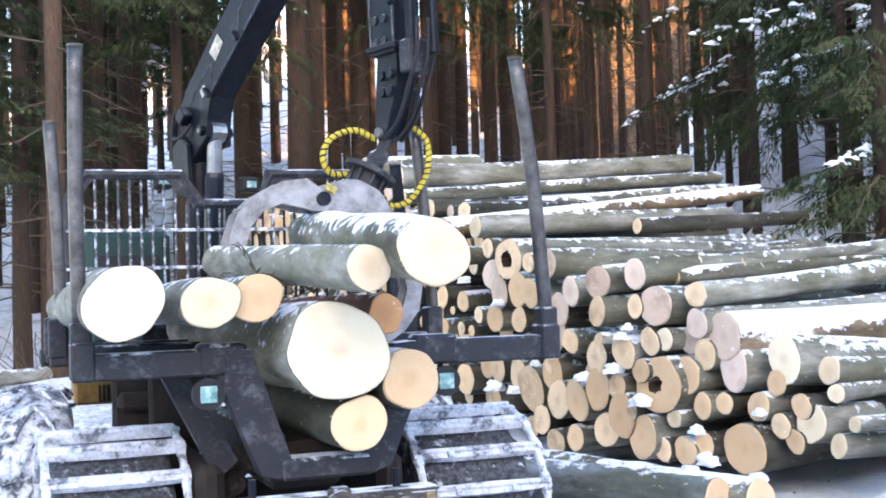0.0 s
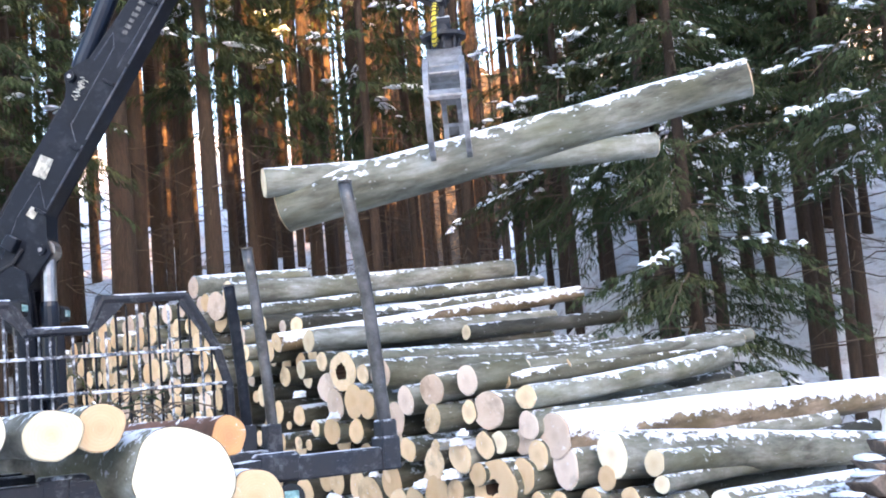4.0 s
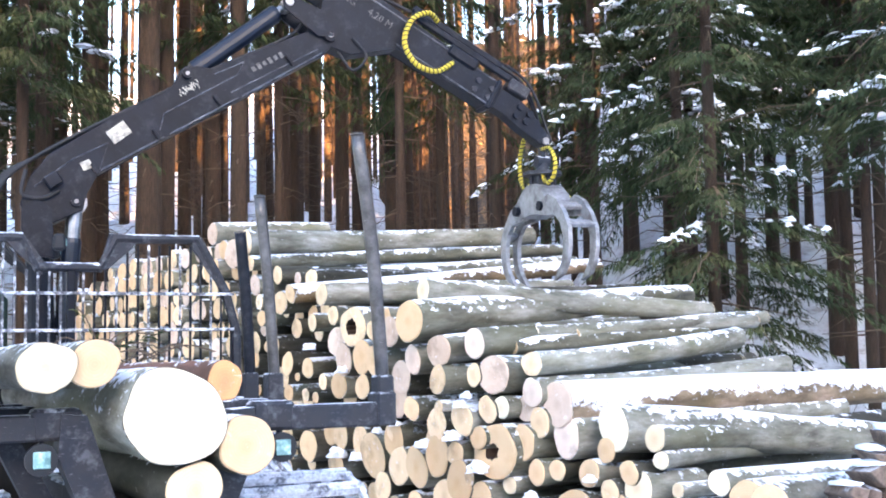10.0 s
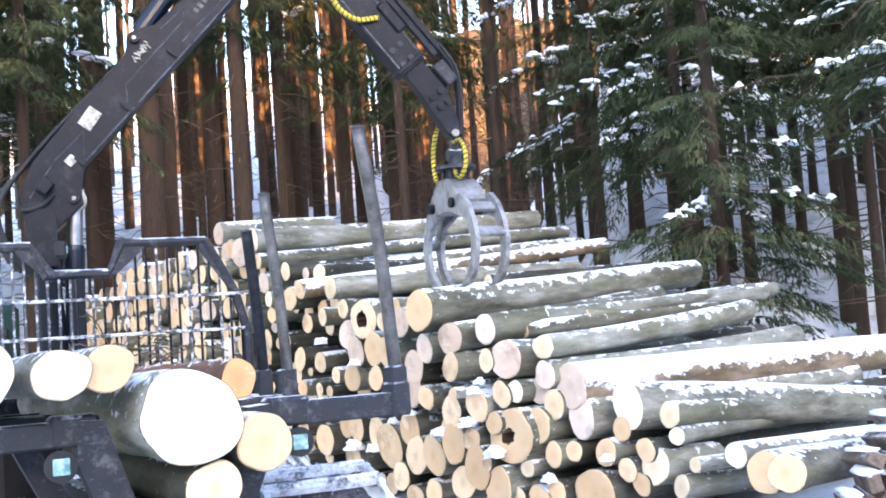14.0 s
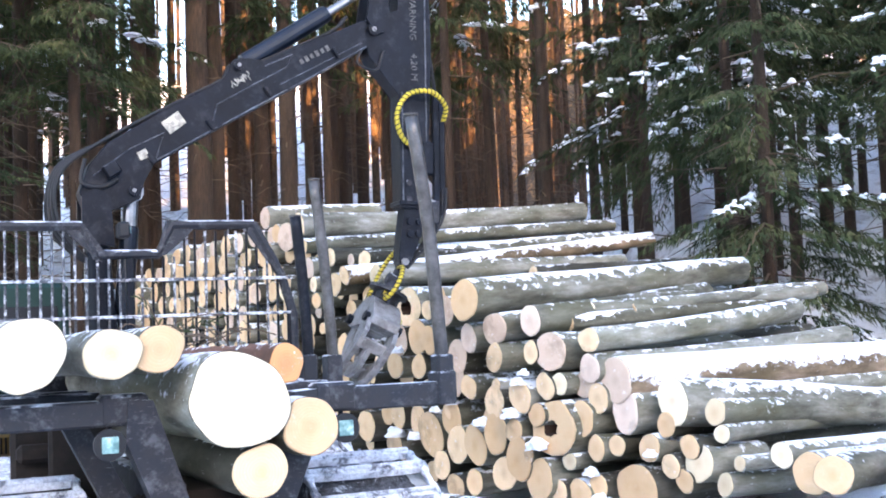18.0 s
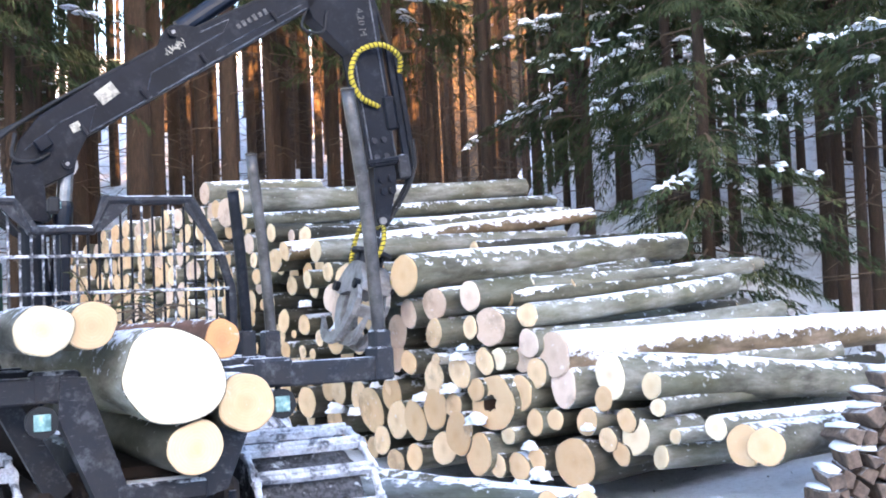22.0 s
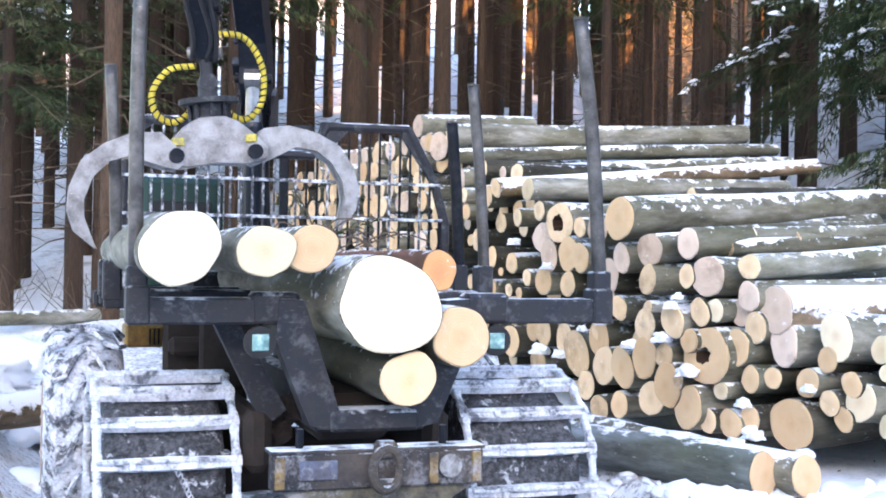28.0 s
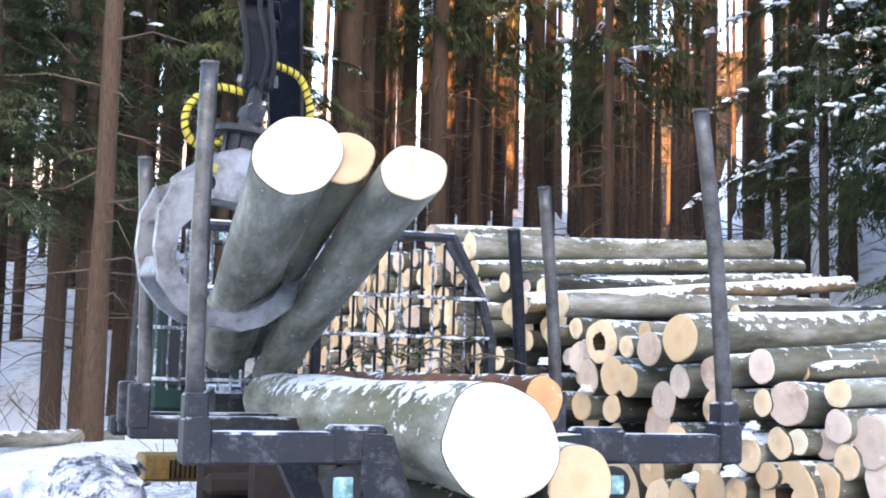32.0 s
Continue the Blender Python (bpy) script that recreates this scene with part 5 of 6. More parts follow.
def branch(sh, base, az, ln, rise, droop, rnd, snow, dens, fine):
    pts = []
    out = Vector((math.cos(az), math.sin(az), 0))
    n = max(5, int(ln * 6.5 * dens))
    bow = rnd.uniform(-0.12, 0.12)
    side = Vector((-out.y, out.x, 0))
    for i in range(n + 1):
        s = i / n
        pts.append(base + out * ln * s + side * bow * ln * s * s + Vector((0, 0, rise * ln * s - droop * ln * s * s + 0.03 * rnd.uniform(-1, 1))))
    for i in range(n):
        w = 0.008 + 0.014 * (1 - i / n)
        sh.quad(pts[i] + side * w, pts[i + 1] + side * w * 0.8, pts[i + 1] - side * w * 0.8, pts[i] - side * w, 2)
    white = rnd.random() < snow
    bare = rnd.uniform(0.12, 0.3)
    for i in range(1, n + 1):
        s = i / n
        if s < bare:
            continue
        reach = ln * 0.32 * (1.12 - s) + 0.12
        for sg in (-1, 1):
            d = (out * rnd.uniform(0.5, 1.0) + side * sg * rnd.uniform(0.6, 1.0) + Vector((0, 0, rnd.uniform(-0.45, 0.05)))).normalized()
            l = reach * rnd.uniform(0.5, 1.15)
            if fine:
                k = max(6, int(l * 46))
                sh.quad(pts[i], pts[i] + d * l * 0.5 + side * 0.004, pts[i] + d * l + Vector((0, 0, -0.2 * l)), pts[i] + d * l * 0.5 - side * 0.004, 2)
                for q in range(k):
                    g = (q + rnd.random()) / k
                    a = pts[i] + d * l * g + Vector((0, 0, -0.2 * l * g * g))
                    d2 = (d * rnd.uniform(0.3, 0.9) + out * rnd.uniform(-0.1, 0.5) + side * rnd.uniform(-0.7, 0.7) + Vector((0, 0, rnd.uniform(-0.9, 0.1)))).normalized()
                    twig(sh, a, d2, rnd.uniform(0.05, 0.15), 0.0115, rnd, False)
            else:
                twig(sh, pts[i], d, l, 0.012, rnd, False)
                for _ in range(9):
                    a = pts[i] + d * l * rnd.uniform(0.15, 0.9)
                    d2 = (d * 0.5 + out * rnd.uniform(-0.2, 0.8) + side * rnd.uniform(-0.5, 0.5) + Vector((0, 0, rnd.uniform(-0.9, 0.1)))).normalized()
                    twig(sh, a, d2, rnd.uniform(0.1, 0.25), 0.016, rnd, False)
            if white and s > 0.35 and rnd.random() < 0.42:
                m = pts[i] + d * l * 0.45 + Vector((0, 0, -0.02))
                snow_clump(sh, m, d, d.cross(Vector((0, 0, 1))), l * rnd.uniform(0.15, 0.5), rnd.uniform(0.02, 0.06), rnd.uniform(0.02, 0.04), rnd)
        if white and s > 0.3 and math.sin(i * 1.1 + bow * 40) > -0.3 and rnd.random() < 0.8:
            snow_clump(sh, pts[i] + Vector((0, 0, 0.01)), out, side, ln / n * rnd.uniform(0.5, 1.1), reach * rnd.uniform(0.1, 0.32), rnd.uniform(0.03, 0.06), rnd)


def crown_mesh(name, z0, z1, reach, seed, snow=0.3, dens=1.0, gap=0.42, per=(4, 6), fine=False, sag=(0.1, 0.3)):
    rnd = random.Random(seed)
    sh = Sheet()
    z = z0
    while z < z1:
        s = (z - z0) / (z1 - z0)
        for _ in range(rnd.randint(*per)):
            ln = reach * (1 - 0.72 * s) * rnd.uniform(0.55, 1.1)
            branch(sh, Vector((0, 0, z + rnd.uniform(-0.2, 0.2))), rnd.uniform(0, math.tau), ln, rnd.uniform(-0.12, 0.1), rnd.uniform(*sag), rnd, snow, dens, fine)
        z += gap * rnd.uniform(0.8, 1.3)
    return sh.mesh(name, (NEEDLES, SNOW, TWIG))


def dead_limbs(z0, z1, seed, count=14):
    rnd = random.Random(seed)
    bm = bmesh.new()
    for _ in range(count):
        z, a, ln = rnd.uniform(z0, z1), rnd.uniform(0, math.tau), rnd.uniform(0.5, 1.7)
        d = Vector((math.cos(a), math.sin(a), rnd.uniform(-0.35, 0.1)))
        p0 = Vector((0, 0, z))
        p1 = p0 + d * ln * 0.5 + Vector((0, 0, rnd.uniform(-0.1, 0.1)))
        p2 = p0 + d * ln + Vector((0, 0, rnd.uniform(-0.35, 0.05)))
        tube(bm, (p0, p1, p2), (0.016, 0.01, 0.004), 4)
    return bm


CROWN = [crown_mesh("crown", 6.4, 17, 2.3, 11, 0.22, 0.8, 0.6), crown_mesh("crown", 8.0, 18, 2.2, 12, 0.2, 0.75, 0.62), crown_mesh("crown", 4.6, 16, 2.5, 13, 0.28, 0.85, 0.5),
         crown_mesh("crown", 9.6, 18, 2.2, 14, 0.15, 0.7, 0.65)]
TALL = [trunk_mesh(19, 1.0, s) for s in (3, 5, 8)]
TALL_ME = []
for b in TALL:
    o = bpy.data.meshes.new("trunk")
    b.to_mesh(o)
    b.free()
    o.materials.append(TRUNK)
    o.polygons.foreach_set("use_smooth", [True] * len(o.polygons))
    TALL_ME.append(o)
TALL_SUNLIT = [o.copy() for o in TALL_ME]
for o in TALL_SUNLIT:
    o.materials[0] = TRUNK_SUNLIT
DEAD_WOOD = []
for s in (31, 32, 33):
    b = dead_limbs(1.2, 6.5, s, 20)
    o = bpy.data.meshes.new("dead_wood")
    b.to_mesh(o)
    b.free()
    o.materials.append(TWIG)
    DEAD_WOOD.append(o)


def spruce(x, y, r, crown=None, turn=0.0, pale=False, tall=1.0, limbs=True, label="", seed=0, z=None, lean=(0, 0), wide=1.0):
    t = empty("spruce_tree", pose(x, y, height(x, y) if z is None else z, lean[0], lean[1], turn))
    tagged(t, label or "tall spruce with a bare reddish trunk and dark crown", "tree", "spruces of the wood")
    tr = new("trunk", (TALL_SUNLIT if pale else TALL_ME)[seed % 3])
    tr.parent, tr.scale = t, (r, r, tall)
    if crown is not None:
        c = new("crown", crown)
        c.parent = t
        c.scale = (wide, wide, tall)
    if limbs:
        d = tagged(new("dead_wood", DEAD_WOOD[seed % 3]), kind="stuff")
        d.parent = t
    return t


rt = random.Random(9)
# the trunks that can be told apart: x, y, radius, crown, bark lightened as if sunlit
for i, (x, y, r, cr, pale) in enumerate((
        (4.3, 17.6, .31, 1, 0), (4.9, 18.4, .21, 0, 0), (6.2, 21.7, .18, 1, 0), (6.4, 20.0, .21, 3, 0), (6.2, 17.6, .22, 0, 0), (12.0, 32.1, .17, 3, 0), (12.0, 30.7, .17, 1, 0), (11.5, 28.1, .18, 0, 0), (12.8, 29.9, .2, 3, 0),
        (10.3, 21.7, .2, 2, 0), (12.0, 24.6, .19, 0, 0), (10.8, 14.8, .16, 3, 0), (14.6, 18.9, .15, 3, 0), (17.2, 21.5, .11, None, 0), (14.8, 17.2, .16, 3, 0), (15.6, 16.6, .14, 0, 0), (15.4, 13.3, .15, 2, 0),
        (27.3, 23.3, .15, 0, 0), (15.2, 9.9, .15, 0, 0), (17.6, 13.4, .13, 2, 0), (14.8, 8.4, .14, 1, 0), (15.6, 13.6, .15, None, 0), (-3.5, 10.4, .13, 3, 0), (-3.8, 16.4, .25, 1, 0), (-3.7, 25.0, .16, 3, 0), (-2.9, 15.0, .12, 3, 0),
        (-2.0, 20.4, .17, 1, 0), (-1.2, 13.6, .14, 3, 0), (-0.7, 14.6, .2, 1, 1), (-1.3, 45.0, .25, 1, 0), (-5.5, 47.0, .25, 1, 0), (-2.8, 35.0, .25, 3, 0), (0.1, 22.8, .2, 1, 0), (-0.8, 11.2, .15, 3, 1), (0.1, 16.8, .2, 1, 0),
        (4.0, 20.8, .25, 1, 0), (5.7, 23.3, .2, 0, 0), (-2.6, 39.3, .2, 1, 0), (1.8, 24.0, .2, 3, 0), (2.8, 20.5, .2, 1, 0), (-5.2, 13.0, .16, 3, 0), (1.0, 19.0, .18, 1, 0))):
    crown = None if cr is None else CROWN[cr]
    spruce(x, y, r, crown, rt.uniform(0, 360), bool(pale), rt.uniform(0.95, 1.1) * (1.4 if y > 19 else 1.12), True, "", i)
# the wood behind
placed = [(4.3, 17.6)]
n = 0
while n < 62:
    y, a = rt.uniform(19, 34), rt.uniform(-13, 56)
    x = -1.8 + (y + 6.7) * math.tan(radians(a))
    if x > 50 or any((x - p) ** 2 + (y - q) ** 2 < 2.7 for p, q in placed):
        continue
    placed.append((x, y))
    n += 1
    thin = y > 27 or 28 < a < 38.5
    spruce(x, y, rt.uniform(0.1, 0.22), CROWN[1 + 2 * (n % 2)] if thin else CROWN[n % 4], rt.uniform(0, 360), y > 27 and n % 2 == 0, rt.uniform(1.4, 1.7), True, "", n, wide=0.55 if thin else 1.0)


def far_wood(count, seed):
    """The trees that close the view, too deep in the wood to be told apart."""
    rnd = random.Random(seed)
    sh = Sheet()
    z = 9.5
    while z < 22:
        for _ in range(3):
            branch(sh, Vector((0, 0, z)), rnd.uniform(0, math.tau), 1.7 * (1 - 0.7 * (z - 9.5) / 13) * rnd.uniform(0.6, 1.1), 0.0, 0.25, rnd, 0.15, 0.45, False)
        z += 1.0
    bm = bmesh.new()
    tube(bm, ((0, 0, -0.5), (0.03, 0, 6), (-0.03, 0.04, 14), (0, 0, 23)), (0.19, 0.15, 0.1, 0.02), 7)
    bm.verts.index_update()
    k = len(sh.v)
    vs = np.array([tuple(p) for p in sh.v] + [tuple(v.co) for v in bm.verts])
    fs = [list(f) for f in sh.f] + [[k + v.index for v in f.verts] for f in bm.faces]
    ms = sh.m + [3] * len(bm.faces)
    bm.free()
    av, af, am, seen = [], [], [], []
    while len(seen) < count:
        y, a = rnd.uniform(33, 66), rnd.uniform(-16, 58)
        x = -1.8 + (y + 6.7) * math.tan(radians(a))
        if x > 80 or any((x - p) ** 2 + (y - q) ** 2 < 3.4 for p, q in seen):
            continue
        off = len(seen) * len(vs)
        seen.append((x, y))
        t, w, h = rnd.uniform(0, math.tau), rnd.uniform(0.7, 1.2), rnd.uniform(0.85, 1.15)
        m = np.array(((w * math.cos(t), w * math.sin(t), 0), (-w * math.sin(t), w * math.cos(t), 0), (0, 0, h)))
        av.append(vs @ m + np.array((x, y, height(x, y))))
        af += [[i + off for i in f] for f in fs]
        am += ms
    me = bpy.data.meshes.new("far_wood")
    me.from_pydata(np.concatenate(av).tolist(), [], af)
    for q in (NEEDLES, SNOW, TWIG, TRUNK_SUNLIT):
        me.materials.append(q)
    me.polygons.foreach_set("material_index", am)
    tagged(new("far_wood", me), "dense dark spruces deep in the wood", "wood", kind="stuff")


far_wood(100, 77)


def far_trunks(count, seed):
    """Slim bare trunks with dead limbs that close the gaps between the nearer spruces."""
    rnd = random.Random(seed)
    vs, fs = [], []
    def stem(p, q, r0, r1, n):
        d = (q - p).normalized()
        u = d.cross(Vector((0.3, 0.2, 1) if abs(d.z) < 0.9 else (1, 0, 0))).normalized()
        w = d.cross(u)
        k = len(vs)
        for c, r in ((p, r0), (q, r1)):
            vs.extend(tuple(c + (u * math.cos(i * math.tau / n) + w * math.sin(i * math.tau / n)) * r) for i in range(n))
        fs.extend((k + i, k + (i + 1) % n, k + n + (i + 1) % n, k + n + i) for i in range(n))
    for _ in range(count):
        d, a = rnd.uniform(42, 74), radians(rnd.choice((rnd.uniform(-15, 46), rnd.uniform(16, 37))))
        x, y = -1.8 + d * math.sin(a), -6.7 + d * math.cos(a)
        base = Vector((x, y, height(x, y) - 0.4))
        r = rnd.uniform(0.1, 0.2)
        top = base + Vector((rnd.uniform(-0.4, 0.4), rnd.uniform(-0.4, 0.4), 26))
        stem(base, top, r, r * 0.35, 7)
        for _ in range(16):
            p = base.lerp(top, rnd.uniform(0.08, 0.75))
            b = rnd.uniform(0, math.tau)
            stem(p, p + Vector((math.cos(b), math.sin(b), rnd.uniform(-0.5, 0.1))) * rnd.uniform(0.6, 1.6), 0.022, 0.007, 3)
    me = bpy.data.meshes.new("far_trunks")
    me.from_pydata(vs, [], fs)
    me.materials.append(TRUNK_SUNLIT)
    tagged(new("far_trunks", me), "slim bare reddish trunks deep in the wood, bark lightened as if sunlit", "wood", kind="stuff")


far_trunks(170, 78)
# the near spruces at the end of the pile and over the road
OLIVE = crown_mesh("crown", 1.5, 9.5, 2.3, 61, 0.1, 1.3, 0.27, (4, 6), True, (0.15, 0.42))
DARK = crown_mesh("crown", 4.4, 15, 2.3, 64, 0.05, 1.1, 0.42, (5, 6), True, (0.15, 0.4))
LADEN = [crown_mesh("crown", 3.4, 12.5, 2.7, 62, 0.42, 1.15, 0.4, (5, 7), True, (0.12, 0.32)), crown_mesh("crown", 4.6, 13, 2.5, 63, 0.3, 1.1, 0.42, (5, 7), True, (0.12, 0.34))]
for i, (x, y, r, c, lab) in enumerate(((9.1, 6.1, .1, OLIVE, "olive-green spruce whose drooping boughs hang over the pile"), (11.4, 4.3, .09, LADEN[1], ""), (13.6, 7.6, .11, DARK, ""),
                                       (2.1, 17.0, .13, CROWN[0], ""), (9.0, 15.6, .13, CROWN[0], ""))):
    spruce(x, y, r, c, 40 * i, False, 1.0, True, lab, i)
# spruces at the foot of the slope, their boughs laden with snow
for i, (x, y, r, c, tall) in enumerate(((11.6, 12.4, .1, 0, 1.12), (13.4, 11.2, .12, 1, 1.1), (11.2, 9.4, .11, 0, 1.3), (14.6, 9.0, .12, 1, 1.2), (15.9, 10.6, .12, 0, 1.3))):
    spruce(x, y, r, LADEN[c], 77 * i, False, tall, True, "dark spruce with boughs laden with snow", i)
for i, (x, y, r) in enumerate(((-3.4, 18.5, .12), (7.6, 19.0, .12), (-1.2, 14.6, .13), (11.2, 18.0, .12), (0.2, 15.8, .12), (17.0, 13.4, .11), (1.6, 15.9, .13), (-2.2, 13.2, .12))):
    spruce(x, y, r, DARK, 77 * i, False, rt.uniform(0.75, 0.9) if x < 0 else rt.uniform(1.3, 1.5), True, "dark green spruce at the edge of the wood" if x < 2 else "dark green spruce behind the pile", i)
# the dark crowns up the slope
for i in range(16):
    d, a = rt.uniform(25, 36), radians(37 + 1.25 * i + rt.uniform(-0.5, 0.5))
    spruce(-1.8 + d * math.sin(a), -6.7 + d * math.cos(a), rt.uniform(0.1, 0.16), CROWN[(2, 0)[i % 2]], rt.uniform(0, 360), False, rt.uniform(0.8, 1.0), True, "", i)
# the dark wood beyond the far bank
for i in range(26):
    d, a = rt.uniform(30, 52), radians(-4 + 0.56 * i + rt.uniform(-0.3, 0.3))
    spruce(-1.8 + d * math.sin(a), -6.7 + d * math.cos(a), rt.uniform(0.12, 0.18), CROWN[(2, 2, 0)[i % 3]], rt.uniform(0, 360), False, rt.uniform(0.9, 1.3), True, "", i)
# unseen spruces added beside the clearing to keep sky light off the slope
for i in range(52):
    x, y = (rt.uniform(12.5, 38), rt.uniform(-6, 16)) if i % 4 else (rt.uniform(-32, -8), rt.uniform(2, 30))
    if x > 0 and math.degrees(math.atan2(x + 1.8, y + 6.7)) < 51:
        continue
    spruce(x, y, rt.uniform(0.1, 0.19), CROWN[i % 3], rt.uniform(0, 360), False, rt.uniform(0.95, 1.15), i % 4 > 0, "", i)


# ---- on and around the clearing ----
make_log((2.78, 0.5, 0.16), 113, 3.4, .16, .15, 701, 0.03, BARK_GREY, WOOD_TAN, "grey beech log on the snow beside the forwarder", "logs on the ground")
make_log((3.06, 0.42, 0.15), 104, 2.6, .145, .13, 702, 0.02, BARK_SNOWY, WOOD_TAN, "snow-covered beech log on the ground by the pile", "logs on the ground")
make_log((-2.05, 0.78, 0.15), 218, 3.0, .155, .17, 703, 0.03, BARK, WOOD, "mossy beech log lying on the snowy ground", "logs on the ground")
make_log((-1.75, 4.9, 0.16), 224, 1.7, .16, .12, 704, 0.06, BARK_BROWN, WOOD, "half-buried brown log in the snow bank", "logs on the ground")
make_log((-0.4, 11.6, 0.62), 216, 5.2, .1, .09, 705, 0.08, BARK_SNOWY, WOOD, "long thin log along the edge of the wood, under snow", "logs on the ground")


def snow_lump(x, y, z, sx, sy, sz, seed, name="snow_mound", label="lumpy mound of shovelled snow"):
    bm = bmesh.new()
    bmesh.ops.create_icosphere(bm, subdivisions=4, radius=1.0)
    for v in bm.verts:
        k = 1 + 0.45 * noise.noise(v.co * 1.6 + Vector((seed, 0, 0))) + 0.1 * noise.noise(v.co * 11 + Vector((seed, 5, 0))) + 0.16 * noise.noise(v.co * 5 + Vector((0, seed, 0)))
        v.co = Vector((v.co.x * sx, v.co.y * sy, max(v.co.z, -0.3) * sz)) * k
    ob = smooth(part(name, bm, SNOW))
    ob.matrix_basis = pose(x, y, z)
    return tagged(ob, label, "snow", "heaps of snow")


for i, (x, y, s) in enumerate(((-2.6, 5.6, .5), (-2.0, 6.3, .45), (-3.2, 6.4, .55), (-1.7, 7.2, .4), (-2.9, 7.8, .6), (-2.3, 9.0, .5), (-3.6, 8.8, .6), (-1.9, 4.2, .25), (-2.7, 3.2, .3), (3.5, -.3, .4), (4.0, -.75, .5), (3.1, -.6, .35), (3.55, .25, .22), (4.0, .3, .25), (4.35, -.1, .22), (3.9, -.2, .2), (2.2, 2.6, .3), (5.0, -1.3, .5))):
    snow_lump(x, y, height(x, y) - 0.06, s * 1.5, s * 1.3, s * 0.55, i)
for i, (x, y, z, s) in enumerate(((2.72, .75, .32, .1), (3.1, .5, .28, .09), (3.43, 2.62, 0.61, 0.15), (3.36, 2.95, 0.87, 0.13), (3.34, 5.56, 0.55, 0.16), (3.36, 5.07, 0.55, 0.13), (3.36, 3.55, 0.77, 0.12), (3.39, 2.74, 1.24, 0.08), (3.69, 2.02, 0.16, 0.14), (3.34, 5.41, 1.45, 0.11), (3.36, 4.15, 0.94, 0.09), (3.31, 6.29, 1.71, 0.12), (3.36, 2.80, 1.16, 0.10), (3.88, 1.56, 0.58, 0.09), (3.65, 2.11, 0.40, 0.10), (3.36, 4.56, 0.85, 0.08))):
    snow_lump(x, y, z, s * 0.6, s * 0.75, s * 0.5, 40 + i, "snow_clod", "clod of snow caught on the logs")


def snow_crumbs():
    """Broken crusts and crumbs of snow on the trodden ground."""
    rnd = random.Random(12)
    bm = bmesh.new()
    for _ in range(420):
        x, y = rnd.choice(((rnd.gauss(2.4, 0.7), rnd.uniform(-1.6, 2.2)), (rnd.uniform(-3.6, 1.6), rnd.uniform(-2.2, -0.6)), (rnd.gauss(-2.6, 0.7), rnd.uniform(-1.0, 3.5))))
        k = rnd.uniform(0.02, 0.075)
        m = Matrix.Translation((x, y, height(x, y) + k * 0.15)) @ Euler((rnd.uniform(-0.5, 0.5), rnd.uniform(-0.5, 0.5), rnd.uniform(0, 6.3))).to_matrix().to_4x4() @ Matrix.Diagonal((k * 1.3, k, k * 0.6, 1))
        for v in bmesh.ops.create_icosphere(bm, subdivisions=1, radius=1.0, matrix=m)["verts"]:
            v.co += Vector((rnd.uniform(-1, 1), rnd.uniform(-1, 1), rnd.uniform(-1, 1))) * k * 0.25
    for _ in range(150):
        x, y = rnd.gauss(3.3, 0.7), rnd.uniform(-1.1, 1.1)
        k = rnd.uniform(0.05, 0.13)
        m = Matrix.Translation((x, y, height(x, y) + k * 0.1)) @ Euler((0, 0, rnd.uniform(0, 6.3))).to_matrix().to_4x4() @ Matrix.Diagonal((k * 1.5, k * 1.2, k * 0.6, 1))
        for v in bmesh.ops.create_icosphere(bm, subdivisions=2, radius=1.0, matrix=m)["verts"]:
            v.co += Vector((noise.noise(v.co * 9), noise.noise(v.co * 9 + Vector((3, 0, 0))), noise.noise(v.co * 9 + Vector((0, 5, 0))))) * k * 0.5
    tagged(part("snow_crumbs", bm, SNOW), "crumbs of broken snow crust on the ground", "snow", kind="stuff")


snow_crumbs()


def firewood(x, y, z, size, seed, capped):
    """A split billet: a wedge of wood with bark on its round back, its end towards the clearing."""
    rnd = random.Random(seed)
    bm = bmesh.new()
    n = rnd.choice((3, 4, 4, 5))
    a0 = rnd.uniform(0, 6.28)
    out = []
    for k in range(n):
        a = a0 + (k + rnd.uniform(-0.25, 0.25)) * math.tau / n
        out.append((size * rnd.uniform(0.75, 1.15) * math.cos(a), size * rnd.uniform(0.75, 1.15) * math.sin(a)))
    plate(bm, out, 0.4, Matrix(((1, 0, 0, 0), (0, 0, 1, 0), (0, 1, 0, 0), (0, 0, 0, 1))))
    bmesh.ops.bevel(bm, geom=bm.edges[:], offset=0.008, segments=1, affect="EDGES")
    ob = part("firewood", bm, SPLIT)
    ob.matrix_basis = pose(x, y, z, rnd.uniform(-4, 4), rnd.uniform(-8, 8), rnd.uniform(-34, -18))
    tagged(ob, "split grey-brown firewood billet in the stack", "firewood", "billets of the firewood stack")
    if capped:
        bm = bmesh.new()
        bmesh.ops.create_icosphere(bm, subdivisions=2, radius=1.0)
        for v in bm.verts:
            k = 1 + 0.4 * noise.noise(v.co * 1.8 + Vector((seed, 3, 0)))
            v.co = Vector((v.co.x * size * 1.0 * k, v.co.y * 0.2 * k, max(-0.2, v.co.z) * size * 0.45 * k + size * 0.75))
        smooth(part("snow_cap", bm, SNOW, ob, "cap of snow"))


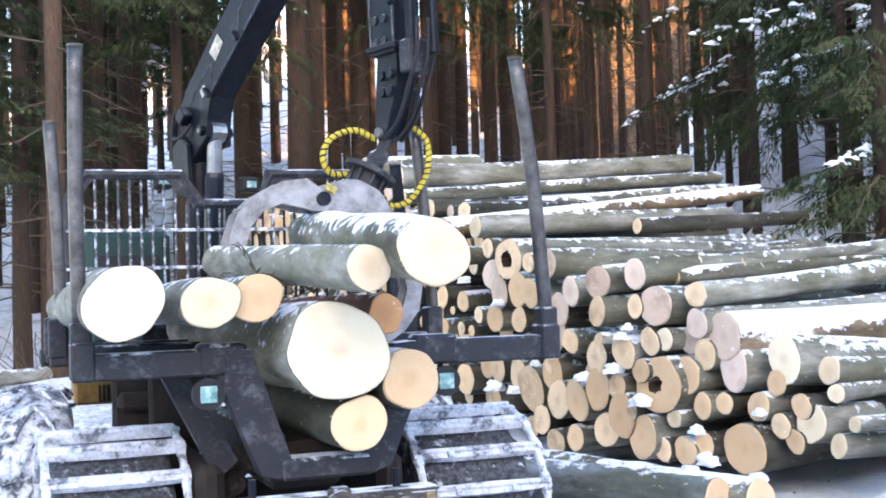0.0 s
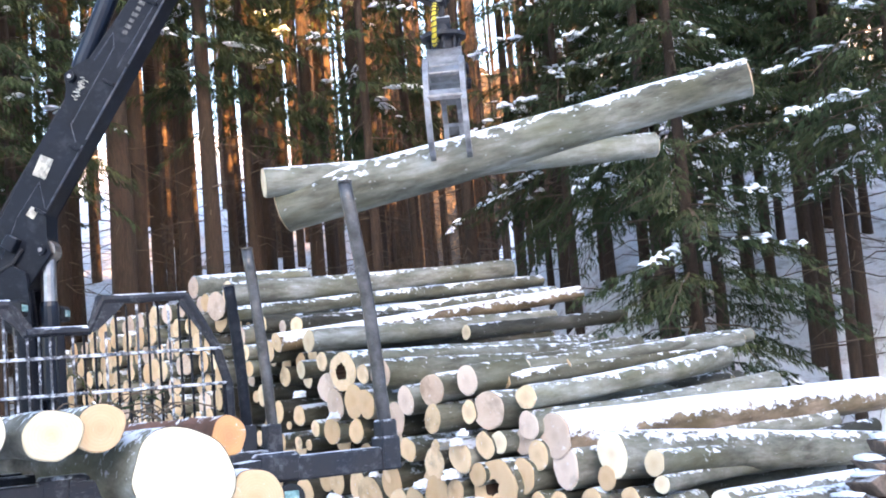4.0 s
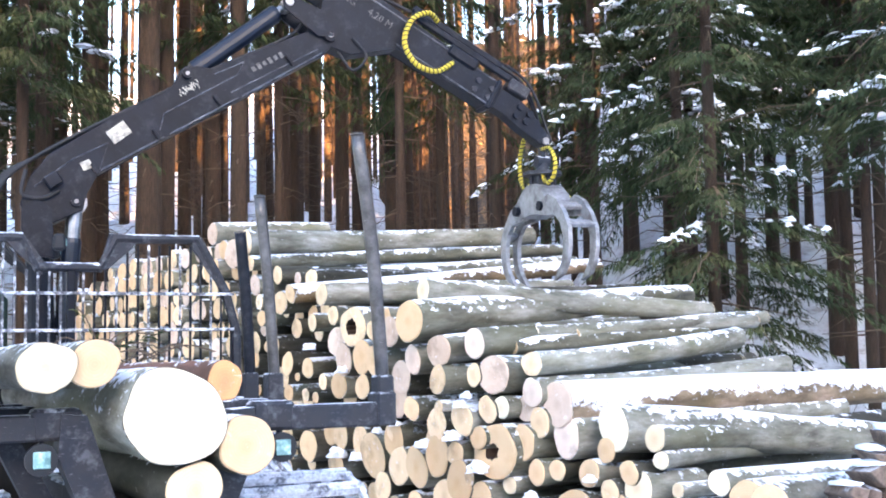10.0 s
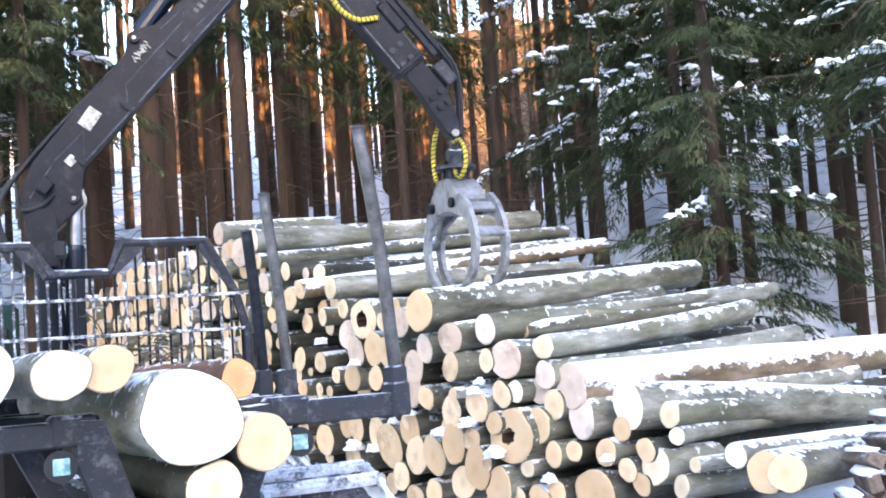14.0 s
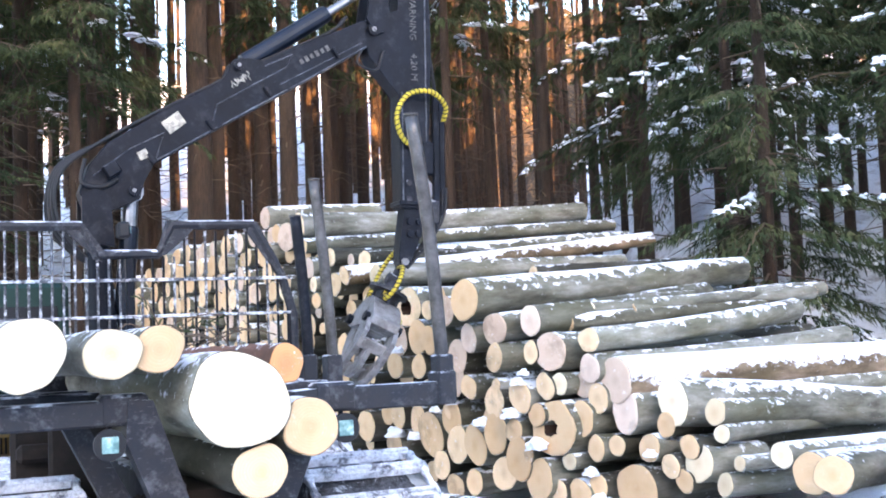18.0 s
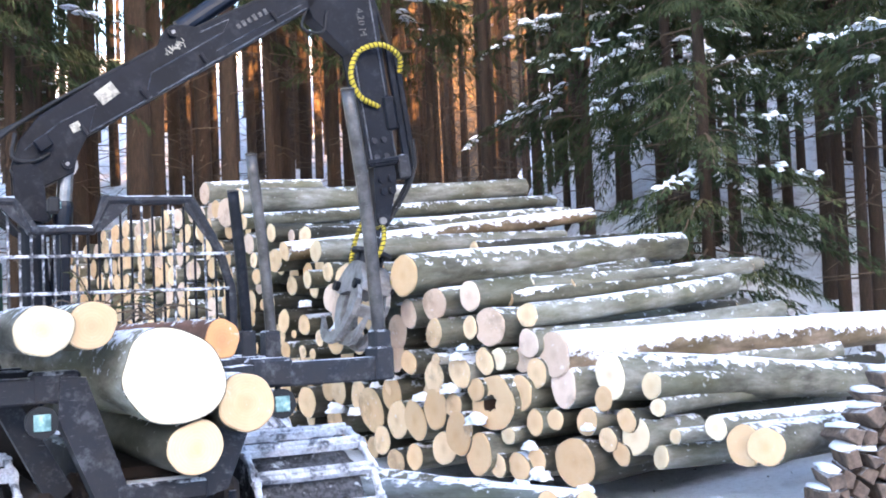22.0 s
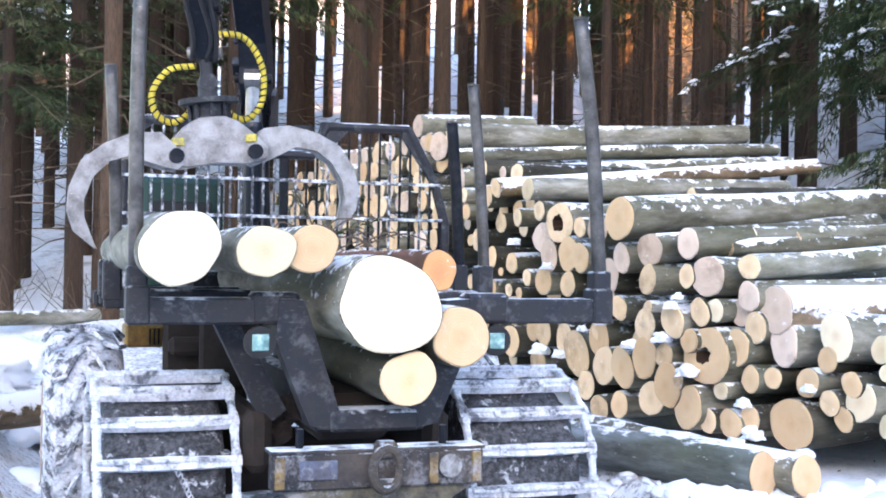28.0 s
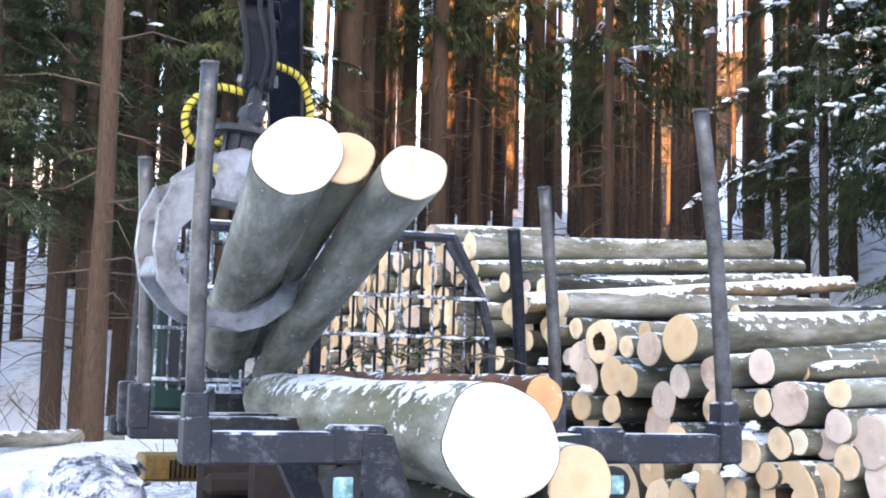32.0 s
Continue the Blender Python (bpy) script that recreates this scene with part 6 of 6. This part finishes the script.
SPLIT = steel("split_weathered_wood", (0.2, 0.14, 0.1), (0.06, 0.043, 0.033), 0.9, 0, 0.5, 11, (0.3, 0.22, 0.15))
rf = random.Random(3)
k = 0
for row in range(8):
    z = 0.08 + row * 0.128
    for col in range(18):
        x = 4.28 + col * 0.145 + (row % 2) * 0.07 + 0.1 * row + rf.uniform(-0.02, 0.02)
        if x > 6.6:
            continue
        k += 1
        up = row == 7 or 4.28 + 0.145 * 0.6 > x - 0.1 * row
        firewood(x, -0.42 + 0.12 * (x - 4.3) * -0.6 + rf.uniform(-0.04, 0.04), z + rf.uniform(-0.01, 0.01), rf.uniform(0.072, 0.092), k, up or rf.random() < 0.22)


def brush(x, y, z, count, size, seed, green, label, flat=False):
    """A tangle of thin twigs; some carry needles."""
    rnd = random.Random(seed)
    bm = bmesh.new()
    sh = Sheet()
    for _ in range(count):
        p = Vector((rnd.uniform(-0.3, 0.3) * size, rnd.uniform(-0.3, 0.3) * size, 0))
        d = Vector((rnd.uniform(-1, 1), rnd.uniform(-1, 1), rnd.uniform(-0.1, 0.35) if flat else rnd.uniform(0.4, 1.6))).normalized()
        l = size * rnd.uniform(0.5, 1.3)
        pts = [p, p + d * l * 0.5 + Vector((rnd.uniform(-0.06, 0.06), rnd.uniform(-0.06, 0.06), 0.04)), p + d * l + Vector((0, 0, -0.1 * l if flat else 0))]
        tube(bm, bent(pts, 3), 0.0045, 4)
        if rnd.random() < green:
            for q in range(9):
                twig(sh, pts[0].lerp(pts[2], q / 9), (d + Vector((rnd.uniform(-1, 1), rnd.uniform(-1, 1), rnd.uniform(-0.5, 0.3)))).normalized(), 0.08, 0.007, rnd)
    ob = part("brushwood", bm, TWIG)
    ob.matrix_basis = pose(x, y, z)
    tagged(ob, label, "twigs", kind="stuff")
    if sh.f:
        g = tagged(new("needle_sprays", sh.mesh("needle_sprays", (NEEDLES,))), kind="stuff")
        g.parent = ob


brush(-0.3, 0.5, 1.68, 9, 0.34, 1, 0.5, "thin twigs and a green spruce spray lying on the load", True)
brush(0.0, 0.3, 1.62, 7, 0.34, 2, 0.0, "thin twigs lying on the load", True)
rb = random.Random(17)
for i in range(46):
    if i < 22:
        x, y = rb.uniform(8.5, 17), rb.uniform(3.5, 13)
    else:
        x, y = rb.uniform(-6, 0.5), rb.uniform(8, 18)
    brush(x, y, height(x, y) - 0.03, 9, rb.uniform(0.5, 1.1), 50 + i, 0.0, "bare saplings and twigs sticking out of the snow")


# bark and chips strewn over the trodden snow
rc = random.Random(23)
litter = bmesh.new()
for i in range(900):
    x, y = rc.gauss(0.6, 2.2), rc.uniform(-2.5, 4.5)
    if abs(x) > 6:
        continue
    m = Matrix.Translation((x, y, height(x, y) + 0.012)) @ Euler((rc.uniform(-0.4, 0.4), rc.uniform(-0.4, 0.4), rc.uniform(0, 6.28))).to_matrix().to_4x4()
    s = rc.uniform(0.006, 0.026)
    vs = [litter.verts.new(m @ Vector(p)) for p in ((-s, -s * 0.3, 0), (s, -s * 0.35, 0.004), (s * 0.8, s * 0.3, 0.012), (-s * 0.7, s * 0.35, 0.008))]
    litter.faces.new(vs)
tagged(part("bark_litter", litter, WOOD_ROT), "dark bark chips strewn over the trodden snow", "litter", kind="stuff")


def powder(name, count, size, seed):
    """Loose snow shaken off a bough: many tiny flakes in a falling veil."""
    rnd = random.Random(seed)
    vs, fs = [], []
    for _ in range(count):
        c = Vector((rnd.gauss(0, size[0]), rnd.gauss(0, size[1]), rnd.gauss(0, size[2])))
        s = rnd.uniform(0.0015, 0.0042)
        k = len(vs)
        a = rnd.uniform(0, 3.1)
        d = Vector((math.cos(a), math.sin(a), 0)) * s
        vs += [c - d, c + Vector((0, 0, -s * 1.6)), c + d, c + Vector((0, 0, s * 1.6))]
        fs.append((k, k + 1, k + 2, k + 3))
    me = bpy.data.meshes.new(name)
    me.from_pydata(vs, [], fs)
    me.materials.append(SNOW)
    return tagged(new(name, me), "veil of powder snow falling from a spruce bough", "snow", kind="stuff")


POWDER = [powder("powder_snow", 9000, (0.2, 0.25, 0.75), 5), powder("powder_snow", 3000, (0.4, 0.35, 0.4), 6)]


# ---- what moves ----
def lay(p, q):
    """The pose of a log that runs from p to q."""
    return Matrix.Translation(p) @ (Vector(q) - Vector(p)).to_track_quat("X", "Z").to_matrix().to_4x4()


def along(rows, t):
    """The value at t of rows of (seconds, value), eased from row to row."""
    for (a, u), (b, v) in zip(rows, rows[1:]):
        if t <= b:
            return u + (v - u) * (0.5 * (t - a) / (b - a) + 0.5 * step(a, b, t))
    return rows[-1][1]


def aim(a, b):
    """A pose at a whose x axis points to b, within the upright plane of the boom."""
    d = b - a
    return Matrix.Translation(a) @ Matrix.Rotation(-math.atan2(d.z, d.x), 4, "Y")


SLEW = [(0, -69.5), (0.5, -60.7), (1, -68.6), (1.5, -68.7), (2, -63.0), (2.5, -54.7), (3, -45.6), (3.5, -40.1), (5.5, -13.8), (6, -7.5), (6.5, -5.2), (7, -2.8), (7.5, -1.9), (8, -2.5), (8.5, -3.2), (9, -3.9), (9.5, -3.7), (10, -7.5), (10.5, -13.5), (11, -12.1), (11.5, -12.7), (12, -11.5), (12.5, -10.9), (13, -10.4), (13.5, -11.2), (14, -13.6), (14.5, -13.2), (16.5, -20.6), (17, -13.5), (17.5, -3.9), (18, -1.0), (18.5, -0.7), (19, -0.7), (19.5, -2.3), (20, -1.9), (20.5, -0.2), (21, -1.2), (21.5, -1.6), (22, -5.4), (22.5, -8.6), (23, -11.3), (23.5, -19.3), (24, -21.9), (24.5, -38.8), (25, -51.1), (25.5, -67.8), (27.5, -108.7), (28, -107.6), (28.5, -108.1), (29, -108.3), (29.5, -107.9), (30, -107.7), (30.5, -108.7), (31, -106.7), (31.5, -106.2), (32, -106.9)]
LIFT = [(0, 42.1), (0.5, 36.0), (1, 42.6), (1.5, 47.2), (2, 65.9), (2.5, 85.7), (3, 85.7), (3.5, 65.7), (5.5, 35.8), (6, 28.4), (6.5, 27.4), (7, 24.0), (7.5, 22.2), (8, 21.5), (8.5, 21.1), (9, 24.2), (9.5, 28.8), (10, 33.7), (10.5, 44.4), (11, 44.5), (11.5, 44.9), (12, 45.2), (12.5, 44.0), (13, 41.9), (13.5, 43.2), (14, 50.4), (14.5, 50.5), (16.5, 48.3), (17, 40.9), (17.5, 36.6), (18, 32.6), (18.5, 32.7), (19, 32.6), (19.5, 32.7), (20, 32.4), (20.5, 30.1), (21, 31.7), (21.5, 33.9), (22, 34.1), (22.5, 31.0), (23, 31.3), (23.5, 31.6), (24, 35.5), (24.5, 37.0), (25, 43.1), (25.5, 44.9), (27.5, 51.5), (28, 45.0), (28.5, 44.8), (29, 44.4), (29.5, 43.6), (30, 43.6), (30.5, 41.7), (31, 39.6), (31.5, 45.9), (32, 51.5)]
REACH = [(0, 2.69), (0.5, 3.45), (1, 2.99), (1.5, 2.7), (2, 2.72), (2.5, 2.57), (3, 2.74), (3.5, 3.7), (5.5, 4.43), (6, 4.81), (6.5, 4.85), (7, 4.99), (7.5, 5.12), (8, 5.12), (8.5, 5.12), (9, 5.07), (9.5, 4.64), (10, 4.86), (10.5, 4.14), (11, 4.25), (11.5, 4.21), (12, 4.01), (12.5, 3.91), (13, 4.05), (13.5, 4.01), (14, 3.75), (14.5, 3.65), (16.5, 2.17), (17, 2.29), (17.5, 2.67), (18, 2.89), (18.5, 3.44), (19, 3.25), (19.5, 2.74), (20, 2.58), (20.5, 3.19), (21, 3.24), (21.5, 3.25), (22, 3.21), (22.5, 3.41), (23, 3.46), (23.5, 3.35), (24, 3.59), (24.5, 3.42), (25, 3.5), (25.5, 3.09), (27.5, 2.61), (28, 2.63), (28.5, 2.65), (29, 2.77), (29.5, 2.89), (30, 2.89), (30.5, 2.79), (31, 2.83), (31.5, 2.76), (32, 2.79)]
TIP_Z = [(0, 2.76), (0.5, 2.64), (1, 2.85), (1.5, 3.0), (2, 3.92), (2.5, 4.75), (3, 4.99), (3.5, 5.26), (5.5, 3.93), (6, 3.32), (6.5, 3.26), (7, 3.08), (7.5, 3.09), (8, 3.07), (8.5, 3.07), (9, 3.34), (9.5, 3.55), (10, 3.76), (10.5, 3.63), (11, 3.7), (11.5, 3.57), (12, 3.64), (12.5, 3.38), (13, 3.18), (13.5, 3.28), (14, 3.6), (14.5, 3.73), (16.5, 3.08), (17, 2.77), (17.5, 2.76), (18, 2.34), (18.5, 2.74), (19, 2.62), (19.5, 2.37), (20, 2.38), (20.5, 2.44), (21, 2.6), (21.5, 2.56), (22, 2.48), (22.5, 2.62), (23, 2.38), (23.5, 2.74), (24, 2.81), (24.5, 3.09), (25, 3.19), (25.5, 3.35), (27.5, 3.21), (28, 2.91), (28.5, 2.9), (29, 2.91), (29.5, 2.9), (30, 2.9), (30.5, 2.78), (31, 2.68), (31.5, 2.97), (32, 3.27)]
THICK_LOG = [
    (0, lay((0.59, 2.43, 2.04), (0.06, -1.52, 1.80))),
    (0.5, lay((0.93, 2.31, 2.02), (0.37, -1.65, 1.84))),
    (1.0, lay((1.21, 2.31, 2.05), (0.47, -1.62, 2.10))),
    (1.5, lay((1.08, 2.47, 2.01), (0.60, -1.49, 2.28))),
    (2, lay((1.07, 2.67, 2.34), (0.88, -1.30, 2.84))),
    (2.5, lay((1.07, 2.88, 3.34), (1.22, -1.10, 3.67))),
    (3, lay((1.29, 2.96, 3.62), (2.23, -0.93, 4.18))),
    (3.5, lay((1.57, 2.85, 3.43), (3.54, -0.56, 4.11))),
    (5.5, lay((2.88, 3.04, 2.75), (6.61, 4.38, 3.24))),
    (6, lay((2.98, 3.02, 2.21), (6.67, 4.55, 2.28))),
    (7, lay((3.24, 3.55, 1.93), (7.14, 4.35, 2.22))),
    (32, lay((3.24, 3.55, 1.93), (7.14, 4.35, 2.22))),
]
SLIM_LOG = [
    (0, lay((-0.15, 2.51, 1.87), (-0.10, -1.09, 1.74))),
    (0.5, lay((0.25, 2.36, 1.89), (0.27, -1.23, 1.59))),
    (1.0, lay((0.43, 2.40, 1.87), (0.48, -1.19, 1.75))),
    (1.5, lay((0.34, 2.55, 1.87), (0.58, -1.04, 1.91))),
    (2, lay((0.53, 2.66, 2.82), (0.73, -0.92, 2.53))),
    (2.5, lay((0.65, 2.84, 3.80), (0.92, -0.72, 3.33))),
    (3, lay((0.88, 2.91, 4.06), (1.79, -0.54, 3.95))),
    (3.5, lay((1.21, 2.77, 3.78), (3.88, 0.37, 4.02))),
    (5.5, lay((3.08, 2.68, 2.83), (6.31, 4.24, 3.00))),
    (6, lay((3.19, 2.74, 2.50), (6.43, 4.29, 2.18))),
    (7, lay((3.50, 3.75, 2.23), (7.09, 3.87, 2.04))),
    (12.3, lay((3.50, 3.75, 2.23), (7.09, 3.87, 2.04))),
    (12.5, lay((3.50, 4.20, 2.21), (7.09, 4.32, 2.09))),
    (12.7, lay((3.55, 4.47, 1.98), (7.14, 4.62, 1.94))),
    (32, lay((3.55, 4.47, 1.98), (7.14, 4.62, 1.94))),
]
BROAD_LOG = [
    (0, lay((-1.13, -0.35, 1.60), (-1.11, 3.65, 1.60))),
    (28.2, lay((-1.13, -0.35, 1.60), (-1.11, 3.65, 1.60))),
    (29, lay((-1.15, -0.28, 1.61), (-0.32, 3.61, 2.06))),
    (29.5, lay((-1.15, -0.31, 1.63), (-0.33, 3.58, 2.08))),
    (30, lay((-1.16, -0.35, 1.62), (-0.32, 3.54, 2.05))),
    (30.5, lay((-1.15, -0.29, 1.59), (-0.26, 3.59, 1.98))),
    (31, lay((-1.10, -0.28, 1.61), (-0.06, 3.58, 1.89))),
    (31.5, lay((-1.03, 0.06, 2.18), (-0.49, 3.98, 1.60))),
    (32, lay((-0.91, -0.02, 2.56), (-0.47, 3.87, 1.73))),
]
ROUND_LOG = [
    (0, lay((-0.71, -0.35, 1.585), (-0.69, 3.65, 1.585))),
    (28.2, lay((-0.71, -0.35, 1.585), (-0.69, 3.65, 1.585))),
    (29, lay((-0.74, -0.40, 1.60), (0.18, 3.48, 2.01))),
    (29.5, lay((-0.75, -0.41, 1.60), (0.21, 3.44, 2.05))),
    (30, lay((-0.71, -0.46, 1.58), (0.22, 3.41, 1.98))),
    (30.5, lay((-0.72, -0.44, 1.57), (0.25, 3.42, 1.91))),
    (31, lay((-0.70, -0.50, 1.58), (0.42, 3.34, 1.80))),
    (31.5, lay((-0.57, -0.12, 2.12), (-0.13, 3.81, 1.49))),
    (32, lay((-0.43, -0.19, 2.49), (-0.16, 3.69, 1.57))),
]
SHORT_LOG = [
    (0, lay((-0.46, -0.30, 1.60), (-0.44, 3.70, 1.60))),
    (28.2, lay((-0.46, -0.30, 1.60), (-0.44, 3.70, 1.60))),
    (29, lay((-1.02, -0.21, 1.88), (-0.03, 3.65, 2.22))),
    (29.5, lay((-0.98, -0.25, 1.84), (-0.04, 3.62, 2.24))),
    (30, lay((-0.92, -0.29, 1.78), (-0.03, 3.59, 2.18))),
    (30.5, lay((-0.91, -0.26, 1.74), (0.01, 3.62, 2.11))),
    (31, lay((-0.88, -0.25, 1.77), (0.20, 3.59, 2.01))),
    (31.5, lay((-0.77, 0.06, 2.25), (-0.28, 3.98, 1.65))),
    (32, lay((-0.69, 0.00, 2.56), (-0.30, 3.91, 1.78))),
]
TURN = [(0, 0), (1, 5), (2, 12), (3, 35), (3.5, 52), (5.5, 80), (7, 86), (14.5, 86), (23, 88), (24.5, 70), (25, 20), (25.5, 10), (27.5, 0), (31, -3), (32, 12)]
SWAY = [(0, 28), (0.5, 12), (1, 18), (1.5, 10), (2, 5), (3, 0), (14.5, 0), (16.5, -12), (17, 14), (17.5, 18), (18, 28), (18.5, 20), (19, 2), (19.5, 4), (20, 30), (20.5, 32), (21, -8), (21.5, 13), (22, 18), (22.5, 8), (23, 9), (24, 8), (25, -24), (25.5, -10), (31, 0), (31.5, 4), (32, 8)]
GRIP = [(0, 38), (6.5, 38), (7.5, 30), (8.5, 16), (9.8, 18), (10.5, 55), (11, 25), (11.5, 45), (12, 20), (12.5, 55), (13.5, 58), (14, 40), (14.5, 28), (16.5, 90), (17, 112), (25.5, 112), (27.5, 2), (28, 0), (28.5, 14), (29, 32), (30, 35), (31, 38), (31.5, 60), (32, 76)]


# where the shaken snow falls, and its height as it sinks from the crowns into the drifts
FALL_A = (7.36, 3.78)
FALL_B = (7.15, 3.7)
SINK = ((0, 9.0), (4.5, 9.0), (5.5, 5.2), (6.0, 3.9), (7.0, 2.4), (8.0, 0.9), (9.0, -2.5), (31.0, -2.5))


def motions():
    times = [k * 0.25 for k in range(129)]
    rows = {k: [] for k in CRANE_PART}
    held, left, right = [], [], []
    for t in times:
        spin = Matrix.Rotation(radians(along(SLEW, t)), 4, "Z")
        el, u, z = radians(along(LIFT, t)), along(REACH, t), along(TIP_Z, t)
        knee = PIVOT + Vector((BOOM * math.cos(el), 0, BOOM * math.sin(el)))
        tip = Vector((u, 0, z))
        boom = aim(PIVOT, knee)
        stick = aim(knee, tip) @ Matrix.Rotation(math.asin(DROP / (tip - knee).length), 4, "Y")
        rows["pillar"].append((t, spin))
        rows["boom"].append((t, spin @ boom))
        rows["stick"].append((t, spin @ stick))
        rows["extension"].append((t, spin @ Matrix.Translation(tip) @ stick.to_3x3().to_4x4()))
        foot, head = Vector((0.18, 0, 1.75)), boom @ Vector((0.326, 0, -0.098))
        rows["lift_barrel"].append((t, spin @ aim(foot, head)))
        rows["lift_rod"].append((t, spin @ aim(head, foot)))
        foot, head = boom @ Vector((1.8, 0, 0.37)), stick @ Vector((-0.49, 0, 0.055))
        rows["tilt_barrel"].append((t, spin @ aim(foot, head)))
        rows["tilt_rod"].append((t, spin @ aim(head, foot)))
        at = Matrix.Translation((0.048, 4.347, 0)) @ spin @ tip
        held.append((t, Matrix.Translation(at) @ Matrix.Rotation(radians(along(SWAY, t)), 4, "Y") @ Matrix.Rotation(radians(along(TURN, t)), 4, "Z")))
        for sx, _ in CLAWS:
            m = Matrix.Translation((sx * 0.26, 0, -0.69)) @ Matrix.Rotation(radians(sx * along(GRIP, t)), 4, "Y")
            (left if sx < 0 else right).append((t, m))
    for k, r in rows.items():
        if r:
            walk(CRANE_PART[k], r)
    walk(GRAPPLE, held)
    for sx, k in CLAWS:
        walk(k, left if sx < 0 else right)
    for key, r in (("thick", THICK_LOG), ("slim", SLIM_LOG), ("broad", BROAD_LOG), ("round", ROUND_LOG), ("short", SHORT_LOG)):
        walk(MOVED[key], r)

    for ob, (x, y), late in zip(POWDER, (FALL_A, FALL_B), (0.0, 0.6)):
        walk(ob, [(0 if t == 0 else 32 if t == 31 else t + late, pose(x + 0.02 * t * (t < 10), y, z)) for t, z in SINK])


motions()
